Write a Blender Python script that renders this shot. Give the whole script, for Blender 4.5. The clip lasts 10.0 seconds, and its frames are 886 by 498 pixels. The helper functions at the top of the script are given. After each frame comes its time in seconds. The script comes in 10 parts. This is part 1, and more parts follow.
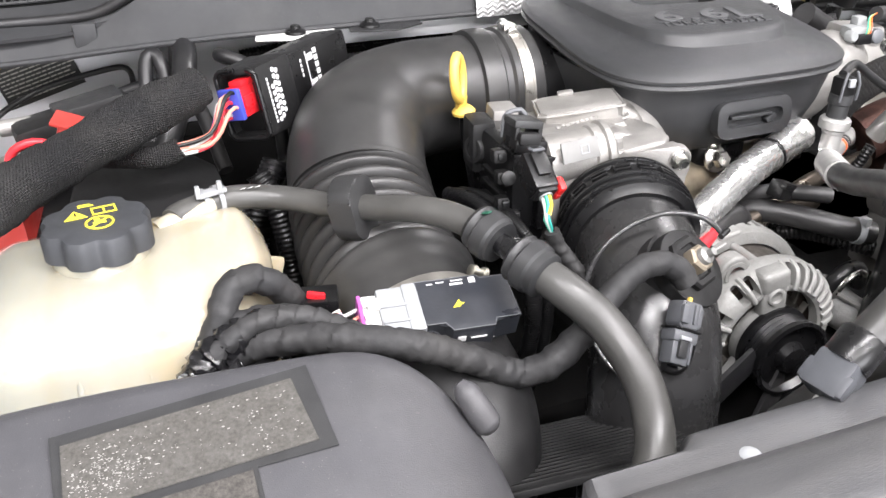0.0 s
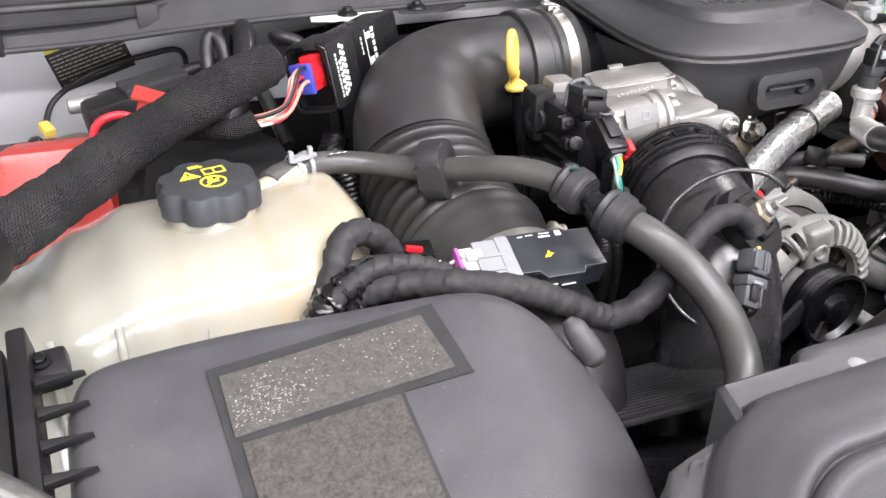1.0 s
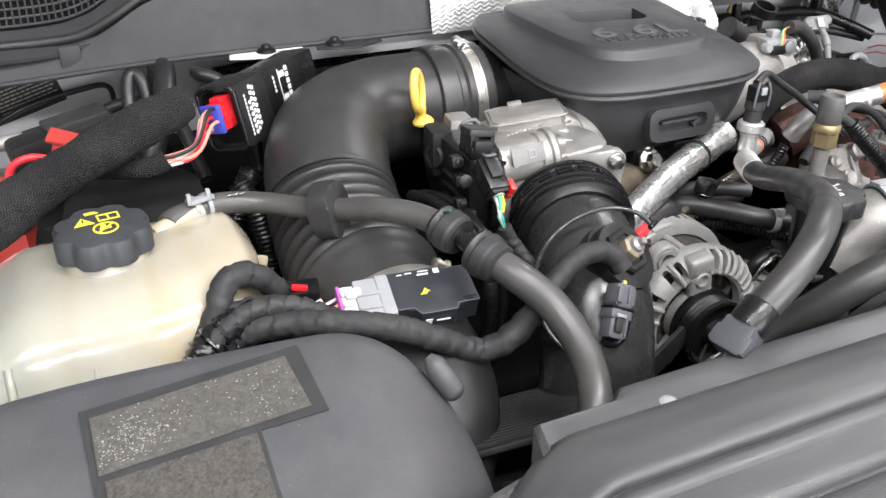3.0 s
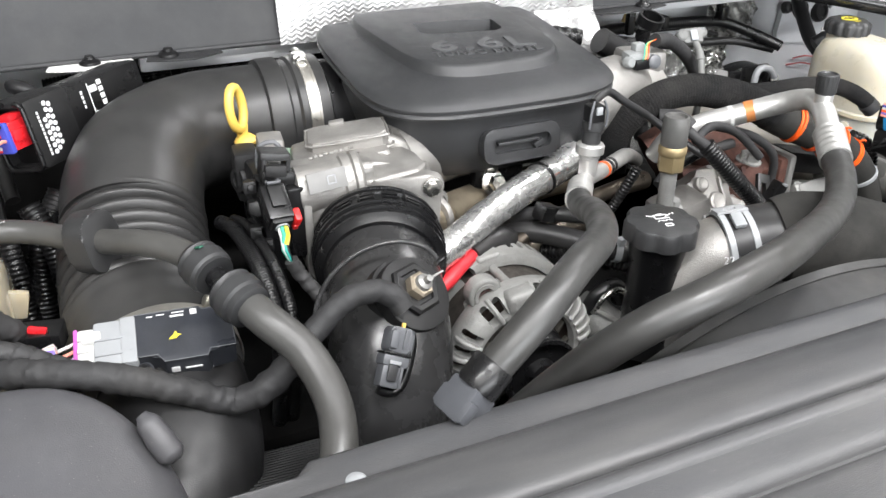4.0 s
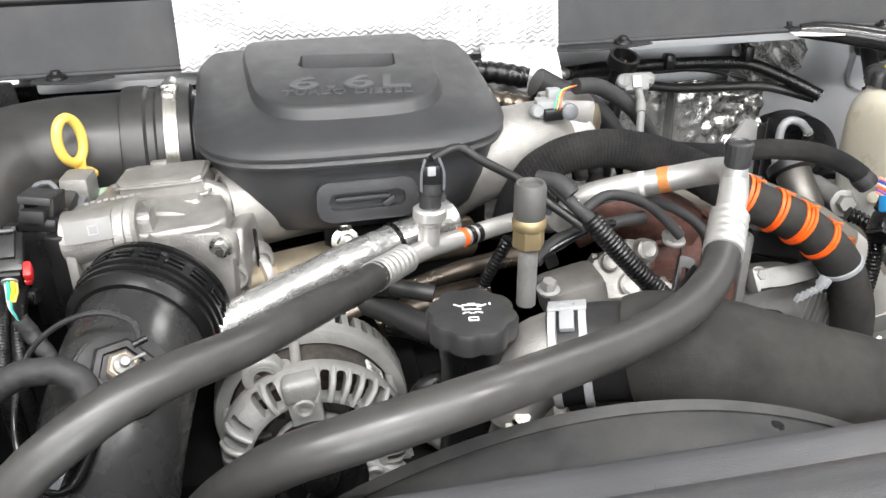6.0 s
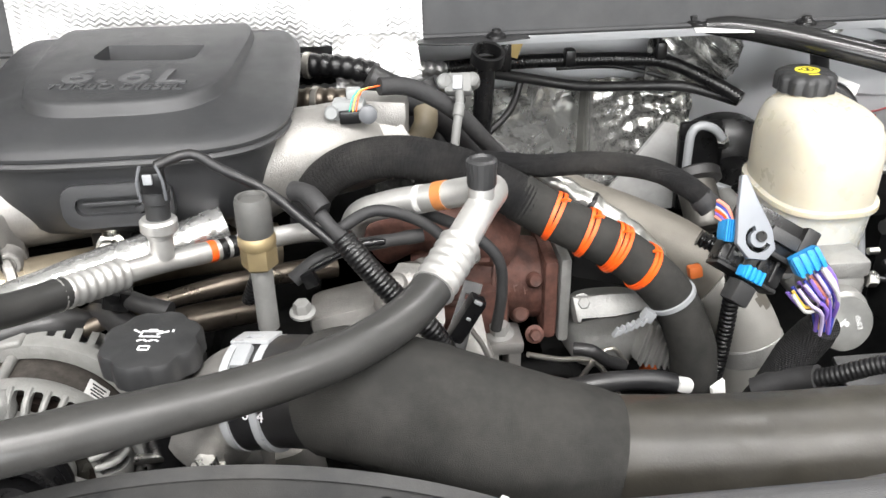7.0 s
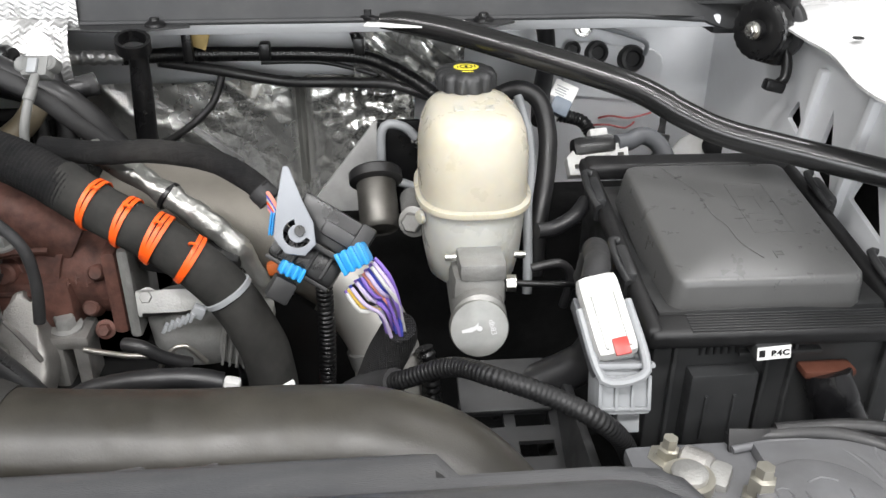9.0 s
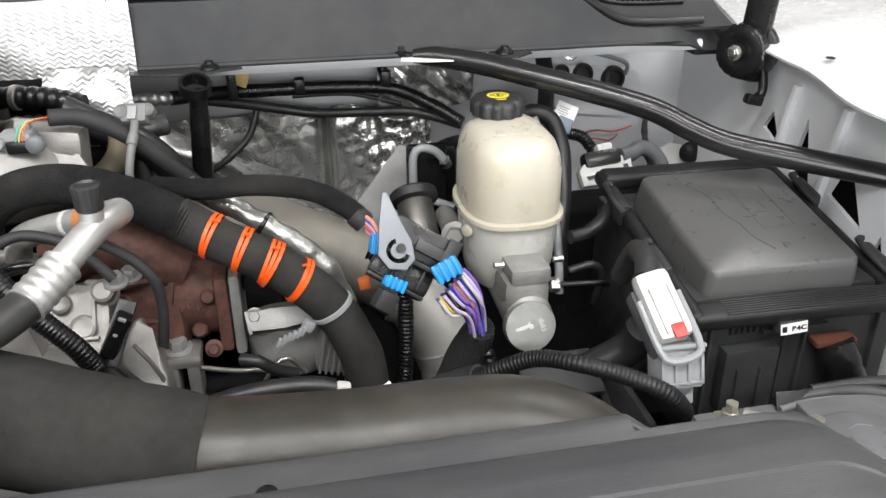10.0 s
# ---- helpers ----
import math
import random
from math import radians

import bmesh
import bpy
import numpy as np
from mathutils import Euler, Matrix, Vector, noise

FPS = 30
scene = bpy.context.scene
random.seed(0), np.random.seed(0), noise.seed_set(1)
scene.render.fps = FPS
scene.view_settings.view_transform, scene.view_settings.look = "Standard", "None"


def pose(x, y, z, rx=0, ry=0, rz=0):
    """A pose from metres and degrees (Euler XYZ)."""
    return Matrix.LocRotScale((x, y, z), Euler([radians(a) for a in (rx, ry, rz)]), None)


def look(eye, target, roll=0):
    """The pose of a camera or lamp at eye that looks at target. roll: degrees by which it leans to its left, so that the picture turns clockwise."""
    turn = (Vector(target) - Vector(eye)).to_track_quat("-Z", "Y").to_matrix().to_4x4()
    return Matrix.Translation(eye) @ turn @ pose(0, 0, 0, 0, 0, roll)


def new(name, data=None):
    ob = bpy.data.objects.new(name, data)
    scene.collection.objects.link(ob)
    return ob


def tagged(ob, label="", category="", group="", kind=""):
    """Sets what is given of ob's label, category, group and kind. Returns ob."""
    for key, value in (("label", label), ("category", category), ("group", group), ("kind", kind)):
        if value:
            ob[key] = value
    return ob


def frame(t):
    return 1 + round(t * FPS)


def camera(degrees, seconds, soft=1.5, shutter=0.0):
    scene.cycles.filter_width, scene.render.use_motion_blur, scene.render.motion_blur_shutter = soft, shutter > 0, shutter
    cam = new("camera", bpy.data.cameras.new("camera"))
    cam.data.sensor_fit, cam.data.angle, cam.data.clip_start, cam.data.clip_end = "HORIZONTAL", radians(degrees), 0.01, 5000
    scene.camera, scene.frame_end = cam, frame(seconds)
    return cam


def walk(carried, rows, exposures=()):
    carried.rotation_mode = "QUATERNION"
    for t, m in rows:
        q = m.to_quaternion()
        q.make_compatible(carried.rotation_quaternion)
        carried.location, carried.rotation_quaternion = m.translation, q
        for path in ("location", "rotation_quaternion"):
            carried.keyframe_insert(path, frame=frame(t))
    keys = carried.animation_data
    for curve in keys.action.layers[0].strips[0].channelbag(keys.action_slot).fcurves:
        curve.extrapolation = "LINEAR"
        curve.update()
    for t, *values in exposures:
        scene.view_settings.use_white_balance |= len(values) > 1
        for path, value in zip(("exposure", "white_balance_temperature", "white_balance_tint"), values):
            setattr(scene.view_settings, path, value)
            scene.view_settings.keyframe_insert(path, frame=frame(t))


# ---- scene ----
cam = camera(55.5, 10.0, soft=1.5)
PATH = [
    (0, (0.001, 0.0, 1.499), (0.626, 1.635, 0.531), -0.1),
    (0.5, (-0.083, 0.003, 1.492), (0.595, 1.617, 0.526), 0.3),
    (1, (-0.11, -0.016, 1.487), (0.59, 1.592, 0.526), 0.3),
    (1.5, (-0.11, -0.055, 1.508), (0.602, 1.551, 0.55), 0.3),
    (2, (-0.1, -0.071, 1.538), (0.612, 1.532, 0.578), 0.1),
    (2.2, (-0.099, -0.071, 1.539), (0.614, 1.531, 0.576), 0.1),
    (3.3, (0.019, -0.078, 1.532), (0.744, 1.52, 0.573), 0.1),
    (3.5, (0.065, -0.081, 1.527), (0.794, 1.515, 0.569), 0.2),
    (4, (0.163, -0.084, 1.53), (0.889, 1.516, 0.573), 0.4),
    (4.5, (0.22, -0.069, 1.543), (0.832, 1.577, 0.587), -0.8),
    (5, (0.312, -0.088, 1.547), (0.797, 1.602, 0.594), -1.4),
    (5.2, (0.348, -0.103, 1.55), (0.79, 1.602, 0.601), -1.6),
    (6.3, (0.592, -0.044, 1.506), (0.887, 1.709, 0.591), -0.8),
    (6.5, (0.653, -0.043, 1.512), (0.878, 1.703, 0.562), -1.6),
    (7, (0.802, -0.022, 1.504), (0.949, 1.73, 0.55), -1.3),
    (7.5, (0.917, -0.029, 1.502), (1.032, 1.727, 0.551), 0.1),
    (8, (1.019, -0.032, 1.493), (1.107, 1.728, 0.548), -0.2),
    (8.5, (1.127, -0.039, 1.482), (1.179, 1.725, 0.541), -1.0),
    (9, (1.189, -0.038, 1.473), (1.349, 1.725, 0.543), 0.3),
    (9.5, (1.161, -0.062, 1.484), (1.434, 1.696, 0.57), 1.1),
    (10, (1.023, -0.109, 1.521), (1.385, 1.637, 0.616), -0.1),
]
EXPOSURES = [(0.0, 1.2, 6600, 15), (0.5, 0.96, 6550, 18), (2.0, 0.91, 6550, 17), (3.5, 0.7, 6550, 12), (4.5, 0.92, 6550, 11), (7.0, 0.94, 6700, 11), (8.0, 0.74, 6700, 11), (8.5, 0.65, 6650, 11), (9.0, 0.46, 6600, 11), (10.0, 0.28, 6650, 11)]
walk(cam, [(t, look(eye, target, roll)) for t, eye, target, roll in PATH], EXPOSURES)

# ---- light: a closed workshop with ceiling lamps ----
world = bpy.data.worlds.new("world")
scene.world = world
world.use_nodes = True
world.node_tree.nodes["Background"].inputs[0].default_value = (0.9, 0.95, 1.0, 1)
world.node_tree.nodes["Background"].inputs[1].default_value = 0.1


def ceiling_lamp(x, y, z, sx, sy, watts, target=None):
    data = bpy.data.lights.new("ceiling_lamp", "AREA")
    data.shape, data.size, data.size_y, data.energy = "RECTANGLE", sx, sy, watts
    data.color = (0.985, 0.99, 1.0)
    ob = new("ceiling_lamp", data)
    ob.matrix_world = look((x, y, z), target or (x, y + 0.001, 0))
    return ob


for lx, ly, watts in ((-1.0, -0.7, 36), (0.7, -0.7, 42), (2.4, -0.7, 34), (-1.0, -2.2, 34), (0.7, -2.2, 38), (2.4, -2.2, 30), (2.6, 1.2, 20)):
    ceiling_lamp(lx, ly, 3.25, 1.25, 0.28, watts)

# added fill lamp in front of the truck; the opening round it is made up
front_fill = ceiling_lamp(0.7, -3.6, 1.25, 3.4, 2.3, 150, (0.7, 1.0, 1.25))
front_fill.name, front_fill.data.name, front_fill.data.color = "front_fill_lamp", "front_fill_lamp", (0.93, 0.97, 1.0)

# ---- materials ----
def mat(name, col, rough=0.5, metal=0.0, var=0.18, scale=25.0, bump=0.1, bscale=500.0, spec=0.5,
        dust=0.0, dustcol=(0.34, 0.32, 0.29), weave=0.0, sss=0.0, coat=0.0, streak=None, rvar=0.12, trans=0.0, crumple=0.0, speck=0.0, emboss=0.0):
    m = bpy.data.materials.new(name)
    m.use_nodes = True
    nt = m.node_tree
    N, L = nt.nodes, nt.links
    b = N["Principled BSDF"]
    tc = N.new("ShaderNodeTexCoord")
    src = tc.outputs["Object"]
    if streak:
        mp = N.new("ShaderNodeMapping")
        mp.inputs["Scale"].default_value = streak
        L.new(src, mp.inputs["Vector"])
        src = mp.outputs["Vector"]

    def noise_tex(sc, detail=4.0, ro=0.6):
        n = N.new("ShaderNodeTexNoise")
        n.inputs["Scale"].default_value, n.inputs["Detail"].default_value, n.inputs["Roughness"].default_value = sc, detail, ro
        L.new(src, n.inputs["Vector"])
        return n.outputs["Fac"]

    def ramp(fac, a, c, lo=0.3, hi=0.7):
        r = N.new("ShaderNodeValToRGB")
        r.color_ramp.elements[0].position, r.color_ramp.elements[1].position = lo, hi
        r.color_ramp.elements[0].color, r.color_ramp.elements[1].color = (*a, 1), (*c, 1)
        L.new(fac, r.inputs["Fac"])
        return r.outputs["Color"]

    lo = [max(0.0, c * (1 - var)) for c in col]
    hi = [min(1.0, c * (1 + var)) for c in col]
    color = ramp(noise_tex(scale), lo, hi)
    if dust > 0:
        mx = N.new("ShaderNodeMix")
        mx.data_type = "RGBA"
        k = ramp(noise_tex(scale * 0.35, 6.0, 0.7), (0, 0, 0), (dust, dust, dust), 0.42, 0.75)
        L.new(k, mx.inputs["Factor"])
        L.new(color, mx.inputs["A"])
        mx.inputs["B"].default_value = (*dustcol, 1)
        color = mx.outputs["Result"]
    if speck:
        mx = N.new("ShaderNodeMix")
        mx.data_type = "RGBA"
        fine = ramp(noise_tex(650.0, 2.0, 0.5), (0, 0, 0), (speck, speck, speck), 0.69, 0.76)
        patch = ramp(noise_tex(7.0, 5.0, 0.7), (0.15, 0.15, 0.15), (1, 1, 1), 0.4, 0.65)
        mu = N.new("ShaderNodeMath")
        mu.operation = "MULTIPLY"
        L.new(fine, mu.inputs[0]), L.new(patch, mu.inputs[1])
        L.new(mu.outputs[0], mx.inputs["Factor"])
        L.new(color, mx.inputs["A"])
        mx.inputs["B"].default_value = (*dustcol, 1)
        color = mx.outputs["Result"]
    L.new(color, b.inputs["Base Color"])
    b.inputs["Metallic"].default_value = metal
    b.inputs["Specular IOR Level"].default_value = spec
    rr = ramp(noise_tex(scale * 1.7, 5.0), [max(0.02, rough - rvar)] * 3, [min(1, rough + rvar)] * 3)
    L.new(rr, b.inputs["Roughness"])
    if coat:
        b.inputs["Coat Weight"].default_value = coat
        b.inputs["Coat Roughness"].default_value = 0.12
    if sss:
        b.inputs["Subsurface Weight"].default_value = sss
        b.inputs["Subsurface Radius"].default_value = (1.0, 0.8, 0.5)
        b.inputs["Subsurface Scale"].default_value = 0.02
    if trans:
        b.inputs["Transmission Weight"].default_value = trans
    h = noise_tex(bscale, 2.0)
    normal = None
    if bump:
        bp = N.new("ShaderNodeBump")
        bp.inputs["Strength"].default_value, bp.inputs["Distance"].default_value = bump, 0.0006
        L.new(h, bp.inputs["Height"])
        normal = bp.outputs["Normal"]
    if crumple:
        v = N.new("ShaderNodeTexVoronoi")
        v.feature = "DISTANCE_TO_EDGE"
        v.inputs["Scale"].default_value = 38.0
        L.new(src, v.inputs["Vector"])
        bp = N.new("ShaderNodeBump")
        bp.inputs["Strength"].default_value, bp.inputs["Distance"].default_value = crumple, 0.006
        mm = N.new("ShaderNodeMath")
        mm.operation = "ADD"
        L.new(v.outputs["Distance"], mm.inputs[0])
        L.new(noise_tex(30.0, 5.0, 0.65), mm.inputs[1])
        L.new(mm.outputs[0], bp.inputs["Height"])
        if normal:
            L.new(normal, bp.inputs["Normal"])
        normal = bp.outputs["Normal"]
    if emboss:
        # fine zigzag rows pressed into the sheet
        sp = N.new("ShaderNodeSeparateXYZ")
        L.new(src, sp.inputs["Vector"])
        zig, add, wav = N.new("ShaderNodeMath"), N.new("ShaderNodeMath"), N.new("ShaderNodeMath")
        zig.operation, add.operation, wav.operation = "PINGPONG", "MULTIPLY_ADD", "SINE"
        zig.inputs[1].default_value = 0.0065
        L.new(sp.outputs["X"], zig.inputs[0])
        gain = N.new("ShaderNodeMath")
        gain.operation = "MULTIPLY"
        gain.inputs[1].default_value = 700.0
        L.new(zig.outputs[0], gain.inputs[0])
        L.new(sp.outputs["Z"], add.inputs[0])
        add.inputs[1].default_value = 1100.0
        L.new(gain.outputs[0], add.inputs[2])
        L.new(add.outputs[0], wav.inputs[0])
        bp = N.new("ShaderNodeBump")
        bp.inputs["Strength"].default_value, bp.inputs["Distance"].default_value = emboss, 0.0012
        L.new(wav.outputs[0], bp.inputs["Height"])
        if normal:
            L.new(normal, bp.inputs["Normal"])
        normal = bp.outputs["Normal"]
    if weave:
        hs = []
        for d in ("X", "Y", "Z"):
            w = N.new("ShaderNodeTexWave")
            w.bands_direction = d
            w.inputs["Scale"].default_value, w.inputs["Distortion"].default_value = weave, 0.6
            L.new(src, w.inputs["Vector"])
            hs.append(w.outputs["Fac"])
        m1, m2 = N.new("ShaderNodeMath"), N.new("ShaderNodeMath")
        m1.operation = m2.operation = "ADD"
        L.new(hs[0], m1.inputs[0]), L.new(hs[1], m1.inputs[1])
        L.new(m1.outputs[0], m2.inputs[0]), L.new(hs[2], m2.inputs[1])
        bp = N.new("ShaderNodeBump")
        bp.inputs["Strength"].default_value, bp.inputs["Distance"].default_value = 0.9, 0.0012
        L.new(m2.outputs[0], bp.inputs["Height"])
        if normal:
            L.new(normal, bp.inputs["Normal"])
        normal = bp.outputs["Normal"]
    if normal:
        L.new(normal, b.inputs["Normal"])
    return m


BLACK = mat("black_plastic", (0.009, 0.009, 0.0095), 0.46, bump=0.25, bscale=900, dust=0.015, spec=0.4)
BLACK2 = mat("black_plastic_smooth", (0.0055, 0.0055, 0.006), 0.3, bump=0.08, dust=0.008, spec=0.42, rvar=0.06)
DARKGREY = mat("dark_grey_plastic", (0.022, 0.0225, 0.0235), 0.45, bump=0.35, bscale=1100, dust=0.03)
COVER = mat("engine_cover_plastic", (0.027, 0.028, 0.03), 0.42, var=0.08, rvar=0.06, bump=0.5, bscale=1400, dust=0.03, speck=0.1)
AIRBOX = mat("airbox_plastic", (0.052, 0.052, 0.057), 0.45, var=0.1, bump=0.35, bscale=1000, dust=0.06, speck=0.4)
PANEL = mat("radiator_cover_plastic", (0.046, 0.047, 0.05), 0.42, var=0.1, bump=0.35, bscale=1000, dust=0.1, streak=(0.4, 1.6, 1.0), speck=0.2)
COWL = mat("cowl_plastic", (0.031, 0.032, 0.034), 0.6, var=0.1, bump=0.3, bscale=900, dust=0.05, speck=0.1, rvar=0.05, spec=0.35)
ELBOW = mat("charge_elbow_plastic", (0.02, 0.02, 0.0205), 0.27, bump=0.12, bscale=700, dust=0.03, rvar=0.08)
RUBBER = mat("black_rubber", (0.011, 0.011, 0.012), 0.42, bump=0.12, dust=0.05)
VENTHOSE = mat("vent_hose_rubber", (0.05, 0.0495, 0.047), 0.4, bump=0.15, dust=0.06, speck=0.08)
HOSE = mat("hose_rubber", (0.027, 0.0268, 0.026), 0.4, bump=0.12, dust=0.05, speck=0.08, spec=0.6)
BELLOWS = mat("intake_rubber", (0.024, 0.024, 0.0242), 0.38, bump=0.2, bscale=700, dust=0.05, rvar=0.06, speck=0.1)
FOAM = mat("foam_sleeve", (0.026, 0.0258, 0.0245), 0.95, bump=0.9, bscale=1500, dust=0.08, spec=0.15)
CLOTH = mat("cloth_tape", (0.013, 0.013, 0.014), 0.8, weave=150, bump=0.5, dust=0.07, spec=0.3)
WRAP = mat("braided_wrap", (0.013, 0.013, 0.014), 0.85, weave=330, bump=0.7, dust=0.14, spec=0.25)
TAPE = mat("harness_tape", (0.017, 0.017, 0.018), 0.68, bump=0.7, bscale=220, dust=0.06)
VINYL = mat("vinyl_tape", (0.006, 0.006, 0.007), 0.2, bump=0.5, bscale=120, dust=0.03)
PIPE = mat("charge_pipe_plastic", (0.024, 0.022, 0.018), 0.42, bump=0.2, dust=0.12, dustcol=(0.17, 0.155, 0.125), speck=0.1)
CAST = mat("cast_aluminium", (0.34, 0.33, 0.315), 0.5, 0.75, bump=1.0, bscale=650, dust=0.22, dustcol=(0.25, 0.235, 0.21))
CASTDULL = mat("dull_cast_aluminium", (0.33, 0.33, 0.32), 0.52, 0.55, bump=1.0, bscale=380, dust=0.4, dustcol=(0.2, 0.18, 0.155))
ALTCAST = mat("dusty_alternator_casting", (0.29, 0.29, 0.28), 0.57, 0.35, bump=1.0, bscale=380, dust=0.4, dustcol=(0.15, 0.14, 0.12))
STEEL = mat("bright_steel", (0.66, 0.65, 0.62), 0.28, 1.0, bump=0.15, dust=0.1)
BANDSTEEL = mat("clamp_band_steel", (0.5, 0.48, 0.44), 0.36, 0.9, var=0.2, bump=0.3, dust=0.3)
ALUPIPE = mat("aluminium_pipe", (0.58, 0.575, 0.56), 0.42, 0.75, bump=0.3, bscale=300, dust=0.25)
BRASS = mat("brass", (0.36, 0.28, 0.15), 0.48, 0.8, dust=0.25)
ZINC = mat("zinc_plated_steel", (0.45, 0.43, 0.37), 0.38, 0.85, bump=0.3, dust=0.2)
HEATSTEEL = mat("heat_tinted_steel", (0.42, 0.36, 0.27), 0.4, 0.85, var=0.35, scale=14, bump=0.2)
RUST = mat("rusty_iron", (0.085, 0.036, 0.027), 0.7, 0.1, var=0.6, scale=60, bump=1.0, bscale=200, dust=0.4, dustcol=(0.12, 0.055, 0.038), crumple=0.15)
FOIL = mat("embossed_foil", (0.435, 0.435, 0.432), 0.36, 0.75, var=0.08, bump=0.15, emboss=0.2, crumple=0.16)
FILM = mat("insulation_film", (0.62, 0.62, 0.6), 0.24, 0.85, var=0.2, scale=4, bump=0.2, bscale=60, crumple=0.45, rvar=0.1)
WHITEPAINT = mat("body_paint", (0.72, 0.73, 0.75), 0.42, var=0.04, scale=8, bump=0.05, dust=0.2, dustcol=(0.42, 0.4, 0.37), coat=0.2)
FENDERPAINT = mat("fender_paint", (0.8, 0.8, 0.8), 0.25, var=0.02, bump=0.0, coat=0.6)
TANK = mat("translucent_tank", (0.53, 0.5, 0.42), 0.12, var=0.12, scale=13, bump=0.2, bscale=80, sss=0.3, dust=0.3, dustcol=(0.54, 0.42, 0.23), coat=0.8, streak=(1.0, 0.5, 0.16), trans=0.22)


def stain_tank(m):
    # coolant seen through the wall: tan bands, a level line, and grey-green at the far end
    N, L = m.node_tree.nodes, m.node_tree.links
    b = N["Principled BSDF"]
    color = b.inputs["Base Color"].links[0].from_socket
    tc = N.new("ShaderNodeTexCoord")
    mp = N.new("ShaderNodeMapping")
    mp.inputs["Scale"].default_value = (1.0, 0.15, 0.06)
    L.new(tc.outputs["Object"], mp.inputs["Vector"])
    n = N.new("ShaderNodeTexNoise")
    n.inputs["Scale"].default_value, n.inputs["Detail"].default_value = 22.0, 3.0
    L.new(mp.outputs["Vector"], n.inputs["Vector"])
    sx = N.new("ShaderNodeSeparateXYZ")
    L.new(tc.outputs["Object"], sx.inputs["Vector"])
    for src_, lo, hi, top, col in ((n.outputs["Fac"], 0.5, 0.66, 0.5, (0.48, 0.36, 0.18)), (sx.outputs["X"], -0.06, 0.17, 0.4, (0.5, 0.39, 0.22)), (sx.outputs["Z"], 0.152, 0.12, 0.4, (0.34, 0.34, 0.27)), (sx.outputs["X"], 0.06, -0.12, 0.7, (0.27, 0.285, 0.25))):
        mr = N.new("ShaderNodeMapRange")
        mr.inputs["From Min"].default_value, mr.inputs["From Max"].default_value, mr.inputs["To Max"].default_value = lo, hi, top
        L.new(src_, mr.inputs["Value"])
        mx = N.new("ShaderNodeMix")
        mx.data_type = "RGBA"
        L.new(mr.outputs["Result"], mx.inputs["Factor"])
        L.new(color, mx.inputs["A"])
        mx.inputs["B"].default_value = (*col, 1)
        color = mx.outputs["Result"]
    L.new(color, b.inputs["Base Color"])


stain_tank(TANK)
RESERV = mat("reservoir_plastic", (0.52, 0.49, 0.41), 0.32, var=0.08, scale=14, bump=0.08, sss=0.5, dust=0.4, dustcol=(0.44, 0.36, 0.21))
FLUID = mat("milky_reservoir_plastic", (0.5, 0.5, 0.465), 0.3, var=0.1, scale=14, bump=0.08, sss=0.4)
VIVIDRED = mat("vivid_red_plastic", (0.66, 0.018, 0.025), 0.34, var=0.08)
RED = mat("red_plastic", (0.44, 0.04, 0.032), 0.38, var=0.1, bump=0.1, dust=0.08)
REDWIRE = mat("red_wire", (0.6, 0.03, 0.04), 0.4, var=0.1)
SALMON = mat("pale_red_wire", (0.7, 0.27, 0.2), 0.4, var=0.1)
YELLOW = mat("yellow_plastic", (0.75, 0.5, 0.1), 0.38, var=0.06, bump=0.1)
YELLOWINK = mat("yellow_ink", (0.7, 0.6, 0.05), 0.5, var=0.05)
WHITE = mat("white_plastic", (0.52, 0.52, 0.505), 0.36, var=0.06, bump=0.1, dust=0.08)
CLAMPWHITE = mat("coated_spring_steel", (0.32, 0.33, 0.34), 0.36, var=0.08, bump=0.15, dust=0.1)
WHITEINK = mat("white_ink", (0.7, 0.7, 0.7), 0.55, var=0.05)
GREYCON = mat("grey_connector_plastic", (0.09, 0.094, 0.102), 0.42, var=0.1, bump=0.15, dust=0.1)
LIGHTGREY = mat("light_grey_plastic", (0.26, 0.27, 0.28), 0.42, var=0.08, bump=0.15, dust=0.1)
BLUE = mat("blue_plastic", (0.015, 0.27, 0.62), 0.35, var=0.1)
NAVY = mat("navy_plastic", (0.05, 0.07, 0.4), 0.4, var=0.1)
PURPLE = mat("purple_wire", (0.2, 0.12, 0.45), 0.4, var=0.15)
LILAC = mat("pale_purple_wire", (0.5, 0.42, 0.62), 0.4, var=0.15)
ORANGE = mat("orange_tape", (0.86, 0.105, 0.01), 0.45, var=0.12, scale=120, bump=0.4)
HOTSTEEL = mat("dark_heat_steel", (0.13, 0.11, 0.09), 0.34, 0.9, var=0.4, scale=18, bump=0.2)
DARKGREEN = mat("green_paint_mark", (0.012, 0.08, 0.05), 0.5)
GREEN = mat("green_wire", (0.05, 0.45, 0.3), 0.4)
BEIGE = mat("beige_coated_metal", (0.15, 0.138, 0.118), 0.5, 0.35, var=0.2, scale=10, bump=0.4, dust=0.3)
MODULE = mat("module_housing", (0.02, 0.023, 0.03), 0.38, bump=0.2, dust=0.06)
STICKER = mat("worn_sticker", (0.052, 0.049, 0.044), 0.5, var=0.35, scale=420, bump=0.35, dust=0.4, dustcol=(0.13, 0.127, 0.12))
LABELBLACK = mat("black_label", (0.02, 0.02, 0.018), 0.4, var=0.2)
PAPER = mat("paper_label", (0.7, 0.7, 0.68), 0.6, var=0.05)
CONCRETE = mat("concrete", (0.3, 0.3, 0.29), 0.7, var=0.2, scale=3, bump=0.4, bscale=60)
WALLPAINT = mat("wall_paint", (0.5, 0.5, 0.485), 0.7, var=0.05, scale=2)
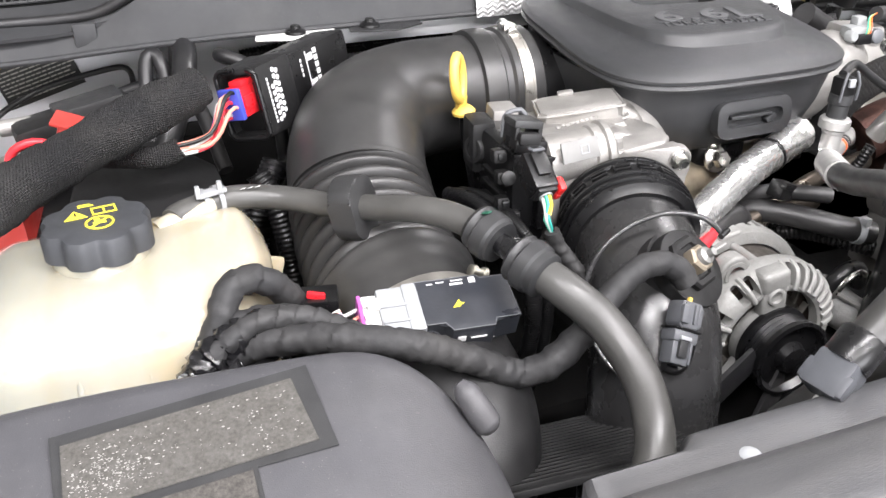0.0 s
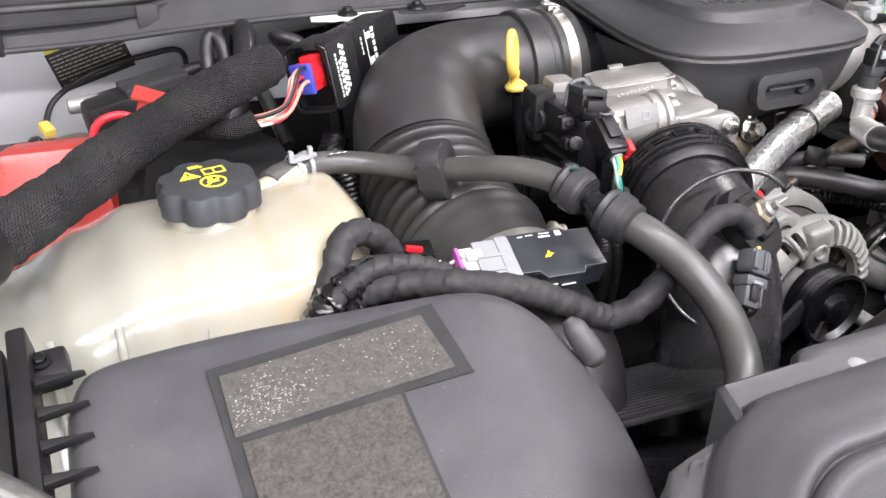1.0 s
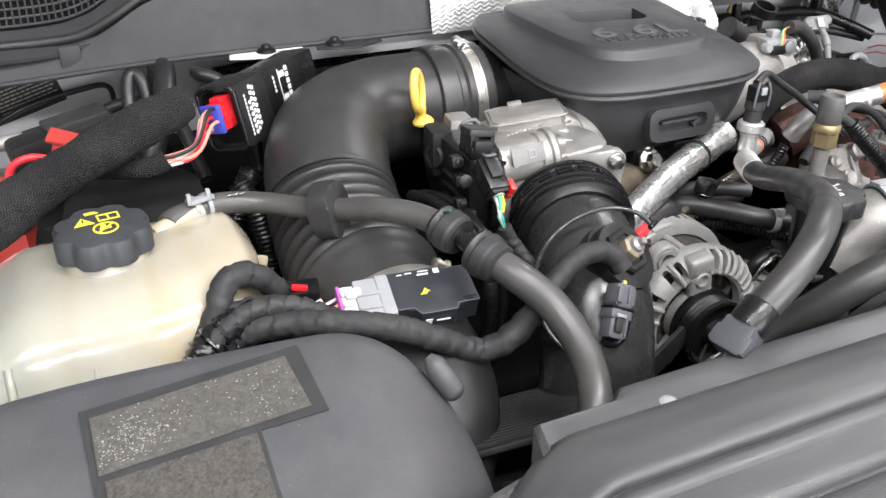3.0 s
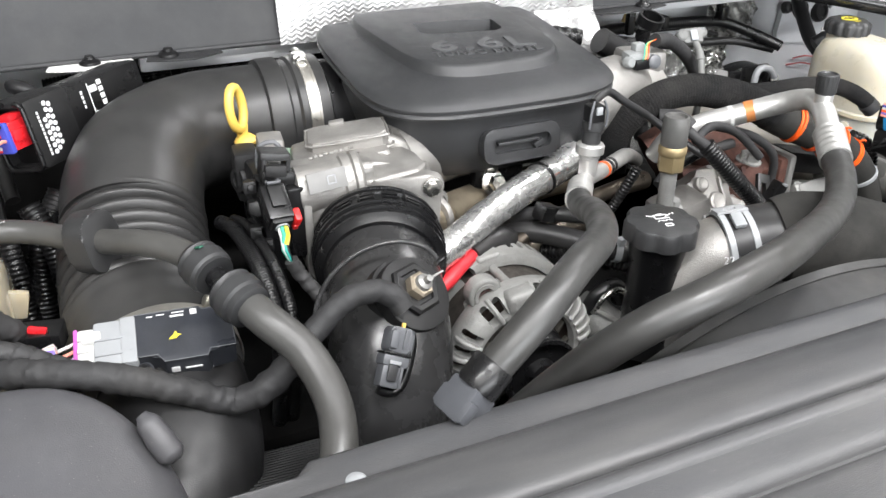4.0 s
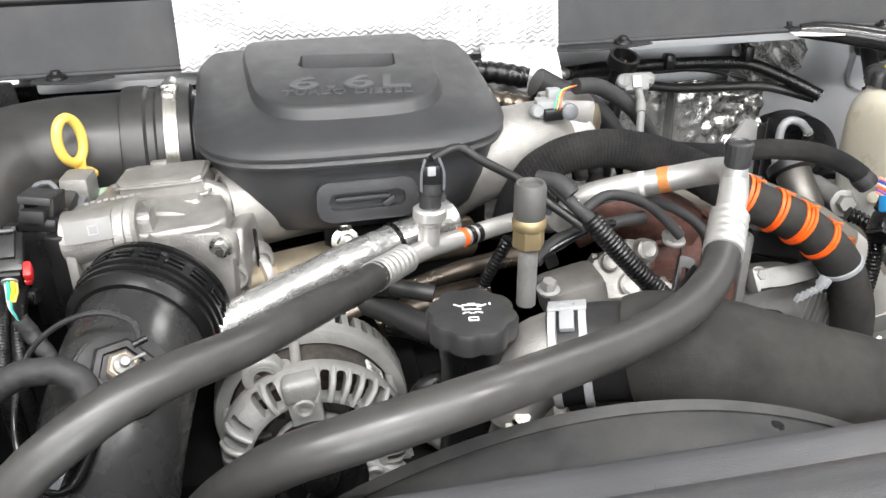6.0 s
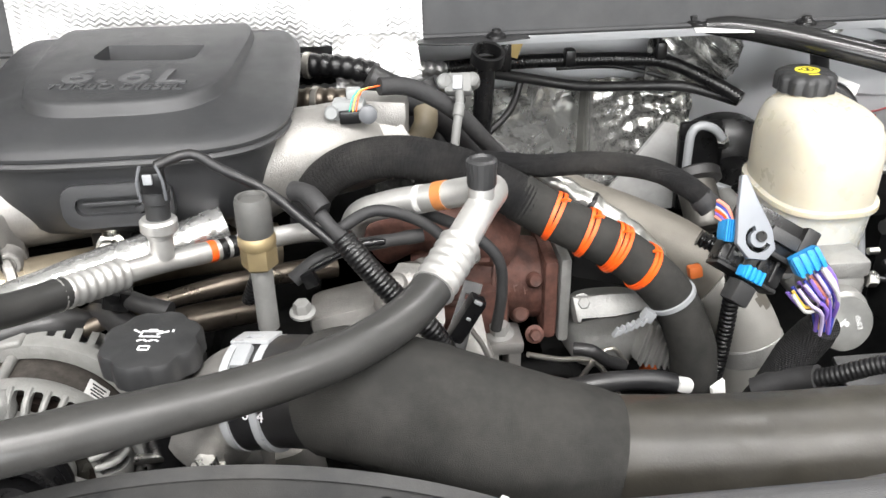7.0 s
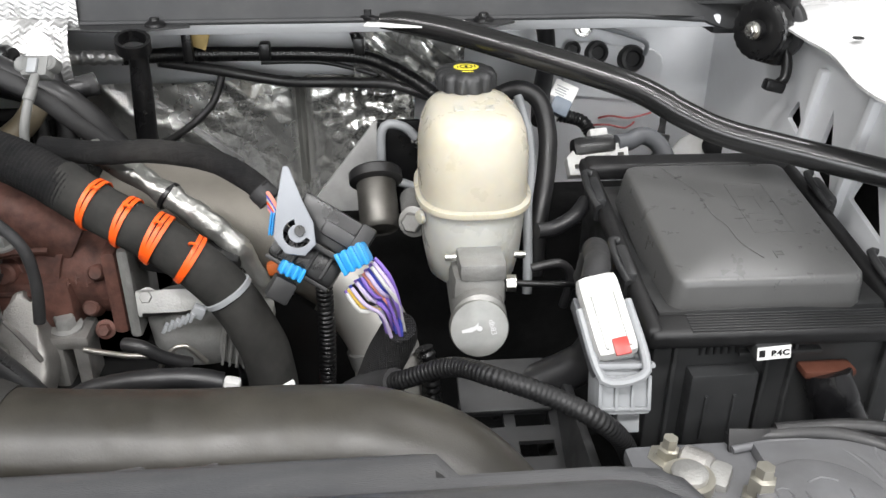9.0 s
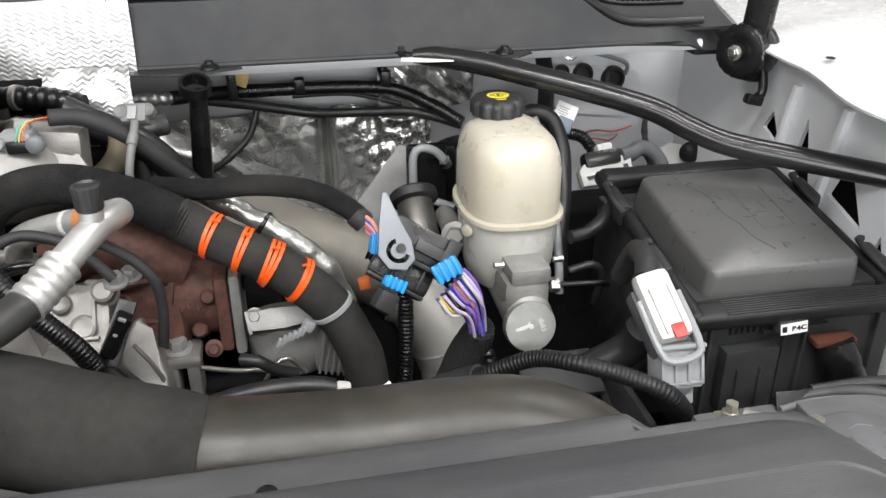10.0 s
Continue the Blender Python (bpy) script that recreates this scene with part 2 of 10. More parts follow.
COPPER = mat("stator_windings", (0.028, 0.02, 0.016), 0.5, 0.4, var=0.4, scale=200)
# near-black: the shade deep in the bay put into the base colour
BAYSHADE = mat("bay_shade_black", (0.005, 0.005, 0.005), 0.85, var=0.4, dust=0.15, dustcol=(0.02, 0.018, 0.016), spec=0.15)


# ---- mesh tools ----
def part(name, bm, material, parent=None, label="", angle=40.0):
    bmesh.ops.recalc_face_normals(bm, faces=bm.faces[:])
    me = bpy.data.meshes.new(name)
    bm.to_mesh(me)
    bm.free()
    for p in me.polygons:
        p.use_smooth = True
    me.set_sharp_from_angle(angle=radians(angle))
    me.materials.append(material)
    ob = new(name, me)
    if parent:
        ob.parent = parent
        if parent.type == "EMPTY":
            ob.matrix_parent_inverse = Matrix.Translation(-Vector(parent.location))
    if label:
        ob["label"] = label
    return ob


def thing(name, label, category, base, group="", kind=""):
    ob = new(name)
    ob.empty_display_size = 0.02
    ob.location = base
    return tagged(ob, label, category, group, kind)


def axes(origin, z, up=(0, 0, 1)):
    """A matrix whose z goes along z and whose y leans towards up."""
    z = Vector(z).normalized()
    u = Vector(up)
    if abs(z.dot(u.normalized())) > 0.98:
        u = Vector((0, 1, 0))
    x = u.cross(z).normalized()
    y = z.cross(x)
    return Matrix.Translation(origin) @ Matrix((x, y, z)).transposed().to_4x4()


def B():
    return bmesh.new()


def box(bm, c, s, bevel=0.003, m=None, seg=2, taper=None):
    """A bevelled box. m: a matrix for its turn, about c. taper: the scale of the top in x and y."""
    r = bmesh.ops.create_cube(bm, size=1.0)
    vs = r["verts"]
    for v in vs:
        k = taper if (taper and v.co.z > 0) else (1, 1)
        v.co = Vector((v.co.x * s[0] * k[0], v.co.y * s[1] * k[1], v.co.z * s[2]))
    if bevel > 0:
        es = list({e for v in vs for e in v.link_edges})
        out = bmesh.ops.bevel(bm, geom=es, offset=min(bevel, min(s) * 0.45), segments=seg, profile=0.6, affect="EDGES")
        vs = list({v for f in out["faces"] for v in f.verts} | {v for v in vs if v.is_valid})
    t = Matrix.Translation(c) @ (m or Matrix.Identity(4))
    for v in vs:
        v.co = t @ v.co
    return bm


def turn(rx=0, ry=0, rz=0):
    return Euler([radians(a) for a in (rx, ry, rz)]).to_matrix().to_4x4()


def loft(bm, rings, caps=True, closed=True):
    rows = [[bm.verts.new(p) for p in ring] for ring in rings]
    n = len(rows[0])
    for a, b in zip(rows, rows[1:]):
        for i in range(n if closed else n - 1):
            j = (i + 1) % n
            bm.faces.new((a[i], a[j], b[j], b[i]))
    if caps:
        bm.faces.new(rows[0][::-1])
        bm.faces.new(rows[-1])
    return bm


def oval(cx, cy, z, a, b, n=2.0, count=40, m=None):
    out = []
    for i in range(count):
        t = 2 * math.pi * i / count
        c, s = math.cos(t), math.sin(t)
        p = Vector((cx + a * math.copysign(abs(c) ** (2 / n), c), cy + b * math.copysign(abs(s) ** (2 / n), s), z))
        out.append(m @ p if m else p)
    return out


def lathe(bm, c, axis, prof, seg=28, lobes=None, up=(0, 0, 1)):
    """prof: (radius, height along the axis). lobes: (count, depth) for a scalloped grip."""
    m = axes(c, axis, up)
    rings = []
    for r, h in prof:
        ring = []
        for i in range(seg):
            t = 2 * math.pi * i / seg
            k = r
            if lobes and r > 0.5 * max(p[0] for p in prof):
                k = r * (1 - lobes[1] * (0.5 + 0.5 * math.cos(lobes[0] * t)) ** 2)
            ring.append(m @ Vector((k * math.cos(t), k * math.sin(t), h)))
        rings.append(ring)
    return loft(bm, rings)


def cyl(bm, p, q, r, r2=None, seg=20, bevel=0.0):
    p, q = Vector(p), Vector(q)
    h = (q - p).length
    r2 = r if r2 is None else r2
    prof = [(r, 0), (r2, h)]
    if bevel:
        prof = [(r - bevel, 0), (r, bevel), (r2, h - bevel), (r2 - bevel, h)]
    return lathe(bm, p, q - p, prof, seg)


def hexbolt(bm, c, axis, r=0.007, h=0.007, washer=True):
    a = Vector(axis).normalized()
    if washer:
        lathe(bm, c, a, [(r * 1.5, 0), (r * 1.5, h * 0.25), (r * 1.3, h * 0.3)], 20)
    lathe(bm, Vector(c) + a * h * 0.28, a, [(r, 0), (r, h * 0.85), (r * 0.85, h)], 6)
    return bm


def spline(pts, step=0.006):
    P = [Vector(p[:3]) for p in pts]
    R = [p[3] if len(p) > 3 else None for p in pts]
    out = []
    for i in range(len(P) - 1):
        p0, p1, p2, p3 = P[max(i - 1, 0)], P[i], P[i + 1], P[min(i + 2, len(P) - 1)]
        n = max(2, int((p2 - p1).length / step))
        for k in range(n):
            t = k / n
            q = 0.5 * ((2 * p1) + (p2 - p0) * t + (2 * p0 - 5 * p1 + 4 * p2 - p3) * t * t + (3 * p1 - p0 - 3 * p2 + p3) * t ** 3)
            r = None if R[i] is None else R[i] + (R[i + 1] - R[i]) * (t * t * (3 - 2 * t))
            out.append((q, r))
    out.append((P[-1], R[-1]))
    return out


def tube(bm, pts, r=0.01, seg=14, step=0.006, ribs=None, wob=0.0, flat=1.0, wind=None):
    """A tube along a smooth line through pts; ribs: (pitch, depth, sharpness); wob: uneven radius; flat: its height over its width; wind: (pitch, height) of tape wound round it."""
    if wind:
        step = min(step, wind[0] / 9)
        seg = max(seg, 22)
    if ribs:
        step = min(step, ribs[0] / (14 if len(ribs) > 2 else 6))
    line = spline(pts, step)
    rings, s = [], 0.0
    up = Vector((0, 0, 1))
    t0 = (line[1][0] - line[0][0]).normalized()
    if abs(t0.z) > 0.95:
        up = Vector((0, 1, 0))
    nrm = (up - t0 * up.dot(t0)).normalized()
    for i, (p, rad) in enumerate(line):
        a = line[max(i - 1, 0)][0]
        b = line[min(i + 1, len(line) - 1)][0]
        t = (b - a).normalized()
        nrm = (nrm - t * nrm.dot(t)).normalized()
        bi = t.cross(nrm)
        s += (p - a).length if i else 0
        k = r if rad is None else rad
        if ribs:
            if len(ribs) > 2:
                ph = abs(math.cos(math.pi * s / ribs[0])) ** ribs[2]
            else:
                ph = 0.5 + 0.5 * math.cos(2 * math.pi * s / ribs[0])
            k -= ribs[1] * (1 - ph)
        if wob:
            k *= 1 + wob * noise.noise(p * 60)
        row = []
        for j in range(seg):
            c, q = math.cos(2 * math.pi * j / seg), math.sin(2 * math.pi * j / seg)
            kk = k
            if wind:
                lap = (s / wind[0] + j / seg + 0.25 * noise.noise(p * 35)) % 1.0
                o = p + nrm * (k * c) + bi * (k * q)
                kk += wind[1] * (lap - 0.5) + wind[1] * 0.9 * noise.noise(o * 190)
            row.append(p + nrm * (kk * flat * c) + bi * (kk * q))
        rings.append(row)
    return loft(bm, rings)


def prism(bm, poly, h, m=None, bevel=0.002, seg=2):
    """A flat polygon, raised by h along its own z and bevelled."""
    m = m or Matrix.Identity(4)
    lo = [bm.verts.new((x, y, 0)) for x, y in poly]
    hi = [bm.verts.new((x, y, h)) for x, y in poly]
    n = len(poly)
    bm.faces.new(lo[::-1])
    bm.faces.new(hi)
    for i in range(n):
        j = (i + 1) % n
        bm.faces.new((lo[i], lo[j], hi[j], hi[i]))
    vs = lo + hi
    if bevel > 0:
        es = list({e for v in vs for e in v.link_edges})
        out = bmesh.ops.bevel(bm, geom=es, offset=bevel, segments=seg, profile=0.6, affect="EDGES")
        vs = list({v for f in out["faces"] for v in f.verts} | {v for v in vs if v.is_valid})
    for v in vs:
        v.co = m @ v.co
    return bm


def roundpoly(x0, y0, x1, y1, r, k=5):
    out = []
    for cx, cy, a in ((x1 - r, y1 - r, 0), (x0 + r, y1 - r, 90), (x0 + r, y0 + r, 180), (x1 - r, y0 + r, 270)):
        for i in range(k + 1):
            t = radians(a + 90 * i / k)
            out.append((cx + r * math.cos(t), cy + r * math.sin(t)))
    return out


def ring(bm, c, axis, r, w, h, seg=32, arc=360.0, start=0.0, up=(0, 0, 1)):
    """A flat hoop about axis: radius r, wall w, height h along the axis."""
    m = axes(c, axis, up)
    n = seg if arc >= 360 else max(4, int(seg * arc / 360))
    rings = []
    for i in range(n + (0 if arc >= 360 else 1)):
        t = radians(start + arc * i / n)
        d = Vector((math.cos(t), math.sin(t), 0))
        rings.append([m @ (d * a + Vector((0, 0, b))) for a, b in ((r, 0), (r + w, 0), (r + w, h), (r, h))])
    if arc >= 360:
        rings.append(rings[0])
        loft(bm, rings, caps=False)
        bmesh.ops.remove_doubles(bm, verts=bm.verts[:], dist=1e-7)
        return bm
    return loft(bm, rings)


def sheet(bm, fn, nu, nv, thick):
    """A sheet of given thickness over fn(u, v), u and v from 0 to 1."""
    pts = [[Vector(fn(i / nu, j / nv)) for j in range(nv + 1)] for i in range(nu + 1)]
    nor = [[None] * (nv + 1) for _ in range(nu + 1)]
    for i in range(nu + 1):
        for j in range(nv + 1):
            a = pts[min(i + 1, nu)][j] - pts[max(i - 1, 0)][j]
            b = pts[i][min(j + 1, nv)] - pts[i][max(j - 1, 0)]
            nor[i][j] = a.cross(b).normalized()
    top = [[bm.verts.new(pts[i][j]) for j in range(nv + 1)] for i in range(nu + 1)]
    bot = [[bm.verts.new(pts[i][j] - nor[i][j] * thick) for j in range(nv + 1)] for i in range(nu + 1)]
    for i in range(nu):
        for j in range(nv):
            bm.faces.new((top[i][j], top[i + 1][j], top[i + 1][j + 1], top[i][j + 1]))
            bm.faces.new((bot[i][j], bot[i][j + 1], bot[i + 1][j + 1], bot[i + 1][j]))
    edge = [(i, 0) for i in range(nu)] + [(nu, j) for j in range(nv)] + [(i, nv) for i in range(nu, 0, -1)] + [(0, j) for j in range(nv, 0, -1)]
    for (i, j), (k, l) in zip(edge, edge[1:] + edge[:1]):
        bm.faces.new((top[i][j], bot[i][j], bot[k][l], top[k][l]))
    return bm


def carve(bm, cutter):
    """bm with the closed mesh cutter taken out of it."""
    obs = []
    for b in (bm, cutter):
        bmesh.ops.recalc_face_normals(b, faces=b.faces[:])
        me = bpy.data.meshes.new("carve")
        b.to_mesh(me)
        b.free()
        obs.append(new("carve", me))
    md = obs[0].modifiers.new("cut", "BOOLEAN")
    md.operation, md.object, md.solver = "DIFFERENCE", obs[1], "EXACT"
    dg = bpy.context.evaluated_depsgraph_get()
    me = bpy.data.meshes.new_from_object(obs[0].evaluated_get(dg))
    out = bmesh.new()
    out.from_mesh(me)
    for o in obs:
        d = o.data
        bpy.data.objects.remove(o)
        bpy.data.meshes.remove(d)
    bpy.data.meshes.remove(me)
    return out


def letters(name, text, m, size, material, parent, depth=0.0005, label="", spacing=1.0, bold=0.0, squeeze=1.0):
    cu = bpy.data.curves.new(name, "FONT")
    cu.body, cu.size, cu.extrude, cu.align_x, cu.align_y = text, size, depth, "CENTER", "CENTER"
    cu.space_character, cu.offset = spacing, bold
    tmp = new(name, cu)
    me = bpy.data.meshes.new_from_object(tmp.evaluated_get(bpy.context.evaluated_depsgraph_get()))
    bpy.data.objects.remove(tmp)
    me.transform(m @ Matrix.Diagonal((squeeze, 1, 1, 1)))
    bm = bmesh.new()
    bm.from_mesh(me)
    bpy.data.meshes.remove(me)
    return part(name, bm, material, parent, label)


def flatbars(bm, m, rows):
    """Raised strips on a plane: rows of x, y, width, height."""
    for x, y, w, h in rows:
        box(bm, m @ Vector((x, y, 0)), (w, h, 0.0006), 0, m.to_3x3().to_4x4())
    return bm

# ---- the workshop ----
tagged(part("floor", box(B(), (0.7, 0.5, -0.05), (8.4, 8.4, 0.1), 0), CONCRETE), "grey concrete workshop floor under the truck", "floor", kind="structure")
tagged(part("ceiling", box(B(), (0.7, 0.5, 3.35), (8.4, 8.4, 0.1), 0), WALLPAINT), "plain pale workshop ceiling with lamps", "ceiling", kind="structure")
# wall_south leaves a made-up opening for the front fill lamp
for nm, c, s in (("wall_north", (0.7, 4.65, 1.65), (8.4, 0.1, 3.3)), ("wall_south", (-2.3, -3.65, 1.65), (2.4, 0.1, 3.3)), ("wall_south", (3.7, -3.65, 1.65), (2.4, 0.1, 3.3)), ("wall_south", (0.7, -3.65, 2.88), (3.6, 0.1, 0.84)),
                 ("wall_west", (-3.45, 0.5, 1.65), (0.1, 8.2, 3.3)), ("wall_east", (4.85, 0.5, 1.65), (0.1, 8.2, 3.3))):
    tagged(part(nm, box(B(), c, s, 0), WALLPAINT), "plain pale painted workshop wall", "wall", kind="structure")

# ---- firewall, fenders and cowl ----
fw = thing("firewall", "pale grey painted steel firewall behind the engine", "firewall", (0.7, 1.2, 0.4), kind="structure")
part("bulkhead", box(B(), (0.36, 1.13, 0.82), (1.72, 0.05, 0.84), 0.004), WHITEPAINT, fw)
part("bulkhead", box(B(), (1.5, 1.235, 0.82), (0.56, 0.05, 0.84), 0.004), WHITEPAINT, fw)
part("bulkhead_side", box(B(), (1.235, 1.18, 0.82), (0.03, 0.1, 0.84), 0.004), WHITEPAINT, fw)
part("shelf", box(B(), (0.8, 1.085, 1.243), (1.7, 0.12, 0.012), 0.003), WHITEPAINT, fw)
part("crossbar", box(B(), (0.37, 0.985, 1.236), (0.26, 0.022, 0.02), 0.006), WHITEPAINT, fw)
part("crossbar", box(B(), (1.27, 1.0, 1.238), (0.72, 0.022, 0.016), 0.006), WHITEPAINT, fw)

bay = thing("engine_bay_tray", "near-black underbody below the engine, shade put into its colour", "underbody", (0.7, 0.4, 0.5), kind="structure")
# the tray's near-black colour carries the shade under the engine
part("tray", box(B(), (0.7, 0.45, 0.55), (2.3, 1.5, 0.02), 0.004), BAYSHADE, bay)

fender = thing("fender", "white painted front fender with inner apron", "fender", (1.8, 0.5, 0.5), group="front fenders", kind="structure")


def edge_of_fender(v):
    y = -0.35 + 1.75 * v
    x = 1.655 + 0.018 * math.sin(y * 17) * (0.4 < y < 1.0) + (max(0, y - 0.86) * 0.33)
    return x, y


def fender_top(u, v):
    x, y = edge_of_fender(v)
    w = 0.38
    return (x + u * w, y, 1.247 + 0.035 * math.sin(min(1, u * 1.3) * 1.57) - 0.25 * max(0, u - 0.62) ** 1.4)


part("flange", sheet(B(), fender_top, 14, 70, 0.003), FENDERPAINT, fender)
part("outer_skin", box(B(), (2.045, 0.5, 0.86), (0.012, 1.8, 0.76), 0.004), FENDERPAINT, fender)
ap = box(B(), (1.72, 0.5, 0.88), (0.006, 1.7, 0.72), 0)
holes = B()
for y0, z0, w, h in ((0.92, 1.13, 0.05, 0.05), (0.84, 1.12, 0.05, 0.1), (0.74, 1.11, 0.075, 0.085), (0.66, 1.02, 0.08, 0.12), (0.8, 1.0, 0.08, 0.07), (0.58, 1.1, 0.05, 0.07)):
    prism(holes, [(-w / 2, -h / 2), (w / 2, -h / 2 + 0.02), (w * 0.1, h / 2)], 0.05, axes((1.70, y0, z0), (1, 0, 0)), 0.004)
part("inner_apron", carve(ap, holes), WHITEPAINT, fender)
for yy in (0.62, 0.79, 0.9):
    part("apron_rib", box(B(), (1.712, yy, 1.08), (0.012, 0.012, 0.26), 0.004, turn(12, 0, 0)), WHITEPAINT, fender)
# near-black box: shade behind the apron holes put into its colour
part("wheelhouse", box(B(), (1.86, 0.6, 0.95), (0.25, 1.4, 0.5), 0.03), BAYSHADE, fender)
part("flange_hole", lathe(B(), (1.705, 0.81, 1.2585), (0, 0, 1), [(0.006, 0), (0.006, 0.001)], 12), BLACK2, fender, "small dark drain hole")

lfend = thing("fender", "white painted front fender beside the battery", "fender", (-0.45, 0.5, 0.5), group="front fenders", kind="structure")
part("inner_apron", box(B(), (-0.42, 0.45, 0.86), (0.012, 1.6, 0.76), 0.002), WHITEPAINT, lfend)
part("flange", box(B(), (-0.55, 0.45, 1.245), (0.27, 1.6, 0.012), 0.004), FENDERPAINT, lfend)

cowl = thing("cowl_panel", "dark grey plastic cowl panel with rubber seal", "cowl", (0.7, 1.0, 1.24), kind="structure")


def cowl_z(x):
    """Height of the seal along the cowl."""
    a = 1 / (1 + math.exp(-(x - 0.025) / 0.022))
    b = 1 / (1 + math.exp((x - 1.455) / 0.02))
    return 1.268 + 0.06 * min(a, b)


def cowl_low(x):
    return 1.254 - 0.016 / (1 + math.exp((x + 0.02) / 0.03)) - 0.03 / (1 + math.exp(-(x - 1.61) / 0.015))


def cowl_face(u, v):
    x = -0.42 + 2.09 * u
    z0, z1 = cowl_low(x), cowl_z(x)
    y = 0.955 + 0.02 * v + 0.03 / (1 + math.exp((x + 0.02) / 0.03)) + max(0, x - 1.56) * 0.5
    return (x, y, z0 + (z1 - z0) * v + 0.0)


part("face", sheet(B(), cowl_face, 120, 6, 0.004), COWL, cowl)
part("lip", tube(B(), [(-0.4 + 0.1 * i, cowl_face((0.02 + 0.1 * i) / 2.09, 0)[1] - 0.001, cowl_low(-0.4 + 0.1 * i)) for i in range(21)], 0.0035, 8), COWL, cowl)
part("end_block", box(B(), (1.655, 1.06, 1.235), (0.05, 0.09, 0.04), 0.006), COWL, cowl)
part("seal", tube(B(), [(x, 0.985 + 0.03 / (1 + math.exp((x + 0.02) / 0.03)), cowl_z(x) + 0.006) for x in [-0.42 + 0.04 * i for i in range(52)]], 0.0058, 12), RUBBER, cowl, "black rubber bulb seal")


def cowl_back(u, v):
    x = -0.42 + 2.09 * u
    return (x, 0.985 + 0.24 * v, cowl_z(x) - 0.004 + 0.10 * v * v + 0.05 * v)


part("deck", sheet(B(), cowl_back, 60, 6, 0.004), COWL, cowl)


def on_deck(x, y, lift):
    """A point on the cowl's deck behind its rubber seal."""
    v = (y - 0.985) / 0.24
    return (x, y, cowl_z(x) - 0.004 + 0.10 * v * v + 0.05 * v + lift)


for x0, x1 in ((-0.12, 0.15), (1.46, 1.62)):
    # dark sheet on the closed deck paints the shade inside the grille openings
    part("grille_shade", sheet(B(), lambda u, v: on_deck(x0 + (x1 - x0) * u, 1.045 + 0.115 * v, 0.0022), 40, 8, 0.0008), mat("grille_opening_black", (0.006, 0.006, 0.006), 0.9, spec=0.1), cowl)
    bm = B()
    for i in range(int((x1 - x0) / 0.0078) + 1):
        x = x0 + i * 0.0078
        tube(bm, [on_deck(x, y, 0.0062) for y in (1.043, 1.08, 1.12, 1.162)], 0.0013, 4, 0.04)
    for k in range(9):
        tube(bm, [on_deck(x0 + (x1 - x0) * i / 14, 1.045 + 0.0145 * k, 0.0058) for i in range(15)], 0.0018, 4, 0.05)
    part("air_grille", bm, COWL, cowl, "fine dark grey plastic air intake grille")
part("clip_hook", box(B(), (-0.035, 0.985, 1.262), (0.024, 0.01, 0.026), 0.003), COWL, cowl)
part("clip_hook", box(B(), (-0.2, 0.985, 1.255), (0.03, 0.01, 0.045), 0.003), BLACK, cowl)

foil = thing("heat_shield_foil", "embossed silver foil heat shield taped to the cowl", "heat shield", (0.64, 0.945, 1.25))


def foil_main(u, v):
    x = 0.408 + 0.458 * u
    z = 1.25 + 0.088 * v
    wv = 0.0018 * noise.noise(Vector((x * 9, z * 22, 4)))
    return (x, 0.949 + 0.012 * v + wv + 0.002 * noise.noise(Vector((x * 20, z * 20, 0))), z + 0.003 * noise.noise(Vector((x * 14, 3, 0))) * (1 if v > 0.9 else 0))


def foil_flap(u, v):
    x = 0.762 + 0.098 * u
    z = 1.262 - 0.072 * v
    return (x + 0.004 * noise.noise(Vector((x * 30, z * 30, 2))), 0.942 - 0.028 * math.sin(v * 2.2) + 0.006 * noise.noise(Vector((x * 45, z * 45, 0))), z + 0.005 * noise.noise(Vector((x * 60, 0, 1))) * v)


part("foil_sheet", sheet(B(), foil_main, 130, 26, 0.001), FOIL, foil)
part("foil_flap", sheet(B(), foil_flap, 26, 20, 0.001), FOIL, foil)

# thin plates and push pins under the cowl
def cowl_tab(x, w, material, label, pin=0.5):
    t = thing("cowl_tab", label, "bracket", (x, 0.95, 1.25), group="tabs under the cowl")
    prism_m = Matrix.Translation((x - w / 2, 0.922, 1.2505))
    part("plate", prism(B(), [(0, 0.012), (w * 0.25, 0.004), (w * 0.6, 0.0), (w, 0.018), (w * 0.95, 0.05), (0.008, 0.05)], 0.002, prism_m, 0.0006), material, t)
    part("push_pin", lathe(B(), (x - w / 2 + w * pin, 0.945, 1.2528), (0, 0, 1), [(0.012, 0), (0.011, 0.003), (0.006, 0.006), (0.005, 0.009)], 18), BLACK2, t, "black plastic push pin")
    return t


cowl_tab(0.185, 0.095, PAPER, "thin white plate with push pin under the cowl")
cowl_tab(0.29, 0.09, DARKGREY, "dark grey plate with push pin under the cowl", 0.3)
cowl_tab(0.92, 0.14, DARKGREY, "dark grey plate with push pin under the cowl", 0.72)
cowl_tab(1.245, 0.12, PAPER, "thin white plate with push pin under the cowl")
cowl_tab(1.33, 0.06, DARKGREY, "dark grey plate with push pin under the cowl", 0.4)

ucl = thing("loom_tube", "black corrugated wiring conduit clipped under the cowl", "wiring conduit", (0.3, 1.0, 1.22))
part("conduit", tube(B(), [(0.13, 1.02, 1.212), (0.19, 1.012, 1.219), (0.25, 1.006, 1.222), (0.31, 1.004, 1.2235), (0.37, 1.002, 1.224), (0.43, 1.0, 1.224), (0.5, 1.0, 1.22)], 0.0082, 14, ribs=(0.0046, 0.0013)), BLACK2, ucl)
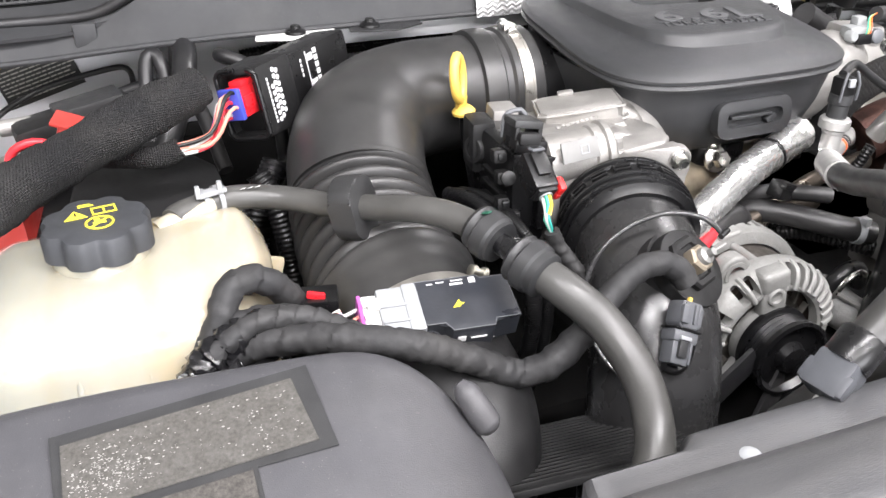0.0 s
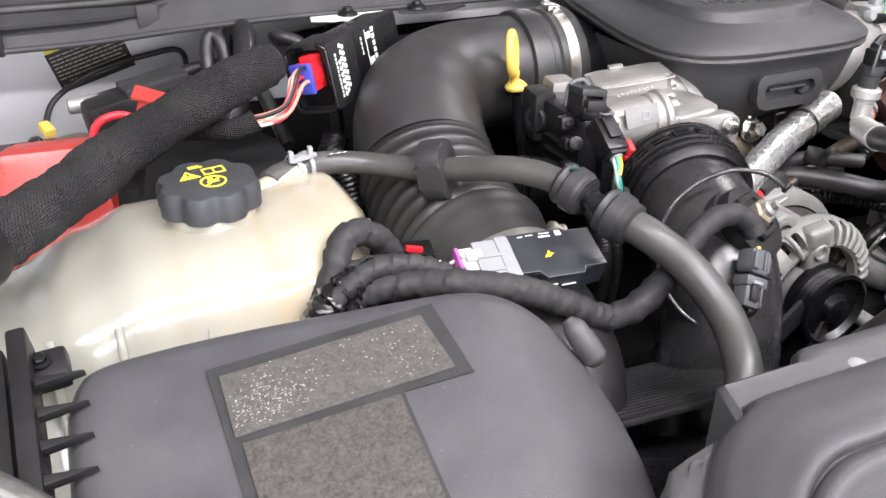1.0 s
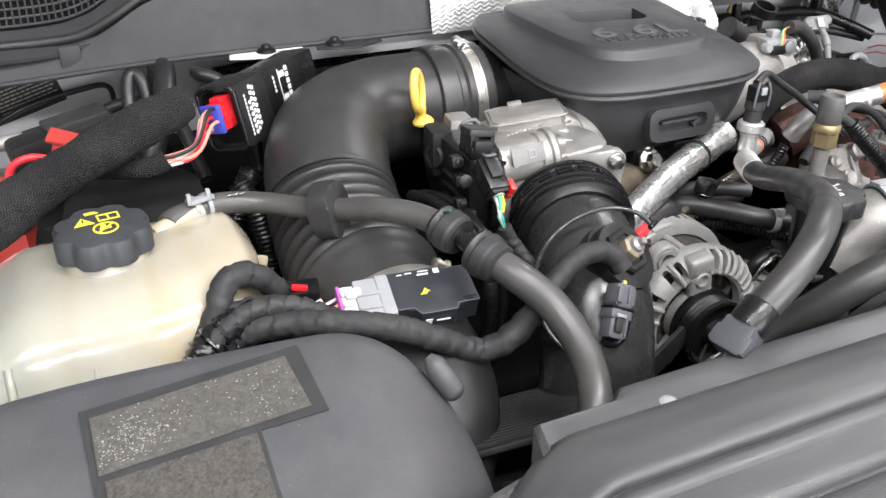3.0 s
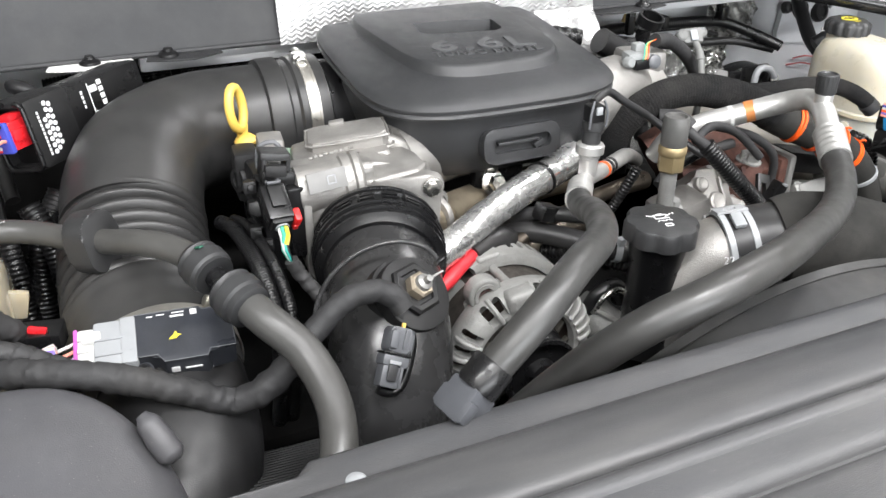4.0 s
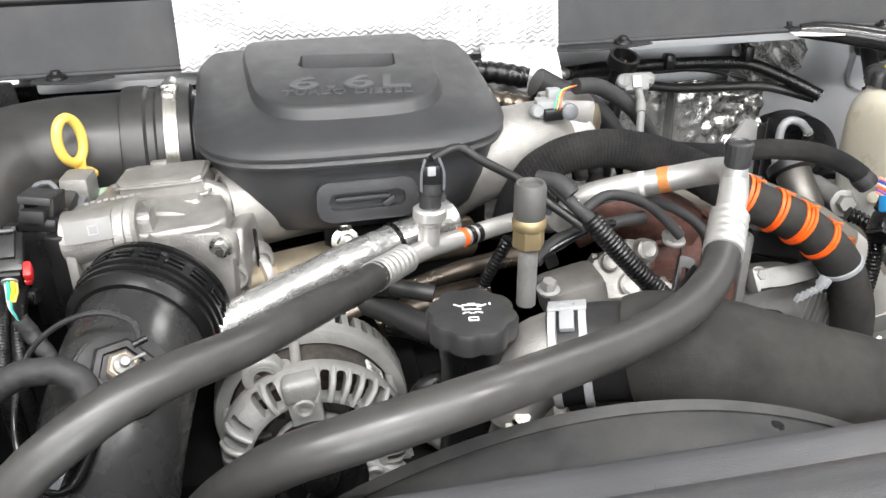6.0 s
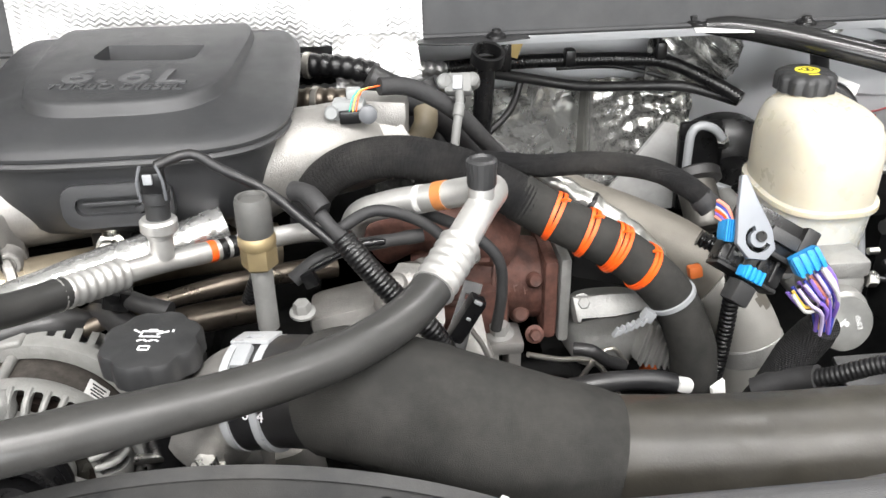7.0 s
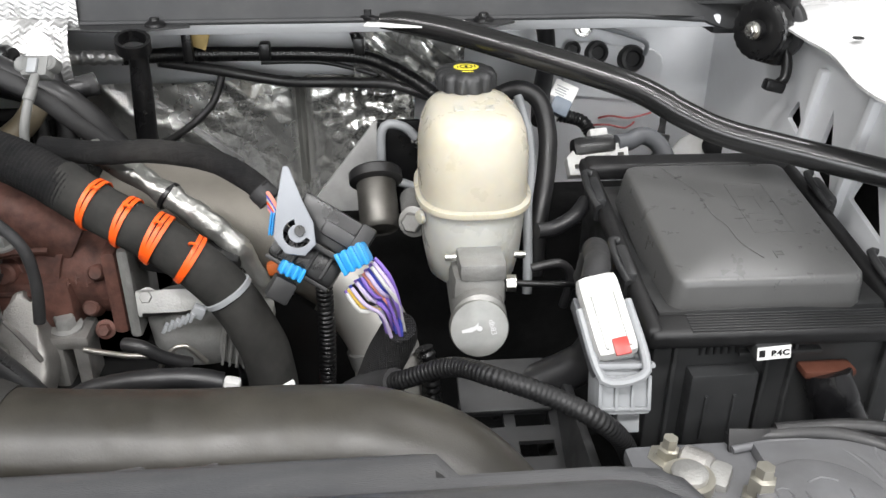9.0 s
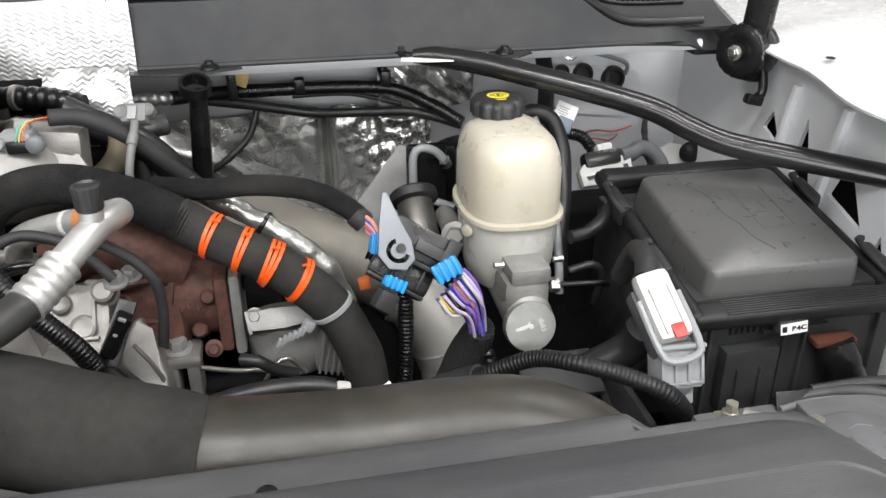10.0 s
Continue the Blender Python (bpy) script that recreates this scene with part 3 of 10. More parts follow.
part("conduit", tube(B(), [(0.13, 1.03, 1.2), (0.25, 1.02, 1.207), (0.4, 1.015, 1.21), (0.5, 1.01, 1.205)], 0.006, 12, ribs=(0.0046, 0.001)), BLACK2, ucl)
part("clip", box(B(), (0.283, 1.0, 1.227), (0.013, 0.02, 0.026), 0.004), BLACK2, ucl)
part("clip_pin", cyl(B(), (0.283, 0.998, 1.236), (0.283, 0.996, 1.252), 0.005), BLACK2, ucl)

# insulation film on the firewall
film = thing("insulation_mat", "crinkled black and silver film insulation on the firewall", "insulation", (1.0, 1.09, 0.9))


FILMTOP = 0.29


def film_fn(u, v):
    x = 0.79 + 0.46 * u
    z = 0.86 + FILMTOP * v - 0.12 * max(0, u - 0.65) * (1 - v)
    # slanting pleats on the engine side, a hard vertical fold, loose flutes towards the brake booster
    s_ = (x * 0.75 + z) * 9 + 0.4 * noise.noise(Vector((x * 7, z * 5, 2)))
    pleat = (abs((s_ % 1.0) - 0.5) * 2) ** 3 * 0.012 * max(0.0, 0.75 - u)
    fold = 0.02 * math.exp(-((x - 1.096 + 0.02 * (z - 1.1)) / 0.008) ** 2)
    r_ = (x * 0.5 - z) * 16 + noise.noise(Vector((x * 12, z * 9, 7)))
    flute = 0.007 * (abs((r_ % 1.0) - 0.5) * 2) ** 2 * max(0.0, u - 0.6) * 2
    f = noise.noise(Vector((x * 8, z * 7, 0))) * 0.014 + noise.noise(Vector((x * 26 + z * 22, z * 15, 4))) * 0.003 + max(0.0, u - 0.68) * 0.05 * noise.noise(Vector((x * 70, z * 60, 9)))
    return (x, 1.082 - 0.012 * math.sin(u * 6.0) + f - pleat - fold - flute, z)


part("film", sheet(B(), film_fn, 140, 90, 0.001), FILM, film)


def on_film(x, z, lift):
    """A point on the film sheet, lifted off it towards the radiator."""
    u = (x - 0.79) / 0.46
    v = (z - 0.86) / FILMTOP
    p = film_fn(u, v)
    return (p[0], p[1] - lift, z)


part("tape_strip", sheet(B(), lambda u, v: on_film(1.089 + 0.013 * u, 1.0 + 0.15 * v, 0.003), 4, 30, 0.001), mat("grey_tape", (0.13, 0.13, 0.12), 0.5, 0.3), film, "dull grey tape strip")
for xa, za, xb, zb in ((0.934, 1.106, 1.008, 1.032), (0.916, 1.081, 0.952, 1.048), (0.9, 1.13, 0.92, 1.112)):
    part("foil_strip", sheet(B(), lambda u, v: on_film(xa + (xb - xa) * u + 0.005 * v, za + (zb - za) * u + 0.006 * v, 0.004), 20, 3, 0.001), FOIL, film, "bright foil tape strip")


def film_corner(u, v):
    x = 1.17 + 0.15 * u
    z = 1.14 + 0.09 * v
    crease = 0.008 * (abs(((x * 1.2 + z * 1.5) * 22 % 1.0) - 0.5) * 2) ** 3
    return (x, 1.055 + 0.012 * noise.noise(Vector((x * 25, z * 25, 7))) + 0.05 * u - crease, z)


part("film_corner", sheet(B(), film_corner, 60, 40, 0.001), FILM, film)

# the block under all of it
ins = thing("firewall_insulation", "black felt insulation low on the firewall, gap shade in its colour", "insulation", (0.4, 1.08, 0.5))
# pads cover the pale bulkhead; the gaps' shade is put into their colour
part("pad", box(B(), (0.4, 1.06, 0.78), (0.8, 0.06, 0.68), 0.02), BAYSHADE, ins)
part("pad", box(B(), (1.36, 1.1, 0.7), (0.73, 0.16, 0.5), 0.02), BAYSHADE, ins)

# plain boxes fill the unseen depth; shade sits in their near-black colour
blk = thing("engine_block", "engine block low in the bay, shade put into its colour", "engine", (0.7, 0.7, 0.6))
part("block", box(B(), (0.62, 0.76, 0.78), (0.74, 0.46, 0.44), 0.03), BAYSHADE, blk)
part("head", box(B(), (0.86, 0.8, 0.96), (0.3, 0.3, 0.08), 0.02), BAYSHADE, blk)
part("head", box(B(), (0.5, 0.76, 0.98), (0.26, 0.3, 0.08), 0.02), BAYSHADE, blk)
part("timing_cover", box(B(), (0.68, 0.52, 0.86), (0.5, 0.06, 0.3), 0.02), BAYSHADE, blk)

# radiator cover in front
rad = thing("radiator_cover", "dusty dark grey plastic radiator top cover", "radiator cover", (0.75, 0.1, 1.1))
prof = [(0.262, 1.125), (0.27, 1.15), (0.272, 1.192), (0.268, 1.199), (0.262, 1.2), (0.244, 1.1975), (0.2405, 1.1995), (0.2365, 1.206), (0.229, 1.2108), (0.21, 1.2145), (0.191, 1.2155),
        (0.1885, 1.2145), (0.187, 1.21), (0.181, 1.21), (0.179, 1.2148), (0.1765, 1.216), (0.1735, 1.2155), (0.171, 1.2125), (0.152, 1.211), (0.149, 1.209), (0.1465, 1.2045), (0.141, 1.2045), (0.1385, 1.208), (0.12, 1.2095), (0.05, 1.211), (-0.03, 1.204), (-0.1, 1.188), (-0.15, 1.16), (-0.17, 1.1), (-0.17, 0.9)]


def rad_fn(u, v):
    k = v * (len(prof) - 1)
    i = min(int(k), len(prof) - 2)
    f = k - i
    y, z = prof[i][0] * (1 - f) + prof[i + 1][0] * f, prof[i][1] * (1 - f) + prof[i + 1][1] * f
    x = 0.11 + 1.236 * u
    if 0.137 < y < 0.1905:
        z += (1.2135 - z) * max(0.0, min(1.0, (x - 0.7) / 0.15))
    e = max(0.0, 0.19 - x) / 0.08
    e2 = max(0.0, x - 1.285) / 0.06
    pull = 0.055 * e ** 2 + 0.055 * e2 ** 3
    y2 = y - pull * max(0.0, min(1.0, (y + 0.1) / 0.3))
    if x < 0.236:
        y2 = min(y2, 0.259)
    if x > 1.222:
        y2 = min(y2, 0.253)
    if x < 0.176:
        y2 = min(y2, 0.228 - 0.006 * e ** 2)
    return (x, y2, z - 0.012 * e ** 2 - 0.012 * e2 ** 2)


part("top_panel", sheet(B(), rad_fn, 130, 116, 0.003), PANEL, rad, angle=50)
part("end_wall", box(B(), (0.118, 0.02, 1.1), (0.006, 0.34, 0.2), 0.002), PANEL, rad)
part("end_wall", box(B(), (1.343, 0.0, 1.09), (0.006, 0.3, 0.18), 0.002), PANEL, rad)
for x in (0.64, 0.695, 0.92, 0.975):
    part("moulded_mark", tube(B(), [(x - 0.011, 0.2465, 1.1995), (x, 0.265, 1.2), (x + 0.0115, 0.2475, 1.1995)], 0.0017, 8, 0.012), PANEL, rad)
    part("moulded_mark", tube(B(), [(x - 0.004, 0.2465, 1.1995), (x + 0.0005, 0.2555, 1.2), (x + 0.005, 0.2475, 1.1995)], 0.0012, 8, 0.012), PANEL, rad)
for x in (0.262, 1.0):
    part("push_pin", lathe(B(), (x, 0.2465, 1.199), (0, 0, 1), [(0.006, 0), (0.006, 0.002), (0.003, 0.004)], 16), BLACK2 if x > 0.4 else LIGHTGREY, rad)
for x, w in ((1.045, 0.05), (1.1, 0.025)):
    bm = B()
    prism(bm, [(0, 0), (w, 0), (w * 0.75, 0.016), (w * 0.2, 0.012)], 0.012, axes((x - 0.01, 0.286, 1.174), (0, -1, 0)), 0.002)
    part("snap_tab", bm, PANEL, rad)
part("front_edge", box(B(), (0.75, -0.16, 1.0), (1.26, 0.03, 0.3), 0.01), PANEL, rad)

sup = thing("radiator_core", "black radiator and fan shroud below the cover", "radiator", (0.75, 0.2, 0.5))
# core colour holds the shade below the cover
part("core", box(B(), (0.78, 0.12, 0.86), (1.1, 0.08, 0.56), 0.01), BAYSHADE, sup)
part("fan_shroud", box(B(), (0.78, 0.22, 0.9), (0.98, 0.07, 0.46), 0.02), BLACK, sup)


def arch_fn(u, v):
    """The shroud's arched top: flat from the cover back to a rounded rim, then down."""
    x = 0.43 + 0.53 * u
    z = 1.19 - 1.45 * (x - 0.69) ** 2
    y, dz = ((0.235 + 0.105 * v / 0.8, 0.0) if v < 0.8 else (0.319 + 0.007 * math.sin((v - 0.8) / 0.2 * 1.57), -0.03 * ((v - 0.8) / 0.2) ** 2))
    return (x, min(y, 0.326), z + dz - 0.004 * max(0.0, (0.3 - y) / 0.06))


part("shroud_arch", sheet(B(), arch_fn, 60, 24, 0.004), mat("shroud_plastic", (0.022, 0.0225, 0.023), 0.5, bump=0.3, bscale=900, dust=0.1), sup, angle=50)
part("dimple", lathe(B(), (0.796, 0.308, 1.1735), (0.05, 0.1, 1), [(0.005, 0), (0.0045, 0.001), (0.001, 0.0012)], 16), BLACK2, sup)
part("clip", box(B(), (0.866, 0.334, 1.139), (0.01, 0.007, 0.005), 0.002, turn(0, 20, -20)), WHITE, sup, "small white plastic clip")
# ---- left of the engine: air box, coolant tank, battery, controller ----
ab = thing("air_filter_box", "dark grey plastic air filter housing with a worn sticker", "air filter box", (0.0, 0.35, 0.9))


def ab_z(x, y):
    # the lid rolls off towards the radiator and the fan
    return 1.17 + 0.31 * (y - 0.39) + 0.07 * x - 4.4 * max(0.0, x - 0.09) ** 2 - 1.8 * max(0.0, x + 0.35 * (0.39 - y) - 0.095) ** 2


outline = [(-0.158, 0.30), (-0.158, 0.445), (-0.13, 0.452), (-0.06, 0.449), (0.02, 0.44), (0.09, 0.432), (0.138, 0.419), (0.169, 0.392), (0.182, 0.348), (0.176, 0.30), (0.152, 0.25), (0.13, 0.2), (0.1, 0.12), (-0.155, 0.12)]
dense = []
for (p, q) in zip(outline, outline[1:] + outline[:1]):
    for k in range(5):
        dense.append((p[0] + (q[0] - p[0]) * k / 5, p[1] + (q[1] - p[1]) * k / 5))
for _ in range(6):
    dense = [((a[0] + 2 * b[0] + c[0]) / 4, (a[1] + 2 * b[1] + c[1]) / 4) for a, b, c in zip(dense[-1:] + dense[:-1], dense, dense[1:] + dense[:1])]
cx, cy = -0.0, 0.31
rings = []
for grow, drop in ((1.05, 0.3), (1.06, 0.16), (1.058, 0.08), (1.045, 0.036), (1.025, 0.014), (1.0, 0.005), (0.965, 0.001), (0.9, 0.0), (0.6, -0.002), (0.3, -0.003), (0.08, -0.003)):
    rings.append([Vector((cx + (x - cx) * grow, cy + (y - cy) * grow, ab_z(cx + (x - cx) * grow, cy + (y - cy) * grow) - drop)) for x, y in dense])
lid = part("lid", loft(B(), rings), AIRBOX, ab, angle=60)
part("moulded_peg", tube(B(), [(0.162, 0.3945, 1.1665, 0.004), (0.166, 0.389, 1.1605, 0.0085), (0.171, 0.382, 1.151, 0.0095), (0.1755, 0.376, 1.1425, 0.0092), (0.1775, 0.373, 1.139, 0.004)], 0.009, 24, 0.002), AIRBOX, ab, angle=60)


def on_lid(x, y, dz=0.0035):
    """A plane lying on the lid."""
    n = Vector((-0.07, -0.31, 1)).normalized()
    return axes((x, y, ab_z(x, y) + dz), n, (0, 1, 0))


def quad(bm, pts, h=0.0008, dz=0.0032):
    lo = [bm.verts.new((x, y, ab_z(x, y) + dz)) for x, y in pts]
    hi = [bm.verts.new((x, y, ab_z(x, y) + dz + h)) for x, y in pts]
    bm.faces.new(lo[::-1])
    bm.faces.new(hi)
    for i in range(len(pts)):
        j = (i + 1) % len(pts)
        bm.faces.new((lo[i], lo[j], hi[j], hi[i]))
    return bm


part("sticker_bed", quad(B(), [(-0.077, 0.418), (0.071, 0.419), (0.076, 0.362), (0.03, 0.3635), (0.03, 0.18), (-0.07, 0.18)]), DARKGREY, ab, "slightly sunken darker field")
part("sticker", quad(B(), [(-0.071, 0.4095), (0.06, 0.4115), (0.066, 0.368), (-0.071, 0.3675)], 0.001, 0.0045), STICKER, ab, "half worn off silver grey sticker")
part("sticker", quad(B(), [(-0.068, 0.362), (0.027, 0.3615), (0.027, 0.19), (-0.066, 0.19)], 0.001, 0.0045), mat("worn_dark_sticker", (0.036, 0.033, 0.029), 0.6, var=0.6, scale=420, bump=0.4, dust=0.35, dustcol=(0.12, 0.11, 0.1)), ab, "half worn off brownish sticker")
flake = mat("sticker_flake", (0.27, 0.265, 0.25), 0.5)
bm = B()
random.seed(4)
for _ in range(520):
    x, y = random.gauss(-0.046, 0.014), random.gauss(0.384, 0.0095)
    if random.random() < 0.2:
        x, y = random.gauss(0.035, 0.02), random.uniform(0.37, 0.409)
    if -0.07 < x < 0.06 and 0.3695 < y < 0.4095:
        m = on_lid(x, y, 0.0057)
        a0, w = random.uniform(0, 6.28), random.uniform(0.0002, 0.0007)
        shard = [(w * random.uniform(0.5, 1.3) * math.cos(a0 + 1.26 * k) * (1.8 if k < 2 else 1), w * random.uniform(0.4, 1.0) * math.sin(a0 + 1.26 * k)) for k in range(5)]
        verts = [bm.verts.new(m @ Vector((px_, py_, 0.0002))) for px_, py_ in shard]
        bm.faces.new(verts)
part("sticker_residue", bm, flake, ab, "pale flakes of worn sticker")["kind"] = "stuff"
for k in range(6):
    y = 0.44 - 0.0215 * k
    m = on_lid(-0.157, y, 0.002)
    part("clip_rib", prism(B(), [(-0.014, -0.0025), (0.014, 0.0), (-0.014, 0.0045)], 0.007, m, 0.0008), BLACK, ab)
m = on_lid(-0.176, 0.36, -0.004)
part("side_flange", box(B(), m.translation, (0.012, 0.26, 0.03), 0.003, m.to_3x3().to_4x4()), BLACK, ab)
m = on_lid(-0.196, 0.36, -0.016)
part("side_flange", box(B(), m.translation, (0.022, 0.26, 0.03), 0.003, m.to_3x3().to_4x4()), BLACK, ab)
m = on_lid(-0.168, 0.468, -0.014)
part("corner_lug", box(B(), m.translation, (0.03, 0.024, 0.016), 0.004, m.to_3x3().to_4x4()), BLACK, ab)
part("lug_screw", hexbolt(B(), m @ Vector((0, 0, 0.01)), (0, -0.3, 1), 0.004, 0.004), BLACK2, ab)

rod = thing("hood_prop_edge", "polished metal trim rod beside the air box", "rod", (-0.2, 0.3, 1.14))
part("rod", tube(B(), [(-0.235, 0.44, 1.15), (-0.205, 0.39, 1.168), (-0.16, 0.33, 1.17), (-0.14, 0.28, 1.165)], 0.006, 12), STEEL, rod)

tank = thing("coolant_tank", "translucent yellowish coolant tank with black cap", "coolant tank", (-0.08, 0.58, 1.0))


def tank_top(x):
    pts = [(-0.36, 1.085), (-0.28, 1.11), (-0.2, 1.15), (-0.14, 1.18), (-0.1, 1.194), (0.03, 1.197), (0.062, 1.196), (0.08, 1.187)]
    for (a, za), (b, zb) in zip(pts, pts[1:]):
        if x <= b:
            t = (x - a) / (b - a)
            t = t * t * (3 - 2 * t)
            return za + (zb - za) * t
    return pts[-1][1]


rings = []
for i in range(47):
    x = -0.36 + 0.44 * (1 - (1 - i / 46) ** 1.35)
    e = max(0.0, (x - 0.054) / 0.026)
    e0 = max(0.0, (-0.33 - x) / 0.03)
    sh = 1 - 0.25 * e ** 4 - 0.4 * e0 ** 3
    # the corner towards the air box is cut round
    cut = math.sqrt(max(0.03, 1 - max(0.0, (x + 0.02) / 0.1) ** 2.4))
    zt = tank_top(x)
    zb = 1.0
    yc, hw = 0.592, 0.092
    ring_pts = []
    for j in range(36):
        t = 2 * math.pi * j / 36
        c, s = math.cos(t), math.sin(t)
        yy = math.copysign(abs(c) ** 0.5, c)
        zz = math.copysign(abs(s) ** 0.48, s)
        z = (zt + zb) / 2 + zz * (zt - zb) / 2 * (1 - 0.1 * e ** 4)
        lean = (zt - z) * 0.24
        rip = 0.003 * math.sin(x * 150) * max(0.0, min(1.0, (1.165 - z) / 0.03)) * (yy < 0)
        ring_pts.append(Vector((x, yc + yy * hw * (sh if yy > 0 else min(sh, cut)) - lean * (yy < 0) * cut + rip, z)))
    rings.append(ring_pts)
part("body", loft(B(), rings), TANK, tank, angle=70)
part("end_tab", box(B(), (0.083, 0.615, 1.145), (0.02, 0.008, 0.026), 0.0035, turn(0, 14, 0)), TANK, tank)
part("neck", lathe(B(), (-0.04, 0.598, 1.185), (0, -0.03, 1), [(0.036, 0), (0.035, 0.012), (0.033, 0.022)], 32), TANK, tank)
cap = part("cap", lathe(B(), (-0.04, 0.598, 1.2), (0, -0.03, 1), [(0.034, 0), (0.0395, 0.003), (0.0395, 0.019), (0.037, 0.0235), (0.033, 0.0245), (0.001, 0.0245)], 96, (8, 0.12)), mat("cap_plastic", (0.03, 0.032, 0.036), 0.6, bump=0.5, bscale=1400), tank, "ridged dark grey cap with yellow warning signs")
cm = axes((-0.04, 0.5973, 1.2248), (0, -0.03, 1), (0, 1, 0)) @ turn(0, 0, 8)
bm = B()
ring(bm, cm @ Vector((0.002, -0.009, 0)), cm.col[2].to_3d(), 0.0085, 0.0016, 0.0006, 28)
box(bm, cm @ Vector((0.002, -0.009, 0.0003)), (0.009, 0.003, 0.0006), 0, cm.to_3x3().to_4x4())
box(bm, cm @ Vector((0.002, -0.009, 0.0004)), (0.0165, 0.0016, 0.0006), 0, cm.to_3x3().to_4x4() @ turn(0, 0, 40))
box(bm, cm @ Vector((0.001, -0.0055, 0.0002)), (0.004, 0.006, 0.0006), 0, cm.to_3x3().to_4x4())
part("warning_sign", bm, YELLOWINK, cap, "yellow printed do-not-open symbol")
part("warning_sign", prism(B(), [(-0.02, 0.003), (-0.004, 0.003), (-0.012, 0.016)], 0.0006, cm, 0), YELLOWINK, cap, "yellow printed warning triangle")
bm = B()
for x, y, w, h in ((0.008, 0.015, 0.0175, 0.0014), (0.008, 0.005, 0.0175, 0.0014), (0.0, 0.01, 0.0014, 0.0105), (0.016, 0.01, 0.0014, 0.0105), (0.008, 0.01, 0.0014, 0.0105)):
    box(bm, cm @ Vector((x, y, 0.0003)), (w, h, 0.0006), 0, cm.to_3x3().to_4x4())
part("warning_sign", bm, YELLOWINK, cap, "yellow printed book symbol")
for x, y, w, h in ((-0.003, 0.021, 0.011, 0.0012), (-0.004, 0.0235, 0.009, 0.0012)):
    part("print_bar", box(B(), cm @ Vector((x, y, 0.0003)), (w, h, 0.0006), 0, cm.to_3x3().to_4x4()), YELLOWINK, cap)
bm = B()
box(bm, cm @ Vector((-0.012, 0.0095, 0.0008)), (0.0012, 0.005, 0.0005), 0, cm.to_3x3().to_4x4())
part("warning_mark", bm, BLACK, cap)
part("moulded_mark", box(B(), (-0.028, 0.4655, 1.137), (0.012, 0.0012, 0.012), 0.0005), TANK, tank)
for x in (-0.165, -0.122, -0.064, -0.02):
    part("moulded_rib", tube(B(), [(x, 0.505, 1.166), (x, 0.4945, 1.152), (x, 0.487, 1.13), (x, 0.48, 1.1)], 0.0032, 10), TANK, tank)
part("outlet_nipple", cyl(B(), (0.0, 0.628, 1.19), (0.045, 0.652, 1.196), 0.0095), TANK, tank)

# overflow hose with its grommet and couplings
oh = thing("coolant_vent_hose", "black rubber coolant hose with plastic couplings", "hose", (0.2, 0.45, 1.1))
hp = [(0.014, 0.637, 1.194, 0.0105), (0.025, 0.645, 1.196, 0.0105), (0.065, 0.66, 1.195, 0.0105), (0.105, 0.653, 1.191, 0.0105), (0.14, 0.62, 1.193, 0.0105), (0.165, 0.588, 1.201, 0.0105), (0.19, 0.554, 1.211, 0.0108), (0.211, 0.529, 1.2125, 0.011), (0.2275, 0.503, 1.2085, 0.011)]
part("hose", tube(B(), hp, 0.0105, 18), VENTHOSE, oh)
hp = [(0.2455, 0.4615, 1.1975, 0.0125), (0.259, 0.436, 1.19, 0.0135), (0.28, 0.412, 1.17, 0.0135), (0.288, 0.375, 1.146, 0.0135), (0.277, 0.338, 1.122, 0.0135), (0.256, 0.318, 1.085, 0.0135), (0.245, 0.31, 1.03, 0.0135), (0.25, 0.315, 0.93, 0.0135)]
part("hose", tube(B(), hp, 0.0125, 18), VENTHOSE, oh)
bm = B()
prism(bm, roundpoly(-0.021, -0.027, 0.021, 0.025, 0.017, 6), 0.022, axes((0.145, 0.609, 1.196), (0.72, -0.66, 0.2)), 0.003)
part("grommet", bm, DARKGREY, oh, "dark grey rubber grommet block")
d = (Vector((0.2455, 0.4615, 1.1975)) - Vector((0.2275, 0.503, 1.2085))).normalized()
part("coupling", lathe(B(), Vector((0.2275, 0.503, 1.2085)) - d * 0.012, d, [(0.012, 0), (0.0165, 0.002), (0.018, 0.005), (0.0165, 0.007), (0.0165, 0.01), (0.019, 0.012), (0.0185, 0.022), (0.0165, 0.024), (0.0165, 0.027)], 32), DARKGREY, oh)
part("paint_mark", box(B(), Vector((0.2275, 0.503, 1.2085)) + Vector((-0.002, -0.004, 0.0185)), (0.004, 0.007, 0.0012), 0.0004, turn(-20, 0, 30)), DARKGREEN, oh, "green paint mark")
part("coupling_neck", lathe(B(), Vector((0.2275, 0.503, 1.2085)) + d * 0.012, d, [(0.0085, 0), (0.0085, 0.03)], 20), BLACK2, oh)
part("coupling", lathe(B(), Vector((0.2455, 0.4615, 1.1975)) - d * 0.016, d, [(0.014, 0), (0.0175, 0.002), (0.019, 0.004), (0.0175, 0.006), (0.0175, 0.009), (0.02, 0.011), (0.0195, 0.02), (0.0175, 0.022), (0.0175, 0.028), (0.0145, 0.03)], 32), DARKGREY, oh)
bm = B()
ring(bm, (0.038, 0.652, 1.197), (0.9, 0.3, 0.0), 0.011, 0.0015, 0.004, 20)
ring(bm, (0.05, 0.656, 1.197), (0.9, 0.3, 0.0), 0.011, 0.0015, 0.004, 20)
box(bm, (0.047, 0.648, 1.2085), (0.024, 0.009, 0.004), 0.001, turn(0, 0, 20))
box(bm, (0.036, 0.643, 1.212), (0.004, 0.006, 0.01), 0.001)
box(bm, (0.054, 0.648, 1.212), (0.004, 0.006, 0.01), 0.001)
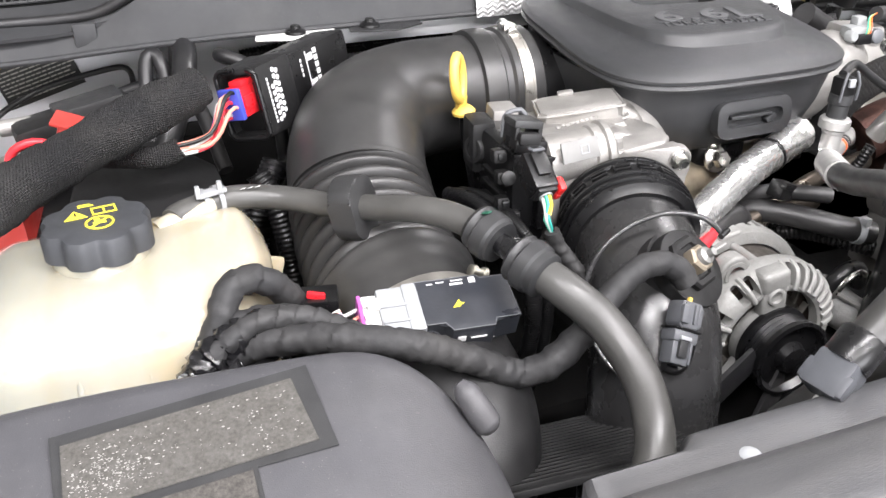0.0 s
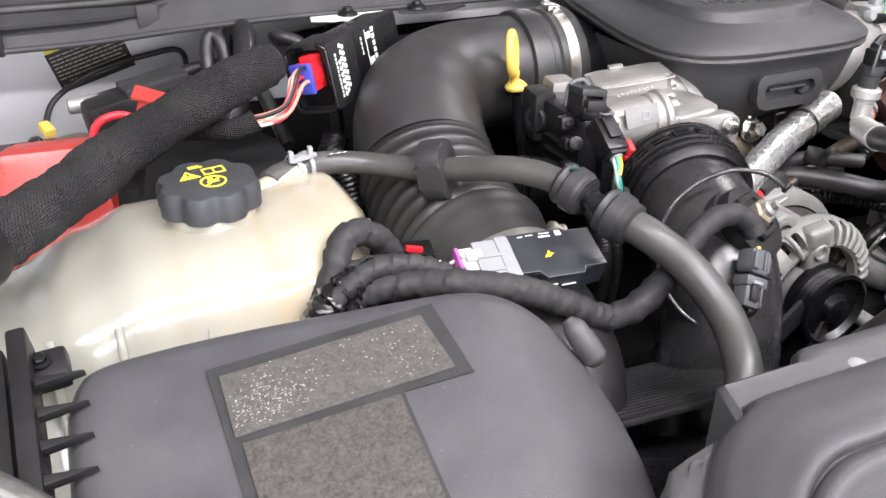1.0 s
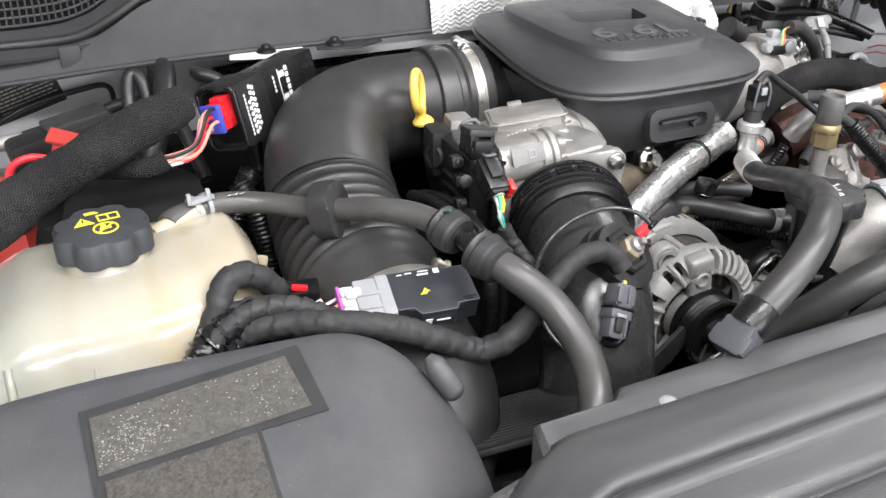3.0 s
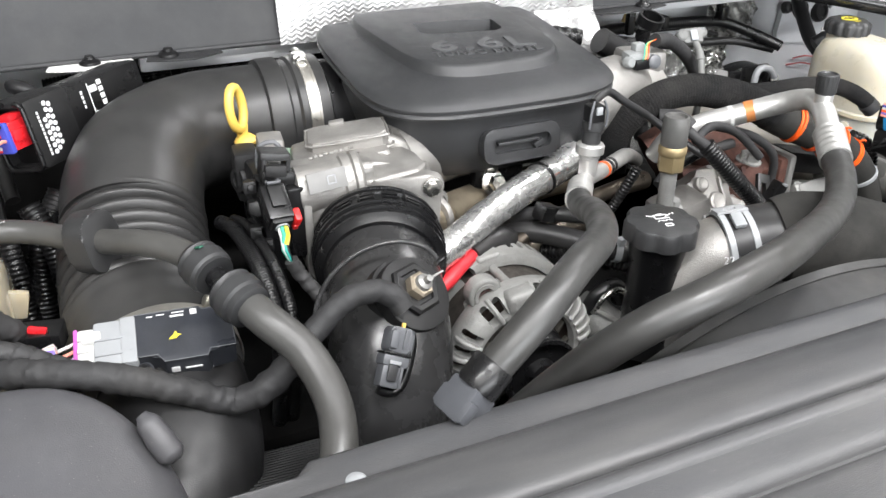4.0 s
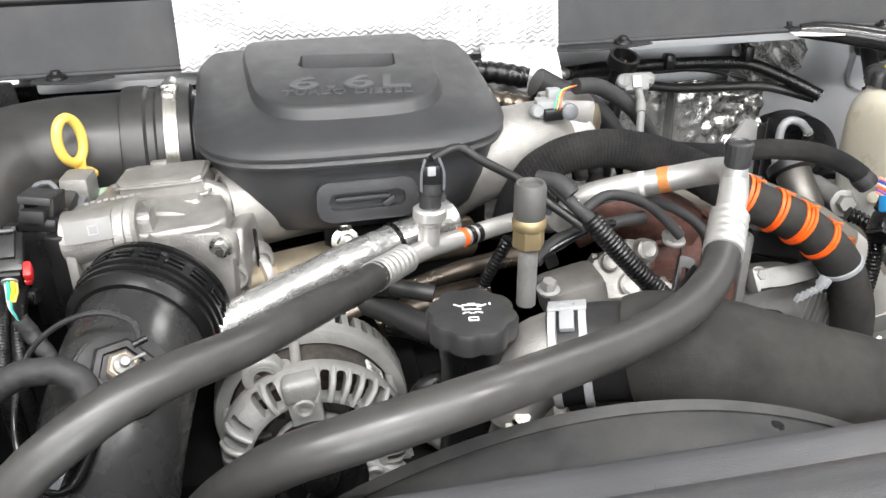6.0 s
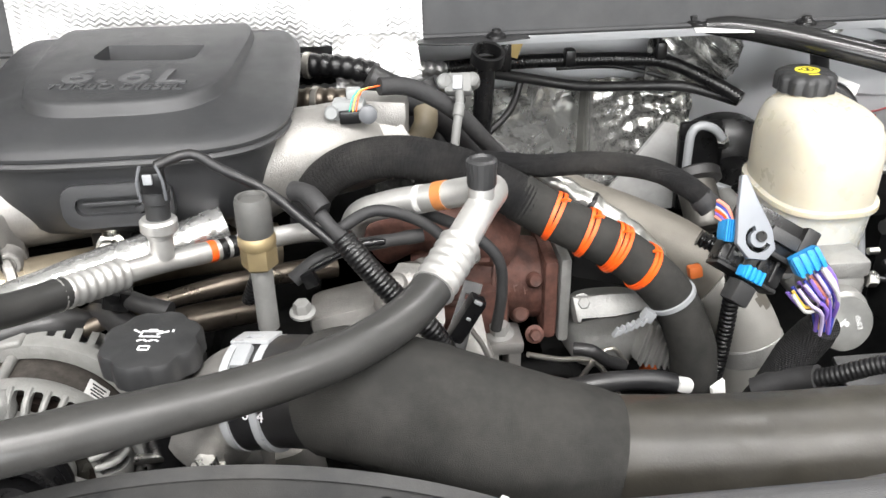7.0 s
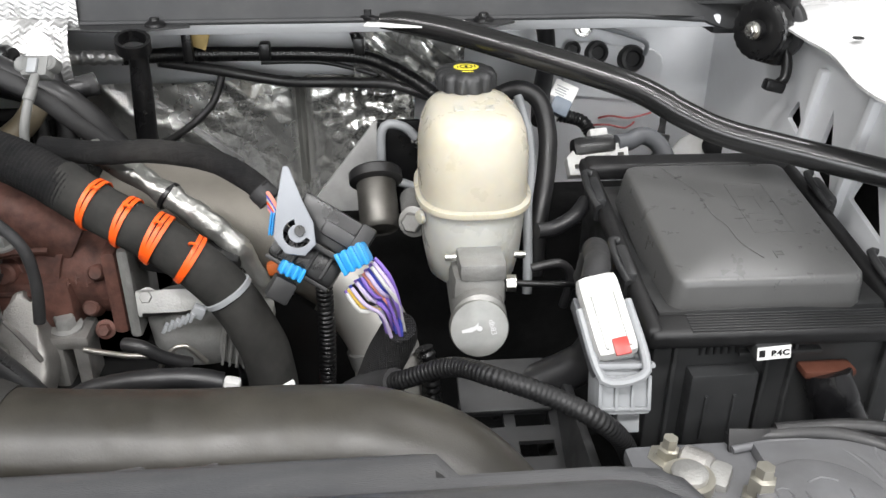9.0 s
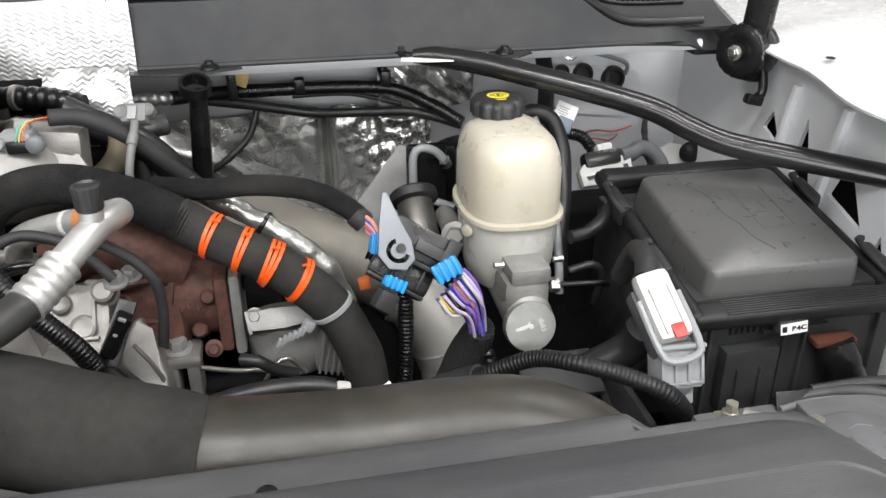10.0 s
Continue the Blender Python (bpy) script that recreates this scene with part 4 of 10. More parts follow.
part("spring_clamp", bm, LIGHTGREY, oh, "pale zinc spring clamp")
for k in range(3):
    bm = B()
    box(bm, (0.073 + 0.006 * k, 0.652, 1.2055), (0.003, 0.005, 0.0005), 0, turn(-25, 0, 20))
    part("printed_mark", bm, WHITEINK, oh)

# battery with red terminal cover
bat = thing("car_battery", "black car battery with a red terminal cover", "battery", (-0.2, 0.85, 0.9))
part("case", box(B(), (-0.19, 0.88, 1.0), (0.27, 0.24, 0.24), 0.01), BLACK, bat)
part("top_rim", box(B(), (-0.19, 0.88, 1.122), (0.275, 0.245, 0.018), 0.005), BLACK2, bat)
rc = box(B(), (-0.155, 0.815, 1.135), (0.115, 0.12, 0.105), 0.012, turn(-14, 0, -5), taper=(0.8, 0.75))
part("terminal_cover", rc, RED, bat, "faded red plastic terminal cover")
part("cover_skirt", box(B(), (-0.15, 0.81, 1.085), (0.125, 0.13, 0.02), 0.006, turn(-14, 0, -5)), RED, bat)
neg = thing("ground_cable", "thin black ground cable with a yellow ring terminal", "cable", (-0.16, 1.0, 1.13))
part("cable", tube(B(), [(-0.165, 1.0, 1.14), (-0.15, 1.03, 1.165), (-0.1, 1.06, 1.185), (-0.03, 1.06, 1.2), (0.0, 1.05, 1.203), (0.004, 1.03, 1.185), (-0.002, 1.0, 1.15)], 0.0035, 10), RUBBER, neg)
part("terminal_sleeve", box(B(), (-0.163, 0.998, 1.142), (0.013, 0.02, 0.012), 0.003, turn(20, 0, 25)), YELLOW, neg, "yellow insulated terminal")
part("terminal_bolt", hexbolt(B(), (-0.176, 0.975, 1.13), (0, -0.3, 1), 0.009, 0.009), STEEL, neg)
part("terminal_post", lathe(B(), (-0.135, 0.98, 1.125), (0, 0, 1), [(0.028, 0), (0.026, 0.006), (0.012, 0.008)], 24), ZINC, neg)
rf = thing("fuse_holder", "red fuse holder with looped red cable", "fuse holder", (-0.08, 0.82, 1.15))
part("holder", box(B(), (-0.057, 0.822, 1.206), (0.03, 0.024, 0.03), 0.004, turn(8, 20, -12)), RED, rf)
part("holder_lid", box(B(), (-0.0565, 0.82, 1.2225), (0.034, 0.027, 0.004), 0.0015, turn(8, 20, -12)), RED, rf)
part("cable", tube(B(), [(-0.062, 0.81, 1.2), (-0.09, 0.80, 1.215), (-0.112, 0.8, 1.205), (-0.115, 0.8, 1.175), (-0.112, 0.805, 1.14)], 0.004, 10), REDWIRE, rf)
part("cable", tube(B(), [(-0.1, 0.81, 1.175), (-0.1, 0.8, 1.195), (-0.08, 0.8, 1.198)], 0.0035, 10), REDWIRE, rf)
jb = thing("junction_block", "black battery junction block with grey posts", "junction block", (-0.08, 0.95, 1.1))
part("block", box(B(), (-0.06, 0.93, 1.176), (0.12, 0.05, 0.05), 0.008, turn(0, -8, 12)), BLACK, jb)
part("post", cyl(B(), (-0.135, 0.935, 1.186), (-0.1, 0.935, 1.187), 0.009, bevel=0.002), CASTDULL, jb)
part("ribbed_cap", box(B(), (-0.045, 0.93, 1.203), (0.07, 0.04, 0.014), 0.003, turn(0, -8, 12)), DARKGREY, jb)
cvr = thing("battery_box_lid", "dark plastic cover panel behind the coolant tank", "cover", (0.0, 0.8, 1.1))
part("panel", prism(B(), [(-0.09, -0.07), (0.08, -0.09), (0.07, 0.03), (0.02, 0.09), (-0.06, 0.08)], 0.02, axes((0.0, 0.82, 1.125), (0, -0.25, 1), (0, 1, 0)), 0.006), BLACK, cvr)
part("pedestal", box(B(), (0.0, 0.84, 1.0), (0.12, 0.12, 0.24), 0.01), BLACK, cvr)

lbl = thing("warning_label", "black warning label with pale print on the firewall", "label", (-0.1, 1.1, 1.16))
lm = axes((-0.1015, 1.1035, 1.1875), (0, -1, 0), (0, 0, 1)) @ turn(0, 0, 16)
part("sheet", box(B(), lm.translation, (0.093, 0.05, 0.001), 0, lm.to_3x3().to_4x4()), LABELBLACK, lbl)
bm = B()
for k in range(9):
    x0 = -0.043 if k < 7 else -0.033
    while x0 < 0.038:
        w = 0.004 + 0.011 * abs(noise.noise(Vector((x0 * 300, k * 7.3, 0))))
        flatbars(bm, lm @ Matrix.Translation((0, 0, 0.0005)), [(x0 + w / 2, 0.0195 - 0.0047 * k, w, 0.0015)])
        x0 += w + 0.0015
flatbars(bm, lm @ Matrix.Translation((0, 0, 0.0006)), [(-0.0395, -0.0195, 0.006, 0.006)])
part("print", bm, mat("label_print", (0.42, 0.41, 0.36), 0.6, var=0.1), lbl)
part("yellow_corner", box(B(), lm @ Vector((-0.036, 0.0275, 0)), (0.018, 0.005, 0.001), 0, lm.to_3x3().to_4x4()), YELLOWINK, lbl)

# thick cloth-taped harness
hn = thing("taped_harness", "thick black cloth-taped wiring harness over the battery", "wiring harness", (-0.1, 0.7, 1.2))
part("harness", tube(B(), [(-0.34, 0.42, 1.222, 0.0222), (-0.25, 0.5, 1.222, 0.0222), (-0.185, 0.57, 1.217, 0.0222), (-0.14, 0.635, 1.214, 0.0215), (-0.118, 0.672, 1.213, 0.0238), (-0.09, 0.715, 1.213, 0.0222), (-0.045, 0.762, 1.218, 0.0215), (-0.022, 0.777, 1.223, 0.0238), (0.01, 0.79, 1.233, 0.0228), (0.048, 0.797, 1.245, 0.0208), (0.062, 0.803, 1.249, 0.019)], 0.0235, 40, wob=0.03, wind=(0.034, 0.0014)), CLOTH, hn)
part("tube_end", lathe(B(), (-0.197, 0.557, 1.218), (-0.66, -0.75, 0.02), [(0.0275, 0), (0.0285, 0.004), (0.0285, 0.2)], 24), BLACK2, hn)

# step controller box
amp = thing("control_box", "black electronic control box with white print", "control module", (0.16, 0.87, 1.2))
am = axes((0.165, 0.872, 1.224), Vector((0.7, -0.69, 0.2)), (0, 0, 1))
bx = box(B(), am.translation, (0.165, 0.066, 0.046), 0.007, am.to_3x3().to_4x4())
part("case", bx, BLACK2, amp)
pm = am @ Matrix.Translation((-0.062, 0, 0))
hollow = box(B(), am @ Vector((-0.082, 0.0, 0.0)), (0.05, 0.06, 0.041), 0.008, am.to_3x3().to_4x4())
part("front_collar", carve(box(B(), pm.translation, (0.06, 0.072, 0.052), 0.008, am.to_3x3().to_4x4()), hollow), BLACK, amp)
part("collar_rim", tube(B(), [am @ Vector((-0.0925, y, z)) for y, z in roundpoly(-0.034, -0.024, 0.034, 0.024, 0.009, 5)] + [am @ Vector((-0.0925, 0.034, 0.0))], 0.0026, 10, 0.004), BLACK2, amp, "glossy black shroud rim")
part("socket_wall", box(B(), am @ Vector((-0.058, 0.0, 0.0)), (0.004, 0.058, 0.04), 0.001, am.to_3x3().to_4x4()), BLACK2, amp)
bm = B()
for i in range(8):
    for j in range(3):
        if (i, j) not in ((7, 2), (0, 0), (1, 0)):
            lathe(bm, am @ Vector((-0.073 + 0.0053 * j, 0.0245 - 0.0066 * i + 0.0022 * (j % 2), 0.0262)), am.col[2].to_3d(), [(0.0025, 0), (0.0025, 0.0005)], 12)
for k in range(11):
    box(bm, am @ Vector((-0.0795, -0.022 + 0.0042 * k, 0.0263)), (0.0022, 0.003, 0.0005), 0, am.to_3x3().to_4x4())
part("printed_dots", bm, WHITEINK, amp, "white printed dots")
bm = B()
for k, (h, w) in enumerate(((0.012, 0.011), (0.009, 0.011), (0.013, 0.011), (0.007, 0.011))):
    for dx in (-0.0036, 0.0, 0.0036):
        if not (k + int(dx * 1000)) % 3 == 2:
            box(bm, am @ Vector((0.004 + dx, -0.021 + 0.014 * k, 0.0232)), (0.003, h, 0.0005), 0, am.to_3x3().to_4x4())
for k in range(8):
    box(bm, am @ Vector((0.0145, -0.026 + 0.0073 * k, 0.0232)), (0.0062, 0.0052, 0.0005), 0, am.to_3x3().to_4x4())
box(bm, am @ Vector((-0.003, 0.0, 0.0232)), (0.0012, 0.056, 0.0005), 0, am.to_3x3().to_4x4())
for k in range(4):
    box(bm, am @ Vector((-0.014, 0.006 + 0.005 * k, 0.0232)), (0.0026, 0.0034, 0.0005), 0, am.to_3x3().to_4x4())
part("printed_logo", bm, WHITEINK, amp, "white printed block logo")
plug = thing("wired_plug", "red and blue plug with a fan of wires", "connector", (0.08, 0.8, 1.22))
ax = -am.col[0].to_3d()
cen = am @ Vector((-0.09, 0.005, 0.0))
part("plug", box(B(), cen + ax * 0.004, (0.024, 0.029, 0.023), 0.003, am.to_3x3().to_4x4()), VIVIDRED, plug)
part("plug_back", box(B(), cen - ax * 0.012, (0.009, 0.027, 0.022), 0.002, am.to_3x3().to_4x4()), WHITE, plug, "white plug back")
part("insert", box(B(), cen + ax * 0.0175, (0.006, 0.031, 0.0245), 0.002, am.to_3x3().to_4x4()), NAVY, plug, "blue plug face")
part("latch", box(B(), cen + Vector((0, 0, 0.0175)), (0.02, 0.007, 0.016), 0.002, am.to_3x3().to_4x4()), VIVIDRED, plug)
part("side_latch", box(B(), cen + ax * 0.006 + am.col[2].to_3d() * 0.0125, (0.016, 0.012, 0.004), 0.001, am.to_3x3().to_4x4()), VIVIDRED, plug)
random.seed(7)
for k in range(11):
    o = cen + ax * 0.02 + am.to_3x3() @ Vector((0, -0.012 + 0.0024 * k, random.uniform(-0.008, 0.008)))
    e = Vector((0.028 + random.uniform(-0.008, 0.008), 0.772 + random.uniform(-0.006, 0.006), 1.2 + random.uniform(-0.006, 0.006)))
    mid = (o + e) / 2 + Vector((0.006, -0.012, -0.006 + random.uniform(-0.006, 0.006)))
    part("wire", tube(B(), [o, o + ax * 0.012, mid, e], 0.0019, 8), (REDWIRE, WHITE, SALMON, REDWIRE, SALMON, NAVY, REDWIRE, WHITE, REDWIRE, SALMON, BLACK)[k], plug)
part("sheath", tube(B(), [(0.034, 0.772, 1.202), (0.015, 0.776, 1.194), (-0.02, 0.8, 1.19), (-0.06, 0.83, 1.185)], 0.011, 14), CLOTH, plug)

for k, pts in enumerate(([(0.06, 1.04, 1.2), (0.062, 1.005, 1.235), (0.063, 0.97, 1.244), (0.061, 0.94, 1.238), (0.05, 0.905, 1.21), (0.02, 0.86, 1.14), (0.02, 0.82, 1.0)], [(0.014, 0.9, 1.15), (0.016, 0.93, 1.2), (0.0185, 0.948, 1.226), (0.0235, 0.957, 1.239), (0.0305, 0.957, 1.241), (0.036, 0.948, 1.232), (0.0375, 0.93, 1.2), (0.03, 0.86, 1.1)],
                         [(0.11, 0.99, 1.22), (0.1, 0.95, 1.235), (0.13, 0.93, 1.22), (0.15, 0.9, 1.16), (0.14, 0.85, 1.02)], [(-0.05, 0.97, 1.18), (0.01, 0.96, 1.205), (0.06, 0.93, 1.2), (0.08, 0.85, 1.14)])):
    t = thing("heater_hose", "black rubber hose behind the battery", "hose", pts[0], group="hoses behind the battery")
    part("hose", tube(B(), pts, 0.013 if k == 0 else 0.008, 14), RUBBER, t)
for pts, r in (([(0.1, 0.76, 1.17), (0.115, 0.74, 1.13), (0.12, 0.72, 1.05), (0.11, 0.7, 0.9)], 0.012), ([(0.075, 0.75, 1.16), (0.08, 0.72, 1.1), (0.085, 0.7, 1.0), (0.085, 0.7, 0.85)], 0.01), ([(0.13, 0.83, 1.15), (0.1, 0.8, 1.1), (0.09, 0.78, 1.0), (0.09, 0.78, 0.85)], 0.015)):
    t = thing("loom_tube", "black corrugated wiring conduit behind the intake", "wiring conduit", pts[0], group="conduits behind the intake")
    part("conduit", tube(B(), pts, r, 12, ribs=(0.005, 0.0012)), BLACK2, t)

# mass air flow module and its harness
maf = thing("sensor_module", "small black sensor module with a yellow paint dab", "sensor", (0.205, 0.485, 1.14))
mm = axes((0.204, 0.486, 1.155), (-0.02, -0.35, 1), (0, 1, 0)) @ turn(0, 0, -6)
mr = mm.to_3x3().to_4x4()
maf_outline = [(-0.036, 0.0235), (0.013, 0.0235), (0.0155, 0.0205), (0.036, 0.0205), (0.037, -0.019), (0.018, -0.019), (0.0155, -0.025), (-0.016, -0.025), (-0.0205, -0.0175), (-0.034, -0.0175), (-0.036, -0.015)]
part("housing", prism(B(), [(x * 0.985, y * 0.985) for x, y in maf_outline], 0.021, mm @ Matrix.Translation((0, 0, -0.0105)), 0.0015), MODULE, maf)
part("lid", prism(B(), maf_outline, 0.0022, mm @ Matrix.Translation((0, 0, 0.0103)), 0.0007), MODULE, maf)
bm = B()
for (xa, ya), (xb, yb) in zip(maf_outline, maf_outline[1:] + maf_outline[:1]):
    cyl(bm, mm @ Vector((xa * 0.98, ya * 0.98, 0.0124)), mm @ Vector((xb * 0.98, yb * 0.98, 0.0124)), 0.0004, seg=6)
part("lid_edge", bm, GREYCON, maf, "pale grey lid edge")
part("ear", cyl(B(), mm @ Vector((-0.031, -0.024, -0.008)), mm @ Vector((-0.031, -0.024, 0.006)), 0.007, bevel=0.001), MODULE, maf)
part("screw", hexbolt(B(), mm @ Vector((-0.031, -0.024, 0.006)), mm.col[2].to_3d(), 0.003, 0.003), BLACK2, maf)
part("paint_dab", prism(B(), [(-0.0055, -0.003), (0.0, -0.0028), (0.0015, -0.001), (0.004, 0.0), (0.001, 0.0012), (0.0, 0.004), (-0.002, 0.0008)], 0.0006, mm @ Matrix.Translation((-0.006, -0.002, 0.0126)), 0), YELLOWINK, maf)
bm = B()
flatbars(bm, mm @ Matrix.Translation((0, 0, 0.0131)), [(0.0085, 0.0185, 0.005, 0.005), (-0.004, 0.0165, 0.01, 0.0016), (-0.003, 0.0198, 0.009, 0.0008), (-0.016, 0.0195, 0.006, 0.0008), (-0.024, 0.0188, 0.0045, 0.0008)])
fm = axes(mm @ Vector((0.004, -0.0252, 0.001)), -mm.col[1].to_3d(), mm.col[2].to_3d())
part("printed_code", bm, WHITEINK, maf)
bm = B()
flatbars(bm, fm, [(-0.013, 0, 0.006, 0.0055), (0.0, 0, 0.012, 0.0014)])
part("printed_code", bm, WHITEINK, maf)
con = thing("wired_plug", "grey and white plug on the sensor module", "connector", (0.15, 0.49, 1.14))
part("body", box(B(), mm @ Vector((-0.05, 0.001, 0.001)), (0.03, 0.042, 0.023), 0.003, mr), LIGHTGREY, con)
for y in (-0.01, 0.004):
    part("rib", box(B(), mm @ Vector((-0.05, y, 0.0125)), (0.028, 0.0025, 0.003), 0.0008, mr), LIGHTGREY, con)
for y in (-0.012, -0.002, 0.009):
    part("cap_slot", box(B(), mm @ Vector((-0.072, y, 0.0105)), (0.008, 0.004, 0.003), 0.0008, mr), WHITE, con)
part("collar", box(B(), mm @ Vector((-0.04, 0.001, 0.001)), (0.012, 0.044, 0.026), 0.003, mr), LIGHTGREY, con)
part("cap", box(B(), mm @ Vector((-0.07, 0.001, 0.0)), (0.014, 0.036, 0.02), 0.003, mr), WHITE, con)
part("seal", box(B(), mm @ Vector((-0.0775, 0.001, 0.0)), (0.003, 0.037, 0.021), 0.001, mr), mat("magenta_seal", (0.35, 0.08, 0.3), 0.45), con, "magenta plug seal")
part("lock_tab", box(B(), mm @ Vector((-0.066, 0.008, 0.0115)), (0.014, 0.01, 0.005), 0.002, mr), WHITE, con)
for k, w in enumerate((PURPLE, WHITE, LILAC, SALMON, WHITE)):
    o = mm @ Vector((-0.077, -0.014 + 0.007 * k, 0.002))
    part("wire", tube(B(), [o, o + Vector((-0.015, -0.004, -0.002)), Vector((0.112, 0.492 + 0.002 * k, 1.168)), Vector((0.095, 0.488, 1.168))], 0.0015, 8), w, con)
lm1 = thing("taped_harness", "black taped wiring harness along the air box", "wiring harness", (0.15, 0.45, 1.13))
part("branch", tube(B(), [(0.1, 0.487, 1.168), (0.07, 0.495, 1.176), (0.035, 0.502, 1.17), (0.012, 0.5, 1.15), (0.0, 0.495, 1.11)], 0.0095, 16, wob=0.04, wind=(0.017, 0.0013)), TAPE, lm1)
part("branch", tube(B(), [(0.277, 0.434, 1.153), (0.25, 0.432, 1.133), (0.225, 0.438, 1.126), (0.19, 0.44, 1.146), (0.15, 0.444, 1.166), (0.115, 0.452, 1.174), (0.08, 0.47, 1.172), (0.045, 0.484, 1.164), (0.015, 0.487, 1.148), (-0.005, 0.487, 1.12)], 0.0105, 16, wob=0.04, wind=(0.018, 0.0013)), TAPE, lm1)
part("branch", tube(B(), [(0.01, 0.495, 1.14), (0.03, 0.505, 1.175), (0.04, 0.515, 1.193), (0.058, 0.525, 1.193), (0.076, 0.53, 1.178), (0.09, 0.54, 1.15), (0.095, 0.56, 1.1)], 0.0102, 16, wob=0.04, wind=(0.018, 0.0013)), TAPE, lm1)
part("shiny_tape", tube(B(), [(0.06, 0.492, 1.176), (0.03, 0.486, 1.168), (0.008, 0.478, 1.152), (-0.006, 0.474, 1.13), (-0.01, 0.474, 1.1)], 0.0125, 24, wob=0.2, wind=(0.011, 0.0032)), VINYL, lm1, "shiny black vinyl tape")
part("shiny_tape", tube(B(), [(0.04, 0.472, 1.158), (0.015, 0.468, 1.146), (-0.008, 0.466, 1.13), (-0.02, 0.468, 1.1)], 0.0105, 24, wob=0.2, wind=(0.009, 0.003)), VINYL, lm1)
part("branch", tube(B(), [(0.12, 0.468, 1.166), (0.085, 0.48, 1.182), (0.05, 0.484, 1.182), (0.02, 0.478, 1.166)], 0.0075, 16, wind=(0.012, 0.0014)), TAPE, lm1)
part("bare_wire", tube(B(), [(0.115, 0.47, 1.163), (0.09, 0.462, 1.16), (0.06, 0.462, 1.152), (0.03, 0.465, 1.14)], 0.003, 8), BLACK2, lm1)
part("branch", tube(B(), [(0.08, 0.51, 1.15), (0.05, 0.5, 1.145), (0.02, 0.49, 1.12)], 0.0115, 14), TAPE, lm1)
part("lock_clip", box(B(), (0.102, 0.528, 1.167), (0.014, 0.005, 0.005), 0.0015, turn(0, 10, -16)), VIVIDRED, lm1, "red connector lock")
part("plug", box(B(), (0.1, 0.535, 1.156), (0.04, 0.026, 0.018), 0.003, turn(0, 0, -12)), BLACK2, lm1)
part("plug", box(B(), (0.05, 0.515, 1.155), (0.03, 0.02, 0.03), 0.003, turn(0, 0, -12)), RUST, lm1)
# ---- the engine's top: cover, intake, throttle, alternator ----
ec = thing("engine_cover", "dark grey moulded plastic engine cover with raised lettering", "engine cover", (0.585, 0.78, 1.16))
EX, EY = 0.582, 0.778


def cov(z, a, b, n, dy=0.0, dx=0.0):
    return oval(EX + dx, EY + dy, z, a, b, n, 72)


skirt = loft(B(), [cov(1.165, 0.118, 0.112, 3.6, 0.004), cov(1.172, 0.124, 0.118, 3.6, 0.004), cov(1.2, 0.133, 0.125, 3.6), cov(1.228, 0.14, 0.13, 3.6), cov(1.239, 0.141, 0.131, 3.6)])
part("skirt", skirt, COVER, ec)


YB, YF = EY + 0.139, EY - 0.139


def heaved(ring, w):
    """The ring, raised towards the back of the cover."""
    for p in ring:
        p.z += 0.03 * w * max(0.0, (p.y - YF) / (YB - YF)) ** 1.5
    return ring


def rim(z, a, b, w=1.0):
    """A ring of the cover's rim, with square corners at the back."""
    out = cov(z, a, b, 3.6)
    for p, q in zip(out, cov(z, a, b, 6.5)):
        if p.y > EY:
            p.x, p.y = q.x, q.y
    return heaved(out, w)


def crown(z, side, front, w):
    """A ring of the cover's crown: the rim drawn in at the sides and the front, hardly at the back."""
    out = rim(z, 0.15, 0.139, 0.0)
    for p in out:
        v = (p.y - YF) / (YB - YF)
        p.x = EX + (p.x - EX) * (1 - side * (1.0 - 0.25 * v))
        p.y = min(YB - 0.006 - (YB - 0.006 - p.y) * (1 - front), YB - 0.012)
    return heaved(out, w)


top = loft(B(), [rim(1.236, 0.14, 0.13, 0.6), rim(1.2375, 0.1485, 0.1375), rim(1.2405, 0.15, 0.139), rim(1.2425, 0.148, 0.137), rim(1.244, 0.1475, 0.1365), rim(1.2455, 0.1495, 0.1385), rim(1.2485, 0.15, 0.139), rim(1.2515, 0.147, 0.136),
                 crown(1.2545, 0.05, 0.02, 0.95), crown(1.259, 0.16, 0.06, 0.8), crown(1.2635, 0.28, 0.105, 0.62), crown(1.267, 0.38, 0.14, 0.5), crown(1.268, 0.4, 0.15, 0.47), crown(1.2695, 0.407, 0.154, 0.45), crown(1.2765, 0.416, 0.16, 0.38), crown(1.2793, 0.425, 0.17, 0.35), crown(1.2805, 0.44, 0.185, 0.34), crown(1.281, 0.65, 0.5, 0.34), crown(1.281, 0.9, 0.8, 0.34)])
pocket = B()
prism(pocket, [(-0.05, -0.014), (-0.04, -0.023), (0.04, -0.023), (0.05, -0.014), (0.049, 0.023), (-0.049, 0.023)], 0.05, Matrix.Translation((EX + 0.006, 0.811, 1.256)) @ turn(-9, 0, -7), 0.004)
top = carve(top, pocket)
shell = part("top_shell", top, COVER, ec, angle=32)
tm = Matrix.Translation((EX + 0.001, 0.743, 1.2837)) @ turn(2.1, 0, -8)
letters("raised_lettering", "6.6L", tm, 0.05, mat("lettering_plastic", (0.075, 0.076, 0.079), 0.4, bump=0.2), shell, 0.0012, "raised lettering 6.6L", 1.12, 0.0006, 1.25)
letters("raised_lettering", "TURBO DIESEL", tm @ Matrix.Translation((-0.001, -0.0258, 0.0002)), 0.019, mat("small_lettering_plastic", (0.05, 0.051, 0.053), 0.4, bump=0.2), shell, 0.0007, "raised lettering TURBO DIESEL", 1.06, 0.0001, 0.94)
